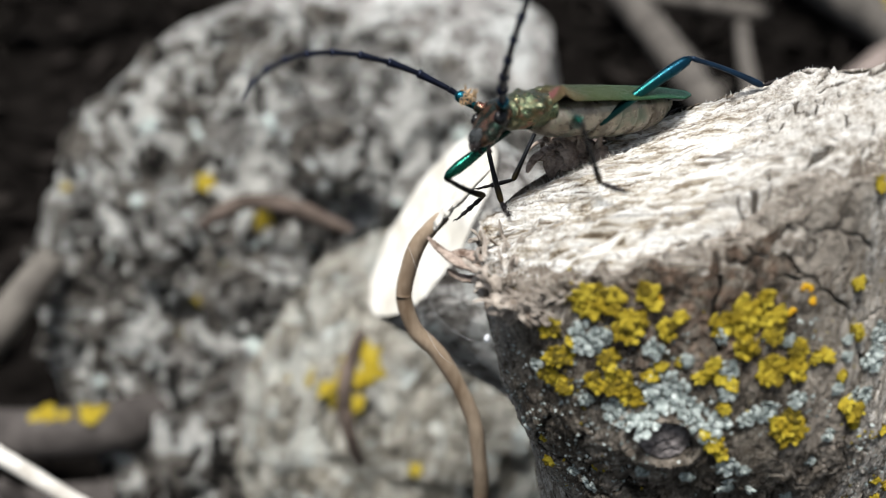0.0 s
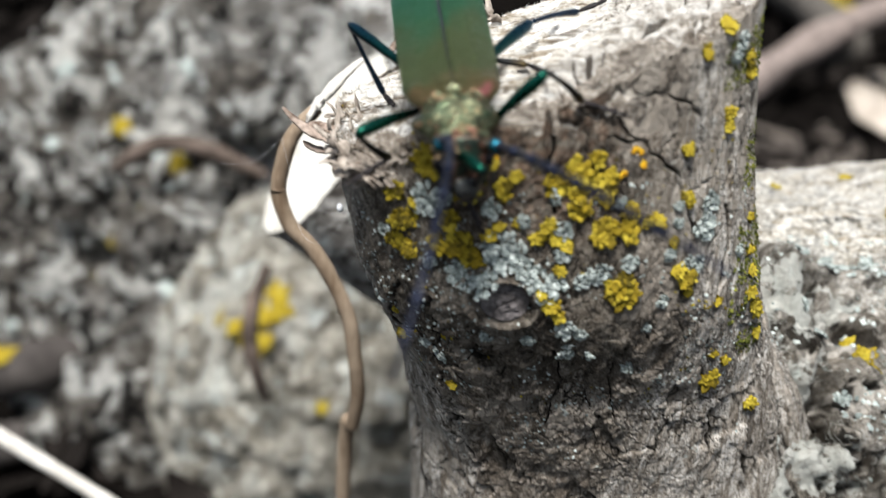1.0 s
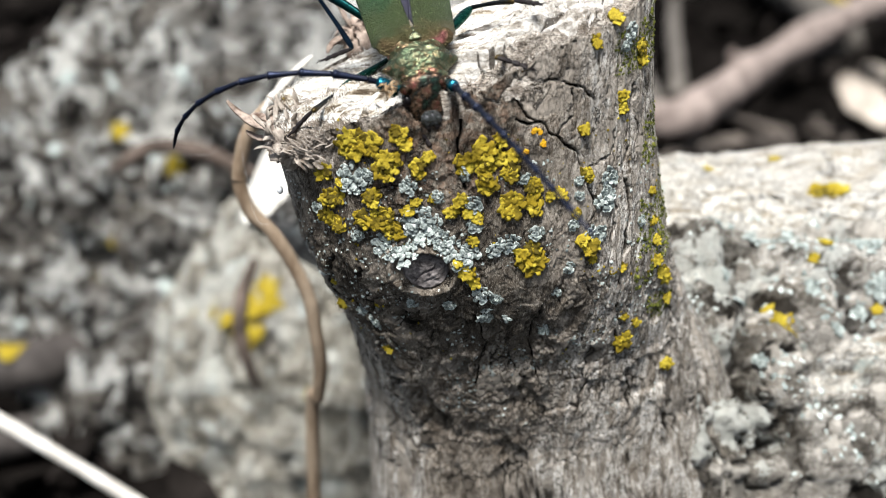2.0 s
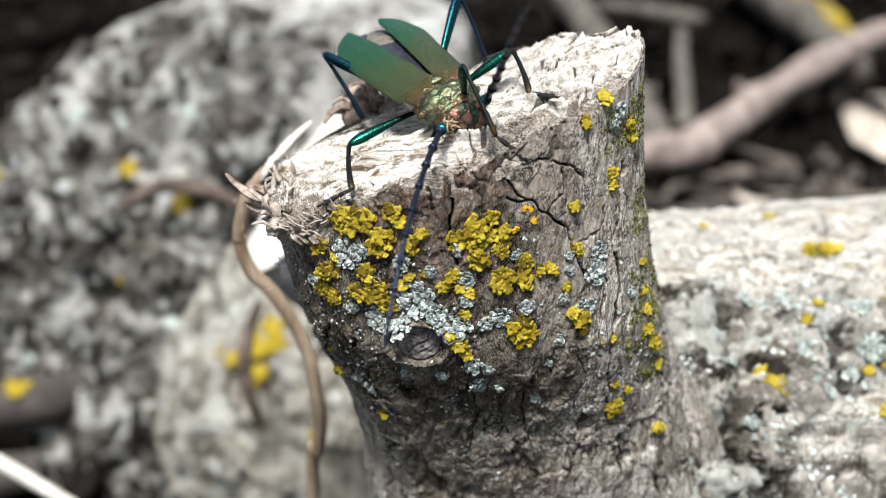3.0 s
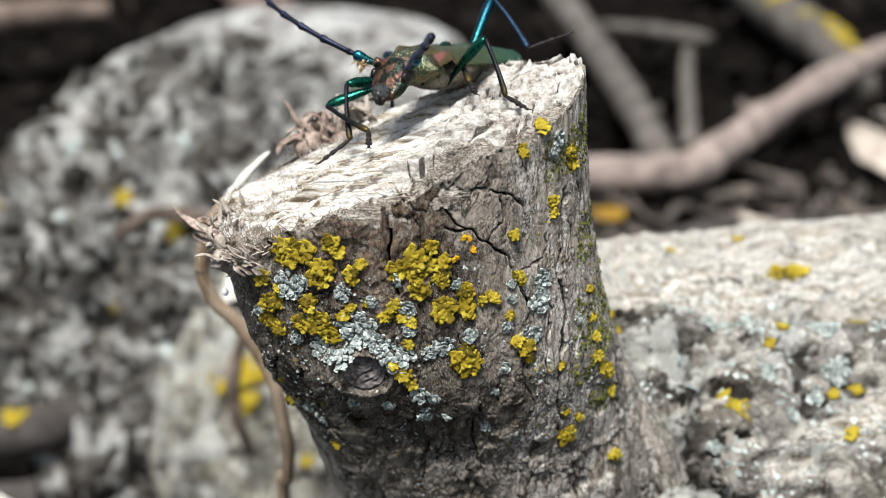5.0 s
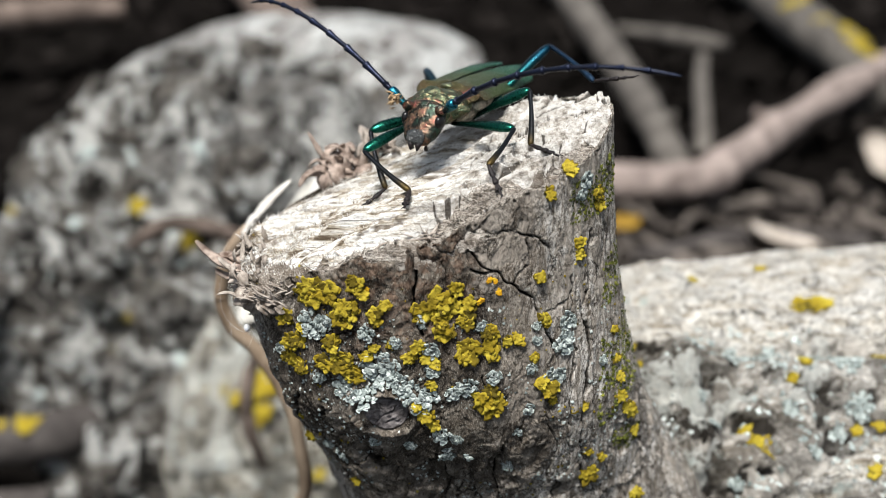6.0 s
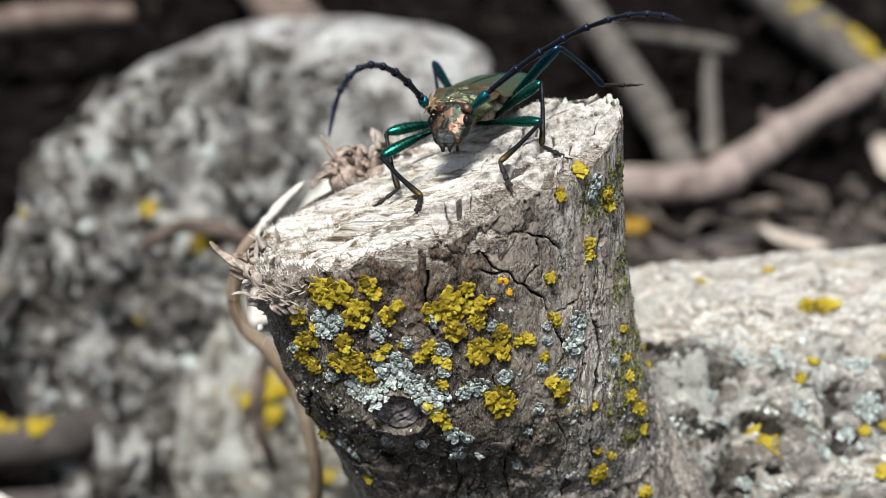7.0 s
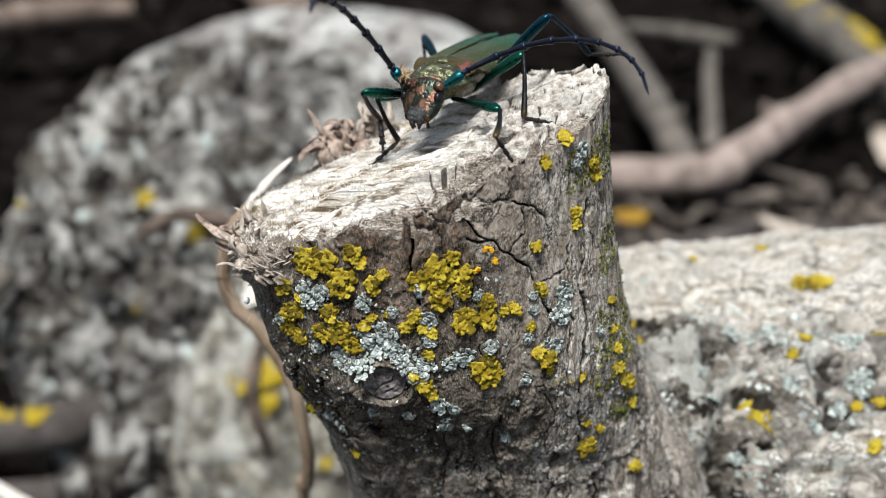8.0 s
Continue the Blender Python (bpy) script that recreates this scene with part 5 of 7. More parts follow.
def litter_mesh(count, seed, material, near, far, size):
    """Dead leaves and bits of twig scattered over the soil."""
    rng = np.random.RandomState(seed)
    verts, faces = [], []
    for _ in range(count):
        y = rng.uniform(near, far)
        x = rng.uniform(-0.55, 0.75) * (0.5 + y)
        z = rng.uniform(-0.008, 0.012)
        a, tilt = rng.uniform(0, 6.28), rng.normal(0, 0.45)
        long = size * rng.uniform(0.5, 1.6)
        wide = long * rng.choice([0.12, 0.35, 0.5])
        curl = rng.uniform(0.0, 0.5) * wide
        b = len(verts)
        m = pose(x, y, z, math.degrees(tilt), math.degrees(rng.normal(0, 0.3)), math.degrees(a))
        for i in range(5):
            s = i / 4 - 0.5
            w = wide * math.cos(s * 2.9)
            for j, e in enumerate((-0.5, 0.0, 0.5)):
                verts.append(m @ Vector((e * w, s * long, curl * (4 * e * e) + 0.2 * long * s * s)))
        for i in range(4):
            for j in range(2):
                q = b + i * 3 + j
                faces.append((q, q + 1, q + 4, q + 3))
    return mesh_from("leaf_litter", [tuple(v) for v in verts], faces, material)


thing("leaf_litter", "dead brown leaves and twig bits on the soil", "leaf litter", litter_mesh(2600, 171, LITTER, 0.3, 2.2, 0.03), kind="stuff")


def twig_litter(count, seed):
    """Short broken twigs lying this way and that, each a thin bent rod."""
    rng = np.random.RandomState(seed)
    verts, faces = [], []
    for _ in range(count):
        y = rng.uniform(0.48, 0.76)
        c = np.array([rng.uniform(0.10, 0.62) * (0.35 + y), y, rng.uniform(0.0, 0.012)])
        a = rng.uniform(0, math.pi)
        way = np.array([math.cos(a), math.sin(a), rng.normal(0, 0.15)])
        long, r = rng.uniform(0.015, 0.07), rng.uniform(0.0012, 0.0042)
        bow = np.array([-math.sin(a), math.cos(a), 0.3]) * rng.normal(0, 0.12) * long
        b = len(verts)
        for i in range(5):
            q = i / 4 - 0.5
            for j in range(6):
                verts.append(c + way * q * long + bow * (1 - 4 * q * q) + r * (1 - 0.3 * q) * (math.cos(1.047 * j) * np.array([-math.sin(a), math.cos(a), 0]) + math.sin(1.047 * j) * np.array([0, 0, 1.0])))
        faces += [tuple(int(v) + b for v in f) for f in grid_faces(5, 6, True)] + [tuple(b + j for j in range(6)), tuple(b + 24 + j for j in range(5, -1, -1))]
    return mesh_from("twig_litter", verts, faces, TWIG_BITS)


TWIG_BITS = plain_material("grey_twig_bits", (0.035, 0.029, 0.025), (0.19, 0.16, 0.135), 30, 0.9, 0.001)
thing("twig_litter", "grey-brown broken twigs strewn on the soil", "twig litter", twig_litter(420, 173), kind="stuff")
PALE_LEAF = plain_material("pale_dead_leaf", (0.22, 0.185, 0.15), (0.50, 0.44, 0.375), 60, 0.85, 0.0006)


def dead_leaf(name, size, curl, material, label, at):
    """A curled dead leaf with a thick rim and a fold along its middle."""
    n, m = 14, 9
    u, v = np.meshgrid(np.linspace(-1, 1, n), np.linspace(-1, 1, m), indexing="ij")
    x = size[0] * v * np.sqrt(np.maximum(1 - u ** 2, 0.01)) * (1 + 0.12 * np.sin(7 * u))
    z = curl * (v ** 2 + 0.5 * u ** 2) * size[0] - 0.15 * size[0] * np.exp(-(v / 0.15) ** 2)
    top = np.stack([x, size[1] * u, z], -1).reshape(-1, 3)
    f = grid_faces(n, m, False)
    return thing(name, label, "leaf", mesh_from(name, np.vstack([top, top - (0, 0, 0.0006)]), np.vstack([f, f[:, ::-1] + n * m]), material), at=at)


dead_leaf("dead_leaf", (0.020, 0.030), 0.5, PALE_LEAF, "curled pale dead leaf on the twigs", pose(0.352, 0.735, 0.020, 25, -10, 40))
dead_leaf("dead_leaf", (0.016, 0.026), 0.6, PALE_LEAF, "curled pale dead leaf on the twigs", pose(0.385, 0.80, 0.022, -15, 15, -20))
dead_leaf("dead_leaf", (0.014, 0.022), 0.4, PALE_LEAF, "pale dead leaf lying in the litter", pose(0.245, 0.62, 0.014, 10, 8, 70))
ORANGE_LEAF = plain_material("orange_leaf", (0.16, 0.085, 0.012), (0.28, 0.17, 0.025), 90, 0.8, 0.0006)
thing("fallen_leaf", "small orange dead leaf on the soil", "leaf", mesh_from("fallen_leaf", [(-0.012, -0.012, 0), (0.010, -0.014, 0.003), (0.016, 0.004, 0.005), (0.002, 0.016, 0.002), (-0.015, 0.006, 0.004), (0, 0, 0.006)], [(0, 1, 5), (1, 2, 5), (2, 3, 5), (3, 4, 5), (4, 0, 5)], ORANGE_LEAF), at=Matrix.Translation((0.150, 0.66, 0.012)) @ Matrix.Diagonal((0.8, 0.8, 0.8, 1)))

# ---- beetle ----
def metal_material(name, stops, rough=0.32, grain=2600, depth=0.00006, metal=0.9, along=None, mix=0.5, patch=220):
    """A beetle's shell: metal lustre, colours that drift over the shell, fine granules."""
    n = Nodes(name)
    drift = n.noise(patch, 3, 0.55)
    if along is not None:
        axis, a, b = along
        split = n.make("ShaderNodeSeparateXYZ")
        n.join(n.place, split.inputs[0])
        span = n.make("ShaderNodeMapRange")
        span.inputs[1].default_value, span.inputs[2].default_value = a, b
        n.join(split.outputs[axis], span.inputs[0])
        blend = n.make("ShaderNodeMix")
        blend.data_type = "FLOAT"
        blend.inputs[0].default_value = mix
        n.join(drift, blend.inputs[2])
        n.join(span.outputs[0], blend.inputs[3])
        drift = blend.outputs[0]
    colour = n.ramp(drift, stops)
    fine = n.noise(grain, 3, 0.6)
    gloss = n.ramp(n.noise(grain * 0.5, 2, 0.5), [(0.3, rough - 0.08), (0.7, rough + 0.12)])
    return n.done(colour, gloss, n.bump(fine, depth, 1.0), metal)


SHELL = metal_material("green_bronze_shell", [(0.175, (0.34, 0.115, 0.12)), (0.215, (0.115, 0.085, 0.040)), (0.31, (0.058, 0.072, 0.028)), (0.42, (0.060, 0.080, 0.030)), (0.56, (0.026, 0.088, 0.040)), (0.78, (0.014, 0.088, 0.052))], 0.40, 3000, 0.0006, 0.8, (1, 0.0015, -0.026), 0.55, 130)
COLLAR = metal_material("coppery_green_shell", [(0.30, (0.24, 0.085, 0.075)), (0.40, (0.17, 0.125, 0.065)), (0.50, (0.055, 0.085, 0.048)), (0.60, (0.19, 0.175, 0.10)), (0.72, (0.085, 0.17, 0.10))], 0.30, 1500, 0.00040, 0.85, patch=520)
HEAD_SHELL = metal_material("coppery_head", [(0.34, (0.22, 0.075, 0.06)), (0.46, (0.13, 0.080, 0.048)), (0.54, (0.022, 0.018, 0.014)), (0.68, (0.022, 0.045, 0.03))], 0.27, 1500, 0.00022, 0.8, patch=520)
BELLY = metal_material("olive_belly", [(0.32, (0.09, 0.072, 0.052)), (0.5, (0.23, 0.20, 0.155)), (0.7, (0.11, 0.135, 0.095))], 0.30, 1800, 0.00008, 0.45, patch=300)
GREEN_LEG = metal_material("green_leg", [(0.25, (0.003, 0.016, 0.012)), (0.5, (0.004, 0.045, 0.031)), (0.74, (0.008, 0.082, 0.054))], 0.25, 2600, 0.00003, 0.9, (1, 0.0, 0.013), 0.7)
BLUE_LEG = metal_material("blue_green_leg", [(0.25, (0.003, 0.022, 0.020)), (0.45, (0.004, 0.046, 0.042)), (0.75, (0.005, 0.036, 0.060))], 0.32, 2600, 0.00003, 0.9, (1, 0.0, 0.018), 0.7)
SHIN = metal_material("blue_black_shin", [(0.35, (0.004, 0.005, 0.007)), (0.66, (0.008, 0.008, 0.008)), (0.84, (0.075, 0.050, 0.012))], 0.46, 2600, 0.0001, 0.7, (1, 0.0, 0.0125), 0.8)
BLUE_SHIN = metal_material("blue_shin", [(0.35, (0.007, 0.014, 0.026)), (0.65, (0.010, 0.032, 0.065))], 0.42, 2600, 0.0001, 0.8)
FOOT = plain_material("black_foot", (0.004, 0.003, 0.004), (0.022, 0.016, 0.014), 1500, 0.55, 0.0001, gloss=0.25)
FEELER = metal_material("blue_black_feeler", [(0.35, (0.006, 0.007, 0.012)), (0.65, (0.012, 0.018, 0.045))], 0.42, 2200, 0.00008, 0.7)
SCAPE = metal_material("teal_feeler_base", [(0.35, (0.01, 0.09, 0.08)), (0.65, (0.015, 0.11, 0.19))], 0.28, 2200, 0.00008, 0.9)
EYE = plain_material("dark_eye", (0.003, 0.003, 0.003), (0.010, 0.008, 0.008), 2500, 0.28, 0.00003, gloss=0.3)
FACE = plain_material("shiny_face", (0.006, 0.007, 0.007), (0.05, 0.052, 0.05), 1300, 0.07, 0.0007)
WING = plain_material("smoky_wing", (0.008, 0.008, 0.014), (0.035, 0.032, 0.05), 900, 0.35, 0.0002)
FLUFF = plain_material("brown_fluff", (0.20, 0.13, 0.07), (0.48, 0.34, 0.20), 1500, 0.95, 0.0004)


def section_mesh(name, rings, material, sides=40, power=2.0, rough=0.0, seed=0, bump=None):
    """A body part from rings (y, centre z, half width, height above, depth below), in mm; closed at both ends."""
    r = spline(np.array(rings, float), max(14, 7 * len(rings)))
    a = np.linspace(0, 2 * np.pi, sides, endpoint=False)
    c, s = np.cos(a), np.sin(a)
    x = np.sign(c)[None] * np.abs(c)[None] ** (2 / power) * np.maximum(r[:, 2:3], 0.02)
    h = np.where(s[None] > 0, np.maximum(r[:, 3:4], 0.02), np.maximum(r[:, 4:5], 0.02))
    z = r[:, 1:2] + np.sign(s)[None] * np.abs(s)[None] ** (2 / power) * h
    p = np.stack([x, np.repeat(r[:, :1], sides, 1), z], -1)
    flat = p.reshape(-1, 3)
    if rough:
        mid = np.repeat(np.stack([0 * r[:, 1], r[:, 0], r[:, 1]], -1), sides, 0)
        out = flat - mid
        out /= np.maximum(np.linalg.norm(out, axis=1), 1e-6)[:, None]
        flat = flat + out * (rough * fbm(flat * 0.55, 3, seed))[:, None]
    if bump is not None:
        flat = bump(flat)
    n = len(r)
    faces = [tuple(int(v) for v in f) for f in grid_faces(n, sides, True)]
    base = len(flat)
    ends = np.stack([flat[:sides].mean(0), flat[-sides:].mean(0)])
    for k in range(sides):
        faces += [(base, (k + 1) % sides, k), (base + 1, (n - 1) * sides + k, (n - 1) * sides + (k + 1) % sides)]
    return mesh_from(name, np.vstack([flat, ends]) * MM, faces, material)


def spun_mesh(name, length, profile, material, sides=18, flat=1.0, bow=0.0):
    """A limb along +y from (share of the length, radius) pairs, in mm."""
    n = 22
    share = np.linspace(0, 1, n)
    rad = np.interp(share, [q[0] for q in profile], [q[1] for q in profile])
    rad = np.convolve(np.r_[rad[0], rad, rad[-1]], [0.25, 0.5, 0.25], "valid")
    rad[0] *= 0.6
    rad[-1] *= 0.6
    a = np.linspace(0, 2 * np.pi, sides, endpoint=False)
    x = np.cos(a)[None] * rad[:, None] * flat
    z = np.sin(a)[None] * rad[:, None] + (bow * np.sin(np.pi * share))[:, None]
    y = np.repeat((share * length)[:, None], sides, 1)
    p = np.stack([x, y, z], -1).reshape(-1, 3)
    faces = [tuple(int(v) for v in f) for f in grid_faces(n, sides, True)]
    base = len(p)
    ends = np.stack([p[:sides].mean(0), p[-sides:].mean(0)])
    for k in range(sides):
        faces += [(base, (k + 1) % sides, k), (base + 1, (n - 1) * sides + k, (n - 1) * sides + (k + 1) % sides)]
    return mesh_from(name, np.vstack([p, ends]) * MM, faces, material)


def elytron_mesh(side):
    """One wing case: a thin arched shell, rounded behind, humped at the shoulder."""
    nu, nv = 70, 34
    u, v = np.meshgrid(np.linspace(0, 1, nu), np.linspace(0, 1, nv), indexing="ij")
    y = 4.9 - 28.3 * u
    width = np.interp(u, [0, 0.03, 0.09, 0.3, 0.6, 1.0], [4.2, 5.7, 6.25, 6.25, 6.2, 5.9]) * np.sqrt(np.maximum(1 - (np.maximum(u - 0.66, 0) / 0.345) ** 2.6, 0.004))
    inner = 0.05 + np.interp(u, [0, 0.93, 0.98, 1.0], [0.0, 0.0, 0.12, 0.5])
    x = inner + (width - inner) * v
    ridge = np.interp(u, [0, 0.06, 0.3, 0.7, 1.0], [2.7, 3.6, 3.4, 2.7, 1.5])
    drop = np.interp(u, [0, 0.1, 0.5, 0.85, 1.0], [2.4, 2.7, 2.6, 1.9, 0.4])
    z = ridge - drop * v ** 2.6 - 0.25 * (1 - v) ** 8
    z += 0.9 * np.exp(-(((x - 5.1) / 1.1) ** 2 + ((y - 3.4) / 1.5) ** 2))
    z += 0.45 * np.exp(-((u - 0.045) / 0.022) ** 2) * (0.4 + 0.6 * v)
    z += 0.06 * np.sin(v * 15) * np.sin(np.pi * u) - 0.5 * np.exp(-(((x - 2.4) / 0.9) ** 2 + ((y - 4.1) / 1.2) ** 2))
    z += 0.05 * fbm(np.stack([x, y, 0 * x], -1).reshape(-1, 3) * 1.4, 3, 201).reshape(x.shape)
    y = y - 4.0  # about the hinge
    top = np.stack([side * x, y, z], -1)
    under = top - np.array([0, 0, 0.22])
    p = np.concatenate([top.reshape(-1, 3), under.reshape(-1, 3)])
    f = grid_faces(nu, nv, False)
    m = nu * nv
    edge = [i * nv for i in range(nu)] + [(nu - 1) * nv + j for j in range(1, nv)] + [i * nv + nv - 1 for i in range(nu - 2, -1, -1)] + [j for j in range(nv - 2, 0, -1)]
    skirt = np.array([(a, b, b + m, a + m) for a, b in zip(edge, edge[1:] + edge[:1])])
    faces = np.vstack([f, f[:, ::-1] + m, skirt])
    return mesh_from("elytron", p * MM, faces, SHELL)


beetle_elytra = {}


def build_beetle():
    beetle = thing("beetle", "metallic green longhorn beetle with long jointed feelers", "beetle")

    def collar_bumps(p):
        q = p.copy()
        for cx, cy, size, height in ((1.6, 9.3, 1.0, 0.45), (1.9, 6.3, 1.1, 0.5), (0.0, 7.6, 0.8, 0.3), (3.2, 7.8, 0.9, 0.4)):
            for sgn in (-1, 1):
                g = height * np.exp(-(((p[:, 0] - sgn * cx) / size) ** 2 + ((p[:, 1] - cy) / size) ** 2)) * (p[:, 2] > 0)
                q[:, 2] += g
        q[:, 2] += 0.13 * np.sin(p[:, 1] * 4.2 + 1.5 * fbm(p * 0.6, 2, 215)) * (p[:, 2] > 0.4) * smooth(4.5, 5.5, p[:, 1])
        spike = np.exp(-((p[:, 1] - 7.4) / 1.0) ** 2) * np.exp(-((p[:, 2] - 0.2) / 0.9) ** 2)
        q[:, 0] += np.sign(p[:, 0]) * 1.3 * spike
        return q

    part("pronotum", section_mesh("pronotum", [(3.3, 0.2, 3.0, 1.9, 2.4), (3.9, 0.2, 4.5, 2.7, 2.9), (5.0, 0.2, 4.3, 2.35, 2.9), (7.2, 0.1, 4.6, 2.7, 2.8), (9.2, 0.0, 3.9, 2.2, 2.6), (9.9, 0.0, 3.5, 1.9, 2.4), (10.5, 0.0, 3.7, 2.15, 2.4), (11.2, 0.0, 3.2, 1.7, 2.0)], COLLAR, 56, 2.2, 0.22, 211, collar_bumps), beetle, "bumpy coppery green collar")
    part("thorax", section_mesh("thorax", [(5.8, -1.0, 1.5, 1.0, 1.4), (4.6, -1.0, 3.7, 2.0, 2.4), (1.5, -0.9, 4.5, 2.5, 3.2), (-2.5, -0.8, 4.5, 2.4, 3.4), (-5.0, -0.6, 3.8, 2.0, 2.8), (-6.0, -0.6, 2.0, 1.0, 1.5)], BELLY, 44, 2.3, 0.2, 213), beetle, "grey-green underside")
    cuts = [-4.0, -8.0, -11.2, -14.2, -17.0, -20.6]
    for k, (a, b) in enumerate(zip(cuts, cuts[1:])):
        w1, w2 = (np.interp(q, [-20.6, -19.0, -16, -10, -4], [0.9, 2.4, 3.7, 4.4, 4.3]) for q in (a, b))
        part("abdomen_segment", section_mesh("abdomen_segment", [(a + 0.35, -0.4, w1 * 0.93, 1.5, w1 * 0.86), (a, -0.4, w1, 1.7, w1 * 0.98), ((a + b) / 2, -0.3, (w1 + w2) / 2 * 1.03, 1.7, (w1 + w2) / 2 * 1.02), (b, -0.2, w2 * 0.98, 1.4, w2 * 0.92), (b - 0.05, -0.2, w2 * 0.5, 0.7, w2 * 0.4)], BELLY, 40, 2.1), beetle)
    part("head", section_mesh("head", [(10.4, 0.0, 2.4, 1.5, 1.9), (11.2, 0.0, 3.3, 2.1, 2.5), (12.2, -0.4, 3.7, 2.3, 2.8), (13.4, -1.5, 3.4, 2.0, 2.9), (14.4, -2.6, 2.7, 1.5, 2.1), (15.1, -3.4, 2.3, 0.9, 1.3), (15.5, -3.7, 1.1, 0.4, 0.6)], HEAD_SHELL, 44, 2.2, 0.16, 217), beetle, "coppery head bent downward")
    for sgn in (-1, 1):
        beetle_elytra[sgn] = part("elytron", elytron_mesh(sgn), beetle, "green wing case with a coppery shoulder", pose(0, 4.0 * MM, 0, 0, 0, 4 * sgn))
        part("wing", section_mesh("wing", [(1.5, 1.7, 0.3, 0.1, 0.1), (-3.0, 1.8, 1.4, 0.25, 0.15), (-12.0, 1.3, 2.2, 0.25, 0.15), (-19.5, 0.5, 2.2, 0.25, 0.15), (-22.2, 0.2, 0.8, 0.1, 0.1)], WING, 20), beetle, "folded smoky black wing", pose(sgn * 1.1 * MM, 0, 0.1 * MM * sgn))
        part("eye", section_mesh("eye", [(-1.15, 0, 0.1, 0.1, 0.1), (-0.8, 0, 0.6, 0.85, 0.85), (0, 0, 0.8, 1.25, 1.25), (0.8, 0, 0.6, 0.9, 0.9), (1.15, 0, 0.1, 0.1, 0.1)], EYE, 20), beetle, "glossy black eye", pose(sgn * 3.0 * MM, 12.9 * MM, -0.9 * MM, -40, 0, 0))
        part("feeler_socket", section_mesh("feeler_socket", [(-0.9, 0, 0.7, 0.7, 0.7), (0, 0, 0.95, 0.95, 0.95), (0.9, 0, 0.75, 0.75, 0.75), (1.1, 0, 0.3, 0.3, 0.3)], HEAD_SHELL, 18), beetle, "", pose(sgn * 2.8 * MM, 12.4 * MM, 0.9 * MM, 30, 0, -40 * sgn))
        part("mandible", spun_mesh("mandible", 1.7, [(0, 0.55), (0.5, 0.5), (1, 0.12)], FOOT, 12, 1.0, 0.25), beetle, "short black jaw", pose(sgn * 0.9 * MM, 15.3 * MM, -3.8 * MM, -62, 0, 26 * sgn))
        part("palp", spun_mesh("palp", 1.6, [(0, 0.2), (0.5, 0.26), (0.9, 0.34), (1, 0.2)], FOOT, 10, 1.0, 0.2), beetle, "", pose(sgn * 1.3 * MM, 14.2 * MM, -4.1 * MM, -100, 0, -16 * sgn))
    part("clypeus", section_mesh("clypeus", [(14.9, -2.6, 1.2, 0.8, 0.9), (15.4, -2.9, 1.6, 0.95, 1.0), (15.9, -3.3, 1.45, 0.75, 1.0), (16.15, -3.6, 0.8, 0.35, 0.4)], FACE, 28, 2.8, 0.25, 219), beetle, "shiny grey face plate")
    part("scutellum", section_mesh("scutellum", [(4.7, 2.9, 0.8, 0.3, 0.4), (4.2, 3.05, 1.0, 0.35, 0.4), (3.0, 3.1, 0.6, 0.3, 0.4), (2.1, 3.1, 0.05, 0.05, 0.1)], COLLAR, 20), beetle, "small coppery shield")
    return beetle


LEGS = {"front": ((2.6, 7.5, -2.4), 12.5, 12.0, 6.5), "mid": ((3.2, 1.0, -3.0), 12.5, 11.0, 7.5), "hind": ((3.4, -4.0, -2.8), 17.5, 13.0, 8.5)}
SEGMENTS = (4.2, 1.1, 5.2, 4.8, 4.7, 4.5, 4.3, 4.1, 3.9, 3.7, 4.2)


def tarsus_mesh(name, length):
    """Four lobed foot joints and a pair of claws, along +y."""
    verts, faces = [], []

    def add(a, b, r1, r2, off=0.0, lift=0.0):
        n, sides, start = 7, 10, len(verts)
        for i in range(n):
            s = i / (n - 1)
            r = (r1 + (r2 - r1) * s) * (0.55 if i in (0, n - 1) else 1.0)
            for k in range(sides):
                q = 2 * math.pi * k / sides
                verts.append((off * s + r * 0.95 * math.cos(q), a + (b - a) * s, 0.1 + 0.75 * r * math.sin(q) + lift * math.sin(math.pi * s)))
        faces.extend(tuple(int(v) + start for v in f) for f in grid_faces(n, sides, True))

    add(0.0, 0.36 * length, 0.32, 0.55)
    add(0.35 * length, 0.56 * length, 0.34, 0.62)
    for off in (-0.35, 0.35):
        add(0.55 * length, 0.74 * length, 0.28, 0.38, off)
    add(0.66 * length, 0.92 * length, 0.2, 0.28)
    for off in (-0.5, 0.5):
        add(0.90 * length, 1.0 * length, 0.16, 0.06, off, 0.15)
    return mesh_from(name, np.array(verts) * MM, faces, FOOT)


def build_legs(beetle):
    legs = {}
    for place, (coxa, thigh, shin, foot) in LEGS.items():
        femur = spun_mesh("femur", thigh, [(0, 0.42), (0.3, 0.55), (0.6, 0.95), (0.82, 1.05), (0.95, 0.75), (1, 0.5)] if place != "hind" else [(0, 0.55), (0.4, 0.75), (0.8, 1.0), (0.95, 0.85), (1, 0.6)], BLUE_LEG if place == "hind" else GREEN_LEG, 20, 0.8, 0.25)
        tibia = spun_mesh("tibia", shin, [(0, 0.48), (0.15, 0.36), (0.6, 0.42), (0.92, 0.58), (1, 0.45)], BLUE_SHIN if place == "hind" else SHIN, 16, 0.85, 0.3)
        tarsus = tarsus_mesh("tarsus", foot)
        for sgn, side in ((-1, "left"), (1, "right")):
            legs[place, side] = (part("femur", femur, beetle, "swollen metallic thigh"), part("tibia", tibia, beetle, "thin dark shin"), part("tarsus", tarsus, beetle, "black lobed foot with claws"))
    return legs


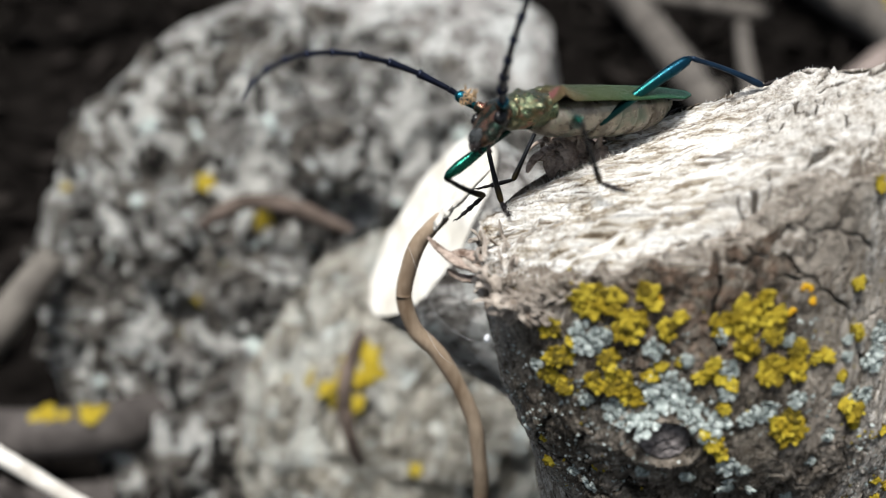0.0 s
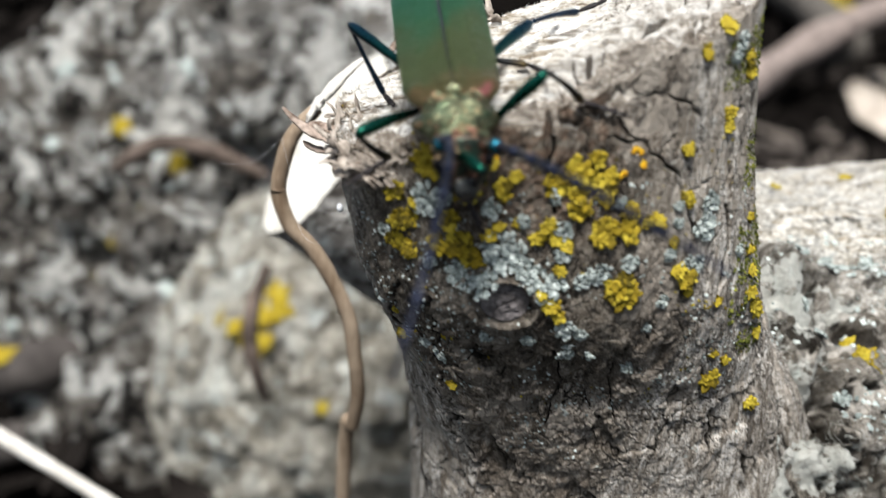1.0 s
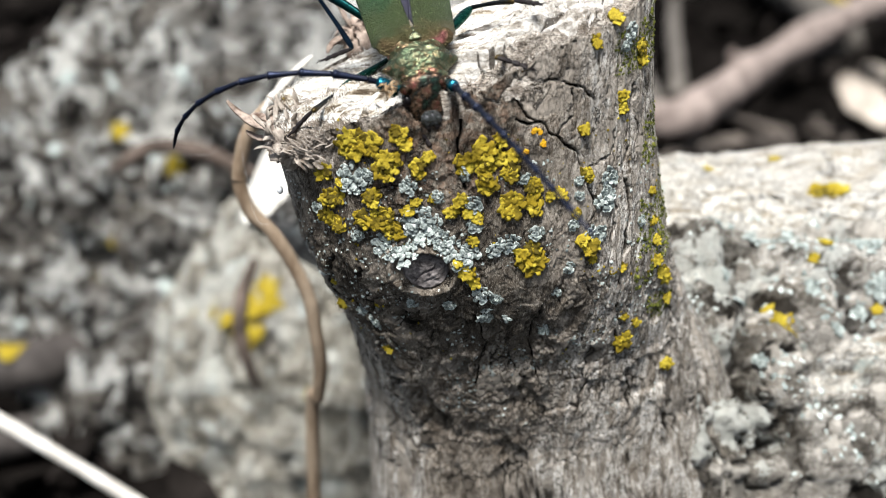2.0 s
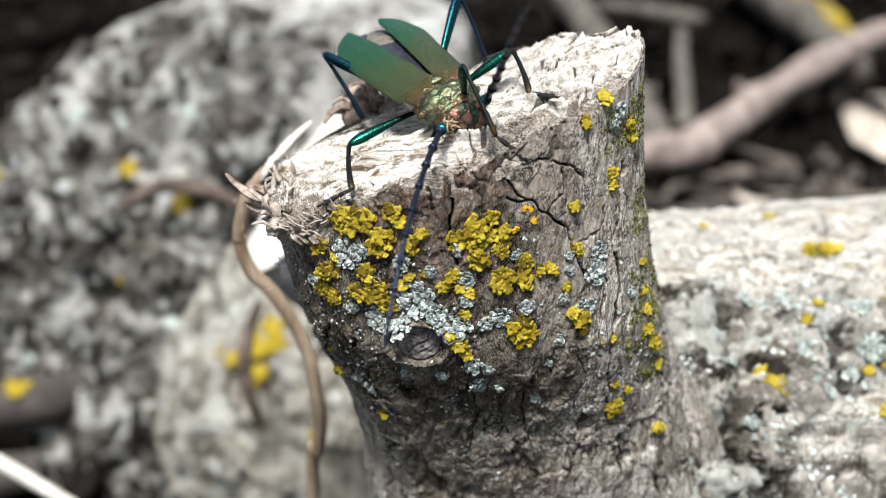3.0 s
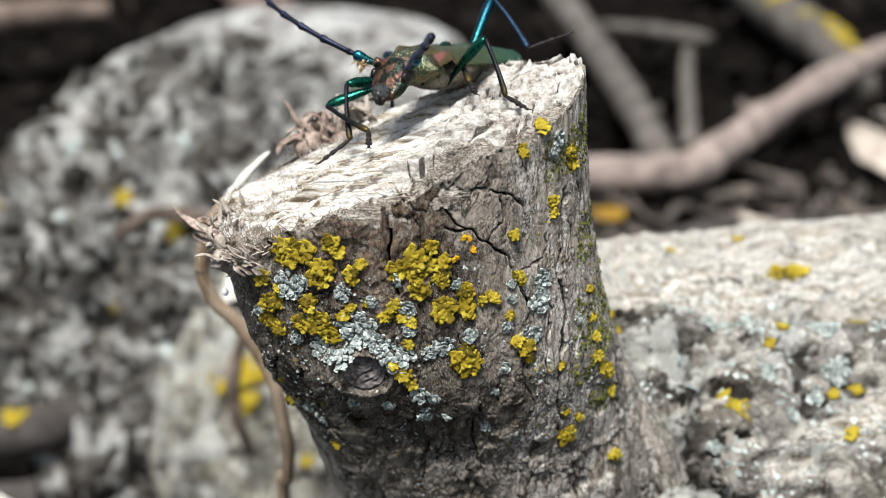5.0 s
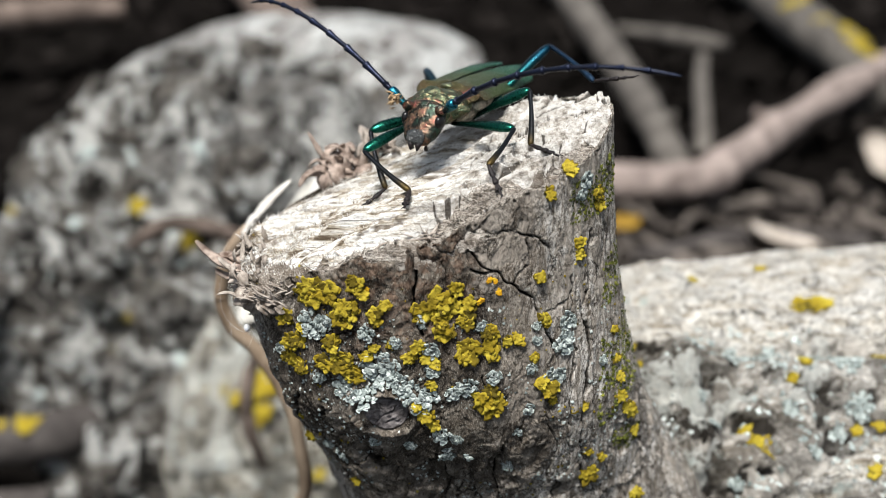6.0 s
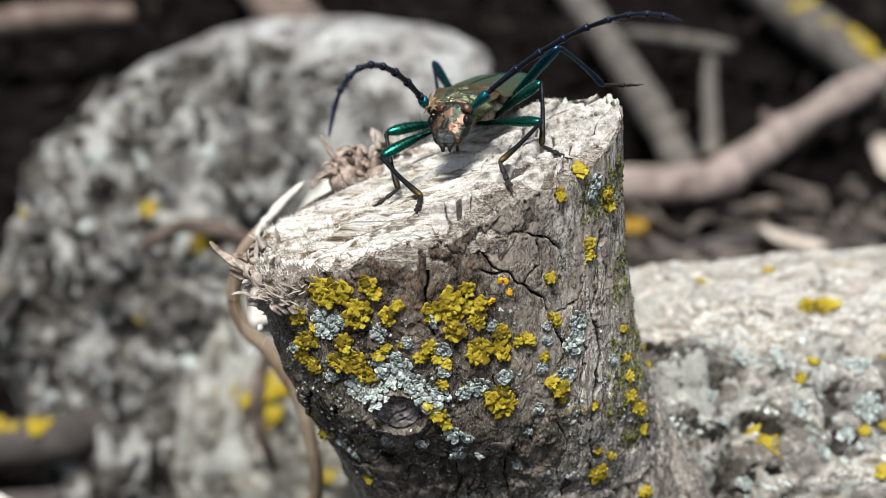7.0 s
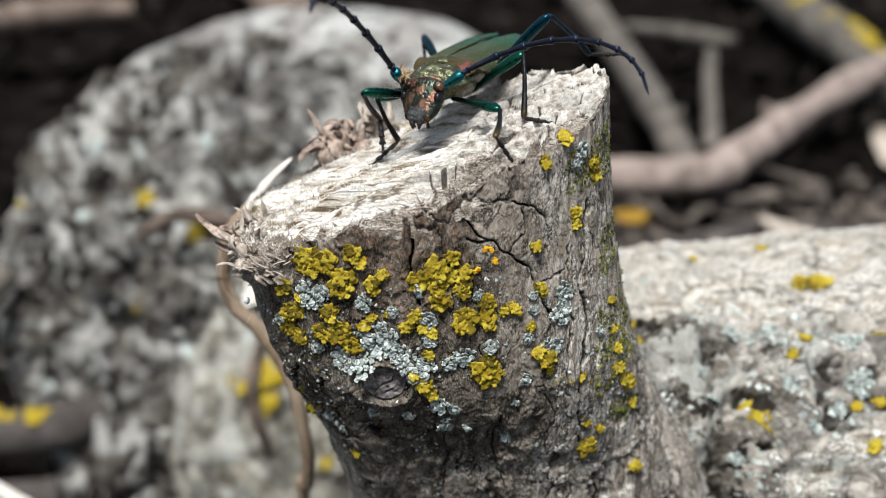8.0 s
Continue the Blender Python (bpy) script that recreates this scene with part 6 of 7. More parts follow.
def build_feelers(beetle):
    feelers = {}
    for side in ("left", "right"):
        joints = []
        for k, length in enumerate(SEGMENTS):
            thick = (0.62, 0.55, 0.58, 0.56, 0.53, 0.5, 0.47, 0.44, 0.41, 0.37, 0.31)[k]
            if k == 0:
                mesh = spun_mesh("feeler_joint", length, [(0, 0.42), (0.3, 0.6), (0.75, 0.95), (0.95, 0.85), (1, 0.5)], SCAPE, 16)
            else:
                mesh = spun_mesh("feeler_joint", length * 1.03, [(0, thick * 0.75), (0.6, thick * 0.85), (0.86, thick * 1.05), (0.95, thick * 1.4), (1, thick * 0.9)] if k < 10 else [(0, thick), (0.7, thick * 0.8), (1, 0.1)], FEELER, 14)
            joints.append(part("feeler_joint", mesh, beetle, "teal feeler base" if k == 0 else ""))
        feelers[side] = joints
    rng = np.random.RandomState(5)
    verts, faces = [], []
    for _ in range(60):
        c = np.array([0.0, 2.3, 0.7]) + rng.normal(0, 0.55, 3)
        d = rng.normal(0, 1, 3)
        d /= np.linalg.norm(d)
        e = np.cross(d, rng.normal(0, 1, 3))
        e /= np.linalg.norm(e)
        f = np.cross(d, e)
        s = len(verts)
        for q in (c - d * 0.7, c + e * 0.18, c + f * 0.18, c - e * 0.18, c - f * 0.18, c + d * 0.8):
            verts.append(q * MM)
        faces += [(s + a, s + b, s + g) for a, b, g in ((0, 2, 1), (0, 3, 2), (0, 4, 3), (0, 1, 4), (5, 1, 2), (5, 2, 3), (5, 3, 4), (5, 4, 1))]
    part("plant_fluff", mesh_from("plant_fluff", verts, faces, FLUFF, False), feelers["right"][0], "tuft of brown plant fluff")
    return feelers


beetle = build_beetle()
beetle_legs = build_legs(beetle)
beetle_feelers = build_feelers(beetle)

BODY_ROWS = [  # seconds; place in mm; turn in degrees
    (0, 18.1, 143.1, 248.5, 7.0, 20.1, 122.3),
    (0.2, 19.9, 142.5, 246.7, 16.9, 26.4, 134.7),
    (0.5, 16.1, 136.5, 243.7, 14.1, 17.2, 163.6),
    (0.8, 20.4, 120.6, 243.8, 3.0, 16.3, -172.9),
    (1, 21.6, 109.3, 244.9, -25.3, 7.0, -176.7),
    (1.2, 21.5, 116.4, 243.8, -18.6, 16.0, -182.0),
    (2.3, 29.8, 122.0, 248.5, -27.8, 7.0, -171.1),
    (2.5, 31.1, 122.6, 248.6, -15.1, 11.3, 179.6),
    (3, 31.7, 129.4, 249.3, -9.0, 17.0, -154.0),
    (3.5, 36.8, 121.5, 252.1, -11.9, 5.5, -149.8),
    (4, 35.1, 128.6, 251.0, -9.8, -5.9, -168.0),
    (4.2, 35.0, 132.1, 250.8, -4.0, 4.5, -167.6),
    (5.3, 43.6, 145.7, 254.6, 12.0, 2.4, 137.9),
    (5.5, 41.4, 142.0, 255.1, 1.7, 5.1, 163.9),
    (6, 41.7, 144.0, 254.2, 2.9, -1.2, 154.7),
    (6.5, 40.6, 145.1, 253.3, 6.0, -0.8, 152.0),
    (7, 42.7, 142.2, 254.4, 6.1, 6.6, 162.7),
    (7.5, 41.8, 138.5, 254.1, 2.1, 4.3, 158.2),
    (8, 41.8, 141.3, 254.9, -0.1, 3.3, 156.1),
]
# each leg: seconds; ankle, claw and knee in mm
FRONT_LEFT_ROWS = [
    (0, (9.2, 140.4, 232.9), (10.0, 135.0, 233.3), (7.2, 144.8, 240.8)),
    (0.2, (11.6, 126.4, 233.9), (11.5, 120.0, 233.9), (6.0, 132.8, 240.1)),
    (0.5, (21.5, 116.5, 238.0), (20.5, 110.3, 237.5), (26.0, 120.3, 244.4)),
    (0.8, (34.1, 115.6, 243.1), (38.3, 108.8, 241.9), (30.3, 105.7, 250.3)),
    (1, (38.7, 108.8, 242.8), (41.0, 108.8, 242.1), (32.4, 101.3, 248.0)),
    (1.2, (36.9, 108.8, 240.3), (41.5, 108.8, 239.4), (34.3, 118.2, 241.3)),
    (2.3, (42.0, 110.1, 241.3), (46.3, 110.6, 239.6), (45.7, 121.4, 243.0)),
    (2.5, (41.5, 109.8, 240.1), (46.6, 110.7, 236.9), (45.5, 121.0, 241.2)),
    (3, (42.0, 111.0, 244.0), (46.0, 110.5, 241.0), (38.1, 115.3, 254.5)),
    (3.5, (50.6, 112.7, 247.6), (50.4, 112.4, 244.9), (52.9, 124.5, 247.8)),
    (4, (43.5, 112.5, 247.5), (43.0, 109.0, 244.5), (46.8, 120.0, 252.5)),
    (4.2, (47.0, 117.0, 249.0), (49.0, 113.0, 247.0), (51.4, 128.1, 249.3)),
    (5.3, (49.4, 139.7, 250.2), (50.4, 130.6, 249.8), (45.2, 149.3, 256.1)),
    (5.5, (46.4, 118.6, 248.9), (48.8, 111.5, 244.7), (52.4, 127.3, 254.5)),
    (6, (46.4, 117.8, 249.0), (49.0, 111.8, 244.5), (50.4, 128.2, 253.5)),
    (6.5, (46.0, 117.6, 248.8), (48.9, 111.9, 245.0), (48.4, 128.7, 252.7)),
    (7, (46.5, 118.5, 248.9), (49.0, 112.0, 244.5), (52.8, 126.5, 255.2)),
    (7.5, (47.4, 122.6, 249.3), (47.6, 113.4, 248.6), (53.9, 132.0, 253.2)),
    (8, (48.0, 111.6, 249.4), (51.6, 113.0, 243.2), (47.9, 122.8, 253.5)),
]
FRONT_RIGHT_ROWS = [
    (0, (6.7, 143.6, 234.2), (4.2, 141.6, 232.7), (1.4, 132.3, 248.1)),
    (0.2, (6.8, 141.6, 233.1), (4.3, 138.6, 231.1), (11.5, 149.3, 241.0)),
    (0.5, (16.7, 108.8, 234.5), (19.7, 108.8, 230.1), (11.7, 122.9, 231.9)),
    (0.8, (18.4, 108.8, 233.9), (20.7, 108.8, 233.1), (13.9, 120.3, 232.7)),
    (1, (23.5, 101.5, 232.6), (25.5, 101.4, 228.6), (22.4, 95.2, 242.8)),
    (1.2, (24.6, 108.8, 228.9), (27.4, 108.8, 228.3), (19.6, 98.0, 235.4)),
    (2.3, (31.2, 109.5, 236.0), (33.2, 109.4, 231.8), (25.1, 118.2, 230.5)),
    (2.5, (31.7, 109.2, 236.1), (32.3, 109.0, 230.4), (25.6, 118.6, 231.9)),
    (3, (31.8, 109.1, 235.8), (32.5, 109.4, 230.9), (28.7, 120.5, 233.5)),
    (3.5, (33.0, 109.0, 238.0), (34.0, 108.8, 234.0), (37.7, 102.1, 246.7)),
    (4, (34.2, 109.3, 241.1), (34.7, 109.1, 236.1), (26.2, 111.5, 249.8)),
    (4.2, (34.5, 109.3, 240.4), (35.4, 109.3, 234.6), (25.8, 115.4, 245.8)),
    (5.3, (31.8, 131.5, 242.9), (32.2, 120.6, 242.3), (25.5, 140.7, 247.2)),
    (5.5, (30.0, 138.0, 248.0), (29.0, 134.0, 245.0), (27.3, 127.5, 253.2)),
    (6, (34.2, 122.5, 243.9), (33.0, 110.7, 242.6), (26.8, 130.3, 249.0)),
    (6.5, (34.1, 122.4, 244.0), (32.9, 110.0, 242.6), (26.4, 130.9, 247.5)),
    (7, (34.3, 121.5, 244.0), (33.1, 110.8, 242.6), (27.4, 130.2, 248.6)),
    (7.5, (33.8, 120.4, 243.8), (33.8, 114.4, 242.9), (26.3, 125.5, 251.6)),
    (8, (29.0, 137.0, 248.0), (29.5, 134.0, 245.0), (27.3, 127.8, 255.5)),
]
MID_LEFT_ROWS = [
    (0, (22.5, 130.0, 238.4), (24.5, 125.6, 239.2), (20.2, 126.8, 249.3)),
    (0.2, (34.0, 137.5, 243.1), (38.2, 129.3, 244.8), (30.8, 144.5, 251.3)),
    (0.5, (34.4, 118.9, 243.2), (38.2, 108.8, 244.7), (30.6, 133.4, 247.7)),
    (0.8, (33.1, 120.1, 242.7), (32.2, 117.7, 242.3), (30.1, 116.1, 252.3)),
    (1, (32.5, 119.0, 242.5), (35.4, 109.5, 243.7), (29.2, 123.3, 245.3)),
    (1.2, (31.2, 129.8, 241.9), (33.1, 121.4, 242.7), (29.3, 127.8, 244.6)),
    (2.3, (48.1, 122.3, 249.6), (54.0, 114.1, 250.8), (42.3, 131.4, 247.9)),
    (2.5, (48.3, 122.6, 249.8), (54.2, 114.5, 250.9), (41.3, 115.3, 254.0)),
    (3, (47.8, 123.0, 249.6), (53.9, 114.6, 251.1), (45.6, 132.7, 254.3)),
    (3.5, (55.2, 126.5, 252.6), (59.3, 118.4, 253.4), (48.5, 119.3, 257.5)),
    (4, (54.2, 126.2, 252.1), (58.1, 120.3, 252.9), (47.7, 135.1, 252.0)),
    (4.2, (55.1, 124.0, 252.5), (59.7, 118.1, 252.1), (49.2, 133.1, 254.2)),
    (5.3, (54.0, 129.1, 252.1), (59.4, 118.2, 251.3), (51.3, 135.7, 260.4)),
    (5.5, (53.6, 129.9, 252.0), (55.7, 125.3, 252.2), (54.5, 138.0, 259.3)),
    (6, (53.4, 128.0, 251.9), (60.2, 118.6, 252.1), (53.5, 137.2, 257.8)),
    (6.5, (53.0, 127.7, 251.6), (60.2, 118.8, 251.5), (51.7, 137.2, 257.1)),
    (7, (53.6, 128.1, 251.8), (60.0, 118.5, 251.4), (53.5, 135.2, 260.2)),
    (7.5, (53.3, 127.2, 251.8), (60.3, 119.0, 252.0), (52.6, 133.9, 260.5)),
    (8, (52.9, 128.0, 251.6), (59.4, 118.2, 253.3), (52.7, 134.8, 260.2)),
]
MID_RIGHT_ROWS = [
    (0, (11.3, 147.5, 235.2), (7.3, 149.6, 233.2), (15.3, 156.5, 240.2)),
    (0.2, (13.9, 149.5, 235.1), (9.9, 151.6, 233.1), (17.9, 155.8, 243.2)),
    (0.5, (8.8, 120.5, 232.8), (5.4, 116.6, 231.3), (5.9, 125.5, 240.0)),
    (0.8, (13.5, 108.8, 232.7), (15.3, 108.8, 230.4), (9.2, 110.5, 240.3)),
    (1, (14.0, 108.8, 234.5), (11.7, 108.8, 232.9), (10.4, 101.1, 241.4)),
    (1.2, (12.4, 115.7, 234.2), (9.9, 109.3, 233.2), (9.8, 108.6, 241.8)),
    (2.3, (13.4, 114.9, 234.8), (8.5, 119.6, 228.5), (17.8, 124.8, 236.7)),
    (2.5, (13.4, 115.0, 234.6), (8.7, 119.6, 228.3), (18.7, 124.2, 237.3)),
    (3, (20.1, 113.1, 238.1), (14.0, 115.0, 234.1), (19.0, 123.6, 241.3)),
    (3.5, (20.5, 111.6, 238.4), (14.8, 114.5, 234.1), (27.5, 109.6, 246.7)),
    (4, (19.9, 113.1, 238.1), (12.4, 116.2, 233.1), (26.0, 116.4, 246.6)),
    (4.2, (27.1, 117.9, 241.0), (22.2, 113.1, 238.1), (21.7, 124.1, 248.3)),
    (5.3, (29.4, 133.2, 241.9), (24.3, 130.0, 239.0), (29.2, 140.8, 249.9)),
    (5.5, (30.4, 129.7, 242.4), (24.5, 128.5, 239.1), (27.2, 136.1, 250.8)),
    (6, (29.8, 132.0, 242.2), (24.5, 128.2, 239.1), (26.9, 139.2, 250.0)),
    (6.5, (29.2, 131.7, 241.8), (24.4, 126.9, 239.1), (26.6, 138.8, 249.9)),
    (7, (30.1, 130.0, 242.3), (24.8, 127.1, 239.2), (27.9, 137.5, 250.1)),
    (7.5, (29.2, 131.5, 241.9), (24.6, 127.8, 239.1), (26.2, 138.6, 249.8)),
    (8, (32.0, 138.9, 243.0), (27.3, 133.5, 240.2), (28.8, 133.9, 252.3)),
]
HIND_LEFT_ROWS = [
    (0, (49.4, 149.5, 249.4), (57.8, 148.7, 252.8), (35.5, 148.1, 257.4)),
    (0.2, (50.3, 150.2, 249.8), (59.4, 151.8, 253.5), (37.2, 148.5, 255.5)),
    (0.5, (43.5, 139.7, 247.0), (52.5, 140.1, 250.7), (31.3, 140.6, 257.1)),
    (0.8, (43.0, 139.0, 246.8), (44.4, 135.2, 247.3), (30.8, 128.6, 257.5)),
    (1, (42.7, 140.1, 246.6), (46.0, 140.1, 248.0), (31.3, 130.0, 253.0)),
    (1.2, (39.4, 135.3, 245.7), (47.4, 134.2, 247.9), (28.3, 138.1, 239.5)),
    (2.3, (40.4, 143.2, 246.6), (49.7, 141.9, 249.5), (35.0, 141.5, 258.3)),
    (2.5, (40.4, 143.9, 246.5), (49.6, 142.7, 249.4), (34.2, 141.4, 257.6)),
    (3, (42.0, 148.0, 247.3), (46.0, 150.0, 248.0), (37.8, 147.5, 259.6)),
    (3.5, (43.0, 149.0, 247.6), (47.0, 151.0, 248.5), (40.5, 142.4, 258.5)),
    (4, (46.0, 147.0, 249.0), (51.0, 149.0, 250.0), (46.4, 141.7, 260.9)),
    (4.2, (47.8, 142.9, 249.5), (52.0, 145.5, 250.5), (43.0, 148.8, 260.1)),
    (5.3, (62.0, 147.0, 255.5), (68.0, 146.0, 257.8), (56.5, 157.0, 261.7)),
    (5.5, (65.0, 145.0, 256.7), (72.0, 139.0, 259.0), (56.6, 140.1, 265.4)),
    (6, (65.1, 144.8, 256.7), (72.6, 139.9, 258.9), (58.0, 155.1, 260.3)),
    (6.5, (65.0, 144.2, 256.6), (72.3, 136.9, 258.8), (57.4, 154.1, 260.2)),
    (7, (65.0, 143.9, 256.7), (72.6, 136.0, 258.9), (56.6, 138.3, 264.9)),
    (7.5, (64.7, 145.1, 256.6), (72.7, 136.4, 259.0), (57.3, 138.3, 264.9)),
    (8, (65.0, 144.8, 256.7), (72.6, 136.0, 258.9), (57.3, 138.5, 265.0)),
]
HIND_RIGHT_ROWS = [
    (0, (30.4, 150.3, 243.1), (34.4, 152.2, 244.1), (28.3, 163.1, 243.4)),
    (0.2, (30.0, 152.3, 242.1), (34.0, 153.2, 243.1), (26.0, 162.8, 248.6)),
    (0.5, (17.7, 149.3, 237.3), (21.7, 152.3, 238.3), (8.5, 128.0, 250.1)),
    (0.8, (13.3, 131.8, 234.6), (14.4, 127.2, 235.1), (8.2, 138.4, 243.9)),
    (1, (12.9, 131.2, 234.4), (13.7, 127.0, 234.8), (7.9, 129.4, 245.5)),
    (1.2, (13.1, 116.0, 234.5), (9.9, 109.3, 233.2), (9.7, 109.3, 250.7)),
    (2.3, (20.9, 136.5, 238.5), (18.2, 140.4, 236.8), (14.5, 139.6, 249.4)),
    (2.5, (21.5, 134.5, 238.8), (17.9, 137.1, 236.4), (15.0, 138.3, 249.4)),
    (3, (20.6, 139.1, 238.3), (17.6, 140.8, 236.2), (13.7, 142.8, 248.8)),
    (3.5, (22.0, 133.3, 239.0), (18.7, 135.9, 236.7), (17.9, 134.4, 251.3)),
    (4, (21.4, 134.7, 238.8), (18.2, 135.7, 236.6), (17.4, 143.5, 247.5)),
    (4.2, (21.7, 131.7, 238.8), (19.3, 132.9, 237.0), (14.0, 139.2, 246.1)),
    (5.3, (37.0, 155.5, 245.2), (34.0, 160.0, 243.5), (39.2, 167.3, 250.2)),
    (5.5, (37.0, 155.5, 245.2), (34.0, 160.0, 243.5), (32.7, 162.4, 255.4)),
    (6, (37.0, 155.5, 245.2), (34.0, 160.0, 243.5), (35.7, 165.7, 253.2)),
    (6.5, (37.0, 155.5, 245.2), (34.0, 160.0, 243.5), (34.5, 166.8, 251.2)),
    (7, (37.0, 155.5, 245.2), (34.0, 160.0, 243.5), (35.3, 162.2, 256.2)),
    (7.5, (37.0, 155.5, 245.2), (34.0, 160.0, 243.5), (35.0, 158.4, 257.7)),
    (8, (37.0, 155.5, 245.2), (34.0, 160.0, 243.5), (35.6, 162.6, 256.0)),
]
# each feeler: seconds; yaw, pitch, side of the bend, bend at each joint, its growth
LEFT_FEELER_ROWS = [
    (0, 0.95, 0.13, 0.59, 0.100, -0.015),
    (0.2, 0.64, -0.33, 0.50, 0.147, 0.050),
    (0.5, 0.65, 0.55, 2.90, 0.121, 0.078),
    (0.8, 0.46, 0.20, 2.95, 0.142, -0.006),
    (1, 0.20, 0.73, 2.48, 0.084, -0.019),
    (2.3, 0.10, 0.53, 2.76, 0.075, 0.010),
    (2.5, 1.22, 0.79, 0.86, 0.155, -0.011),
    (3, -0.18, 0.75, 3.22, 0.000, 0.054),
    (3.5, -0.20, 0.27, 3.98, 0.023, 0.065),
    (4, -0.32, 0.40, 2.62, 0.175, -0.037),
    (4.2, 0.01, 0.03, 3.13, 0.141, -0.004),
    (5.3, 1.06, 0.60, 3.99, 0.125, -0.002),
    (5.5, 1.40, -0.04, 4.37, 0.116, -0.012),
    (6, 0.98, 0.60, 2.15, 0.113, 0.007),
    (6.5, 1.39, 1.32, 3.66, 0.206, -0.004),
    (7, 1.77, 0.68, 4.27, 0.142, 0.001),
    (7.5, 1.08, 0.59, 2.37, 0.111, 0.008),
    (8, 2.09, 0.50, 4.34, 0.200, 0.005),
]
RIGHT_FEELER_ROWS = [
    (0, 0.45, 0.66, 4.00, 0.189, 0.002),
    (0.2, 0.81, 0.22, 2.64, 0.198, 0.023),
    (0.5, 1.75, 0.26, 3.03, 0.195, 0.079),
    (0.8, 0.10, 0.35, 2.97, 0.115, -0.010),
    (1, -0.33, 1.03, 2.45, 0.190, -0.101),
    (2.3, 2.09, 0.36, 3.21, 0.182, 0.030),
    (2.5, 1.85, 0.64, 3.15, 0.194, 0.085),
    (3, 0.66, 0.31, 2.96, 0.108, -0.005),
    (3.5, 0.17, 0.63, 1.65, 0.155, 0.005),
    (4, 1.49, 0.47, 2.28, 0.177, -0.021),
    (4.2, 0.88, 0.06, 3.50, 0.089, 0.031),
    (5.3, 1.28, 0.41, 1.02, 0.168, -0.016),
    (5.5, 0.70, 0.47, 2.16, 0.121, 0.004),
    (6, 1.73, 0.59, 2.68, 0.101, 0.045),
    (6.5, 1.25, 0.74, 4.27, 0.170, 0.112),
    (7, 0.06, 0.68, 3.26, 0.163, 0.079),
    (7.5, 0.21, 0.16, 1.74, 0.127, 0.001),
    (8, 0.11, 0.88, 3.76, 0.122, 0.049),
]


def blended(rows, t):
    """The row at t seconds, glided between its neighbours; and how far it has come between them."""
    k = max(i for i, row in enumerate(rows) if row[0] <= t + 1e-6)
    if k == len(rows) - 1:
        return rows[k], rows[k], 0.0
    w = (t - rows[k][0]) / (rows[k + 1][0] - rows[k][0])
    return rows[k], rows[k + 1], w


def body_at(t):
    a, b, w = blended(BODY_ROWS, t)
    s = w * w * (3 - 2 * w)
    m, n = (pose(*(MM * v for v in row[1:4]), *row[4:7]) for row in (a, b))
    return Matrix.LocRotScale(m.translation.lerp(n.translation, s), m.to_quaternion().slerp(n.to_quaternion(), s), None)


def aimed(origin, target, up):
    """A pose at origin whose +y points at target."""
    y = (target - origin).normalized()
    x = y.cross(up)
    x = x.normalized() if x.length > 1e-9 else Vector((1, 0, 0))
    z = x.cross(y)
    m = Matrix((x, y, z)).transposed().to_4x4()
    m.translation = origin
    return m


def leg_at(rows, place, side, t, body):
    """Poses of thigh, shin and foot in the body's space, joints kept together."""
    coxa, thigh, shin, foot = LEGS[place]
    hip = Vector((coxa[0] * (1 if side == "right" else -1), coxa[1], coxa[2])) * MM
    a, b, w = blended(rows, t)
    s = w * w * (3 - 2 * w)
    back = body.inverted()
    ankle, claw, knee = (Vector(a[k]).lerp(Vector(b[k]), s) * MM for k in (1, 2, 3))
    step = (Vector(a[1]) - Vector(b[1])).length
    lift = Vector((-0.38, 0, 0.92)) * (0.003 * math.sin(math.pi * w) * min(1.0, max(0.0, step - 2.0) / 6.0))
    sole = (claw - ankle).normalized() * foot * MM
    need = []  # feet stand on the wood, all along the sole
    for share in (0.0, 0.25, 0.5, 0.75, 1.0):
        p = ankle + sole * share
        hit, _ = on_top(stump_tree, p.x * 1000, p.y * 1000)
        if hit is not None and abs(hit.z - p.z) < 0.0045:
            need.append(hit.z + 0.0005 - p.z)
    if need and max(need) > -0.0012:
        ankle, claw = ankle + Vector((0, 0, max(need))), claw + Vector((0, 0, max(need)))
    ankle, claw, knee = (back @ (p + lift) for p in (ankle, claw, knee))
    L1, L2 = thigh * MM, shin * MM
    way = ankle - hip
    far = min(max(way.length, abs(L1 - L2) + 0.0006), 0.99 * (L1 + L2))
    shift = hip + way.normalized() * far - ankle
    ankle, claw = ankle + shift, claw + shift
    u = way.normalized()
    along = (L1 * L1 - L2 * L2 + far * far) / (2 * far)
    high = math.sqrt(max(L1 * L1 - along * along, 0))
    mid = hip + u * along
    out = knee - mid
    out = out - u * out.dot(u)
    if out.length < 1e-6:
        out = Vector((0, 0, 1)) - u * u.z
    bend = mid + out.normalized() * high
    up = out.normalized()
    return aimed(hip, bend, up), aimed(bend, ankle, up), aimed(ankle, claw, Vector((0, 0, 1)))


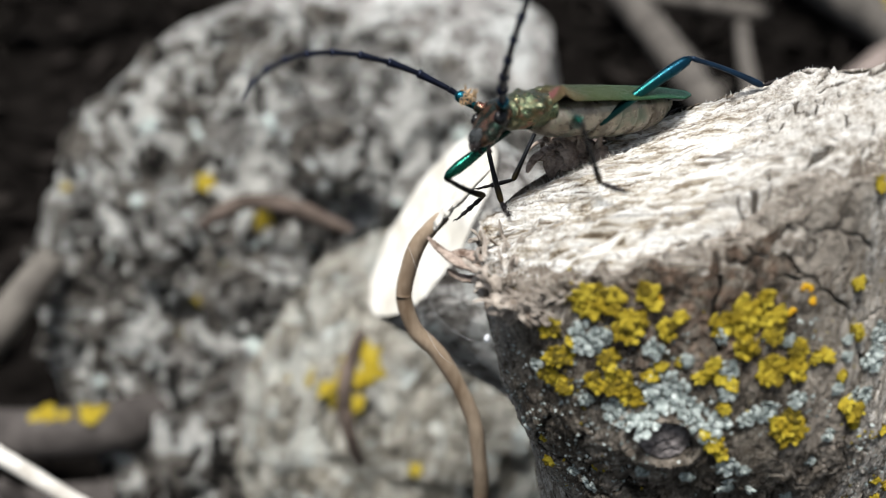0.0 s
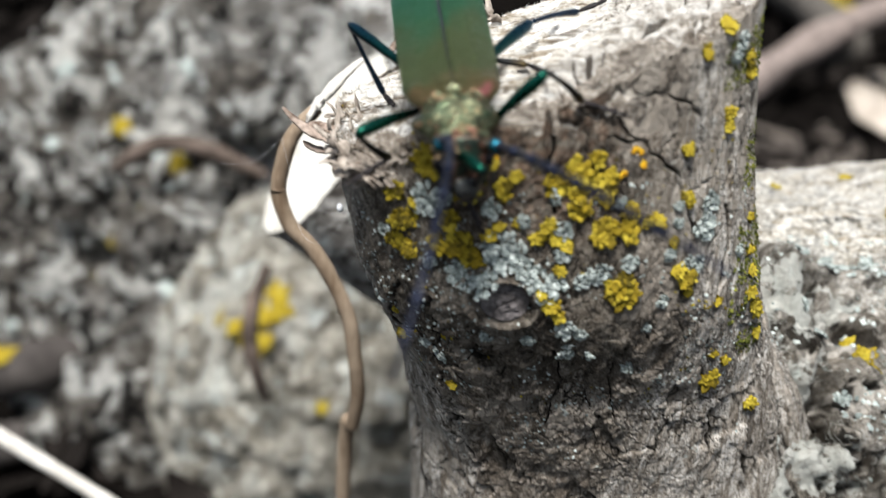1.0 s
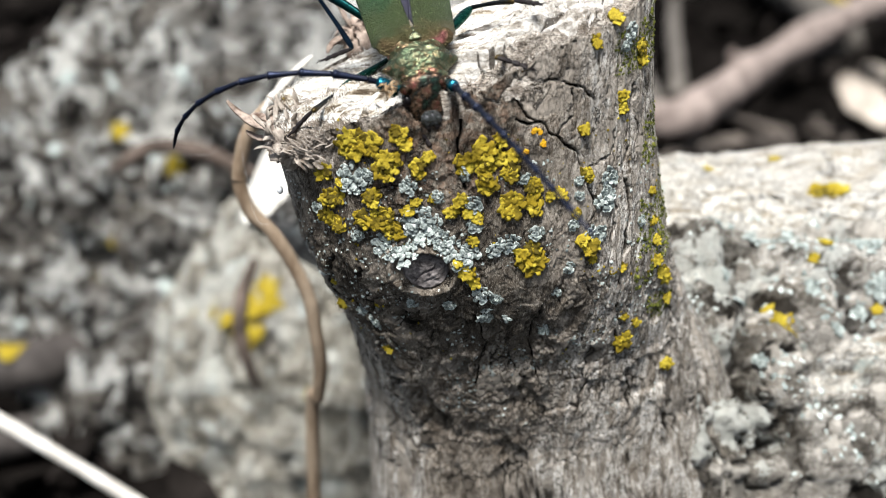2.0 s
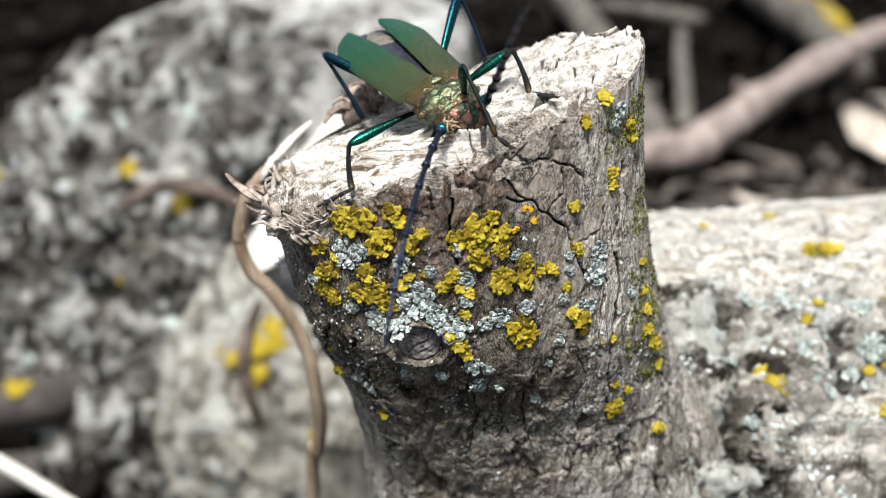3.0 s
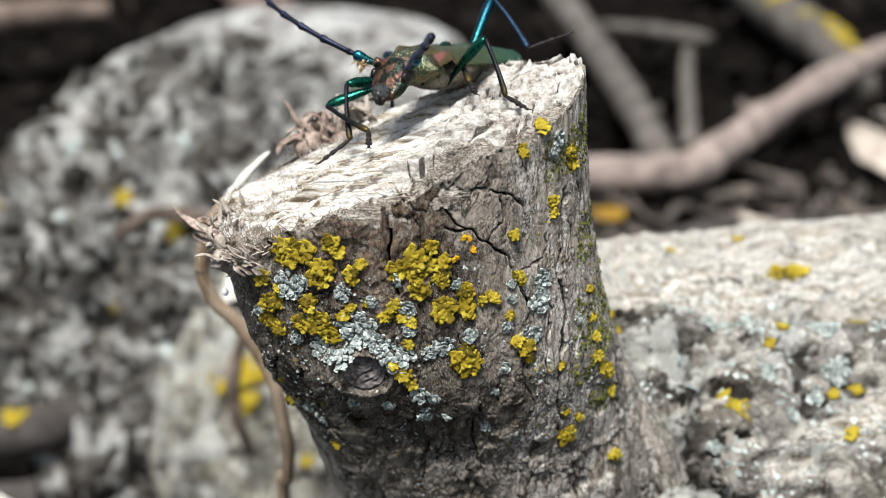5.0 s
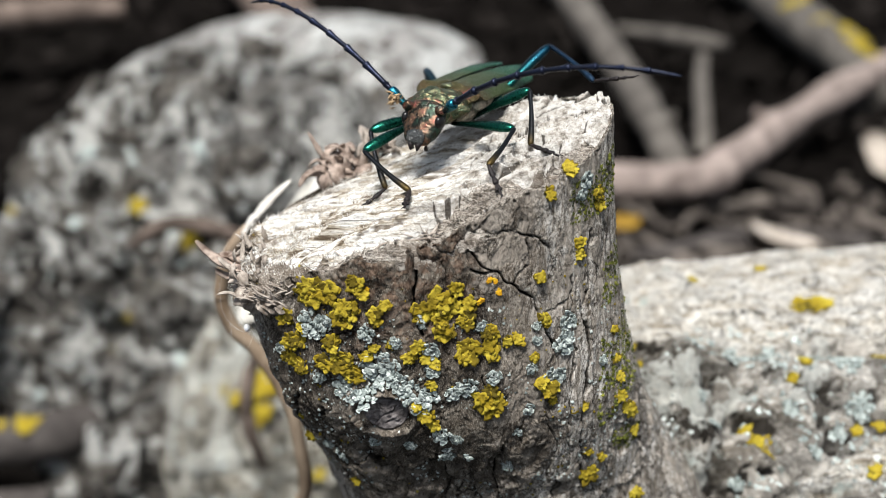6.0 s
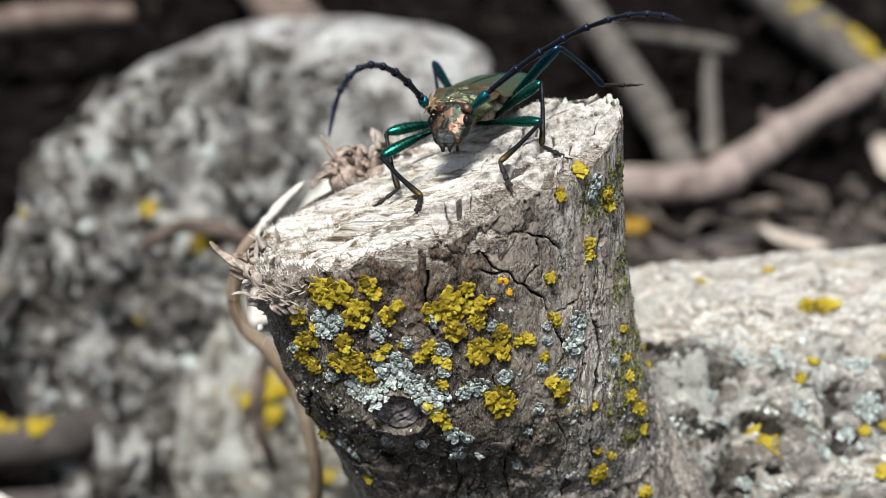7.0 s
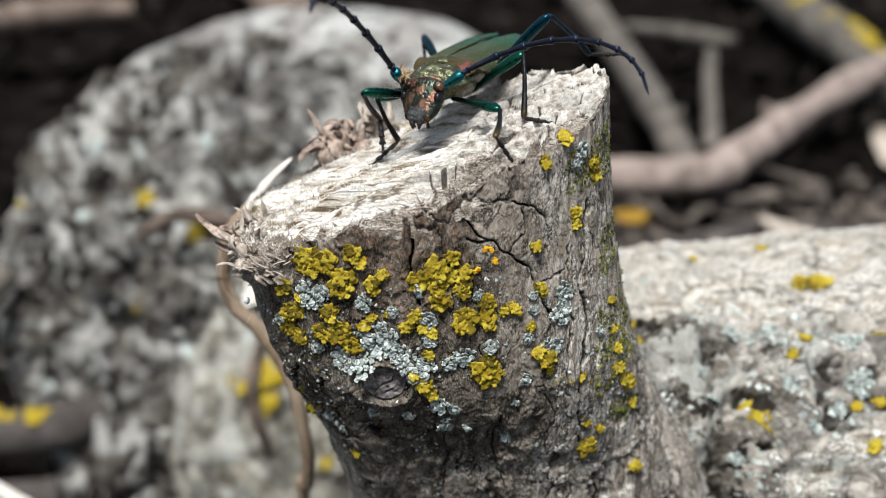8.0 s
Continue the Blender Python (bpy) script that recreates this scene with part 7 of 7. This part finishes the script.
def feeler_at(rows, side, t):
    """Poses of the joints of a feeler in the body's space."""
    a, b, w = blended(rows, t)
    s = w * w * (3 - 2 * w)
    yaw, pitch, roll, curl, more = (p + (q - p) * s for p, q in zip(a[1:], b[1:]))
    sgn = 1 if side == "right" else -1
    d = Vector((sgn * math.sin(yaw) * math.cos(pitch), math.cos(yaw) * math.cos(pitch), math.sin(pitch)))
    e = d.cross(Vector((0, 0, 1))).normalized()
    u = e.cross(d)
    n = math.cos(roll) * u + math.sin(roll) * sgn * e
    at, angle, poses = Vector((3.3 * sgn, 12.4, 0.8)) * MM, 0.0, []
    for k, length in enumerate(SEGMENTS):
        way = math.cos(angle) * d + math.sin(angle) * n
        poses.append(aimed(at, at + way, d.cross(n)))
        at = at + way * length * MM
        if k >= 1:
            angle += curl + more * (k - 5) / 5
    return poses


ELYTRA_ROWS = [(0, 0.4), (1.2, 0.6), (2.3, 5.2), (3.5, 5.2), (4.2, 4.8), (5.3, 3.2), (6, 2.4), (8, 2.4)]  # seconds; degrees apart


def motions():
    times = [round(0.1 * k, 1) for k in range(81)]
    bodies = [body_at(t) for t in times]
    walk(beetle, list(zip(times, bodies)))
    leg_rows = {("front", "left"): FRONT_LEFT_ROWS, ("front", "right"): FRONT_RIGHT_ROWS, ("mid", "left"): MID_LEFT_ROWS,
                ("mid", "right"): MID_RIGHT_ROWS, ("hind", "left"): HIND_LEFT_ROWS, ("hind", "right"): HIND_RIGHT_ROWS}
    for sgn, ob in beetle_elytra.items():
        walk(ob, [(t, pose(0, 4.0 * MM, 0, 0, 0, sgn * angle)) for t, angle in ELYTRA_ROWS])
    for (place, side), rows in leg_rows.items():
        poses = [leg_at(rows, place, side, t, m) for t, m in zip(times, bodies)]
        for k in range(3):
            walk(beetle_legs[place, side][k], [(t, p[k]) for t, p in zip(times, poses)])
    for side, rows in (("left", LEFT_FEELER_ROWS), ("right", RIGHT_FEELER_ROWS)):
        poses = [feeler_at(rows, side, t) for t in times]
        for k in range(len(SEGMENTS)):
            walk(beetle_feelers[side][k], [(t, p[k]) for t, p in zip(times, poses)])


motions()
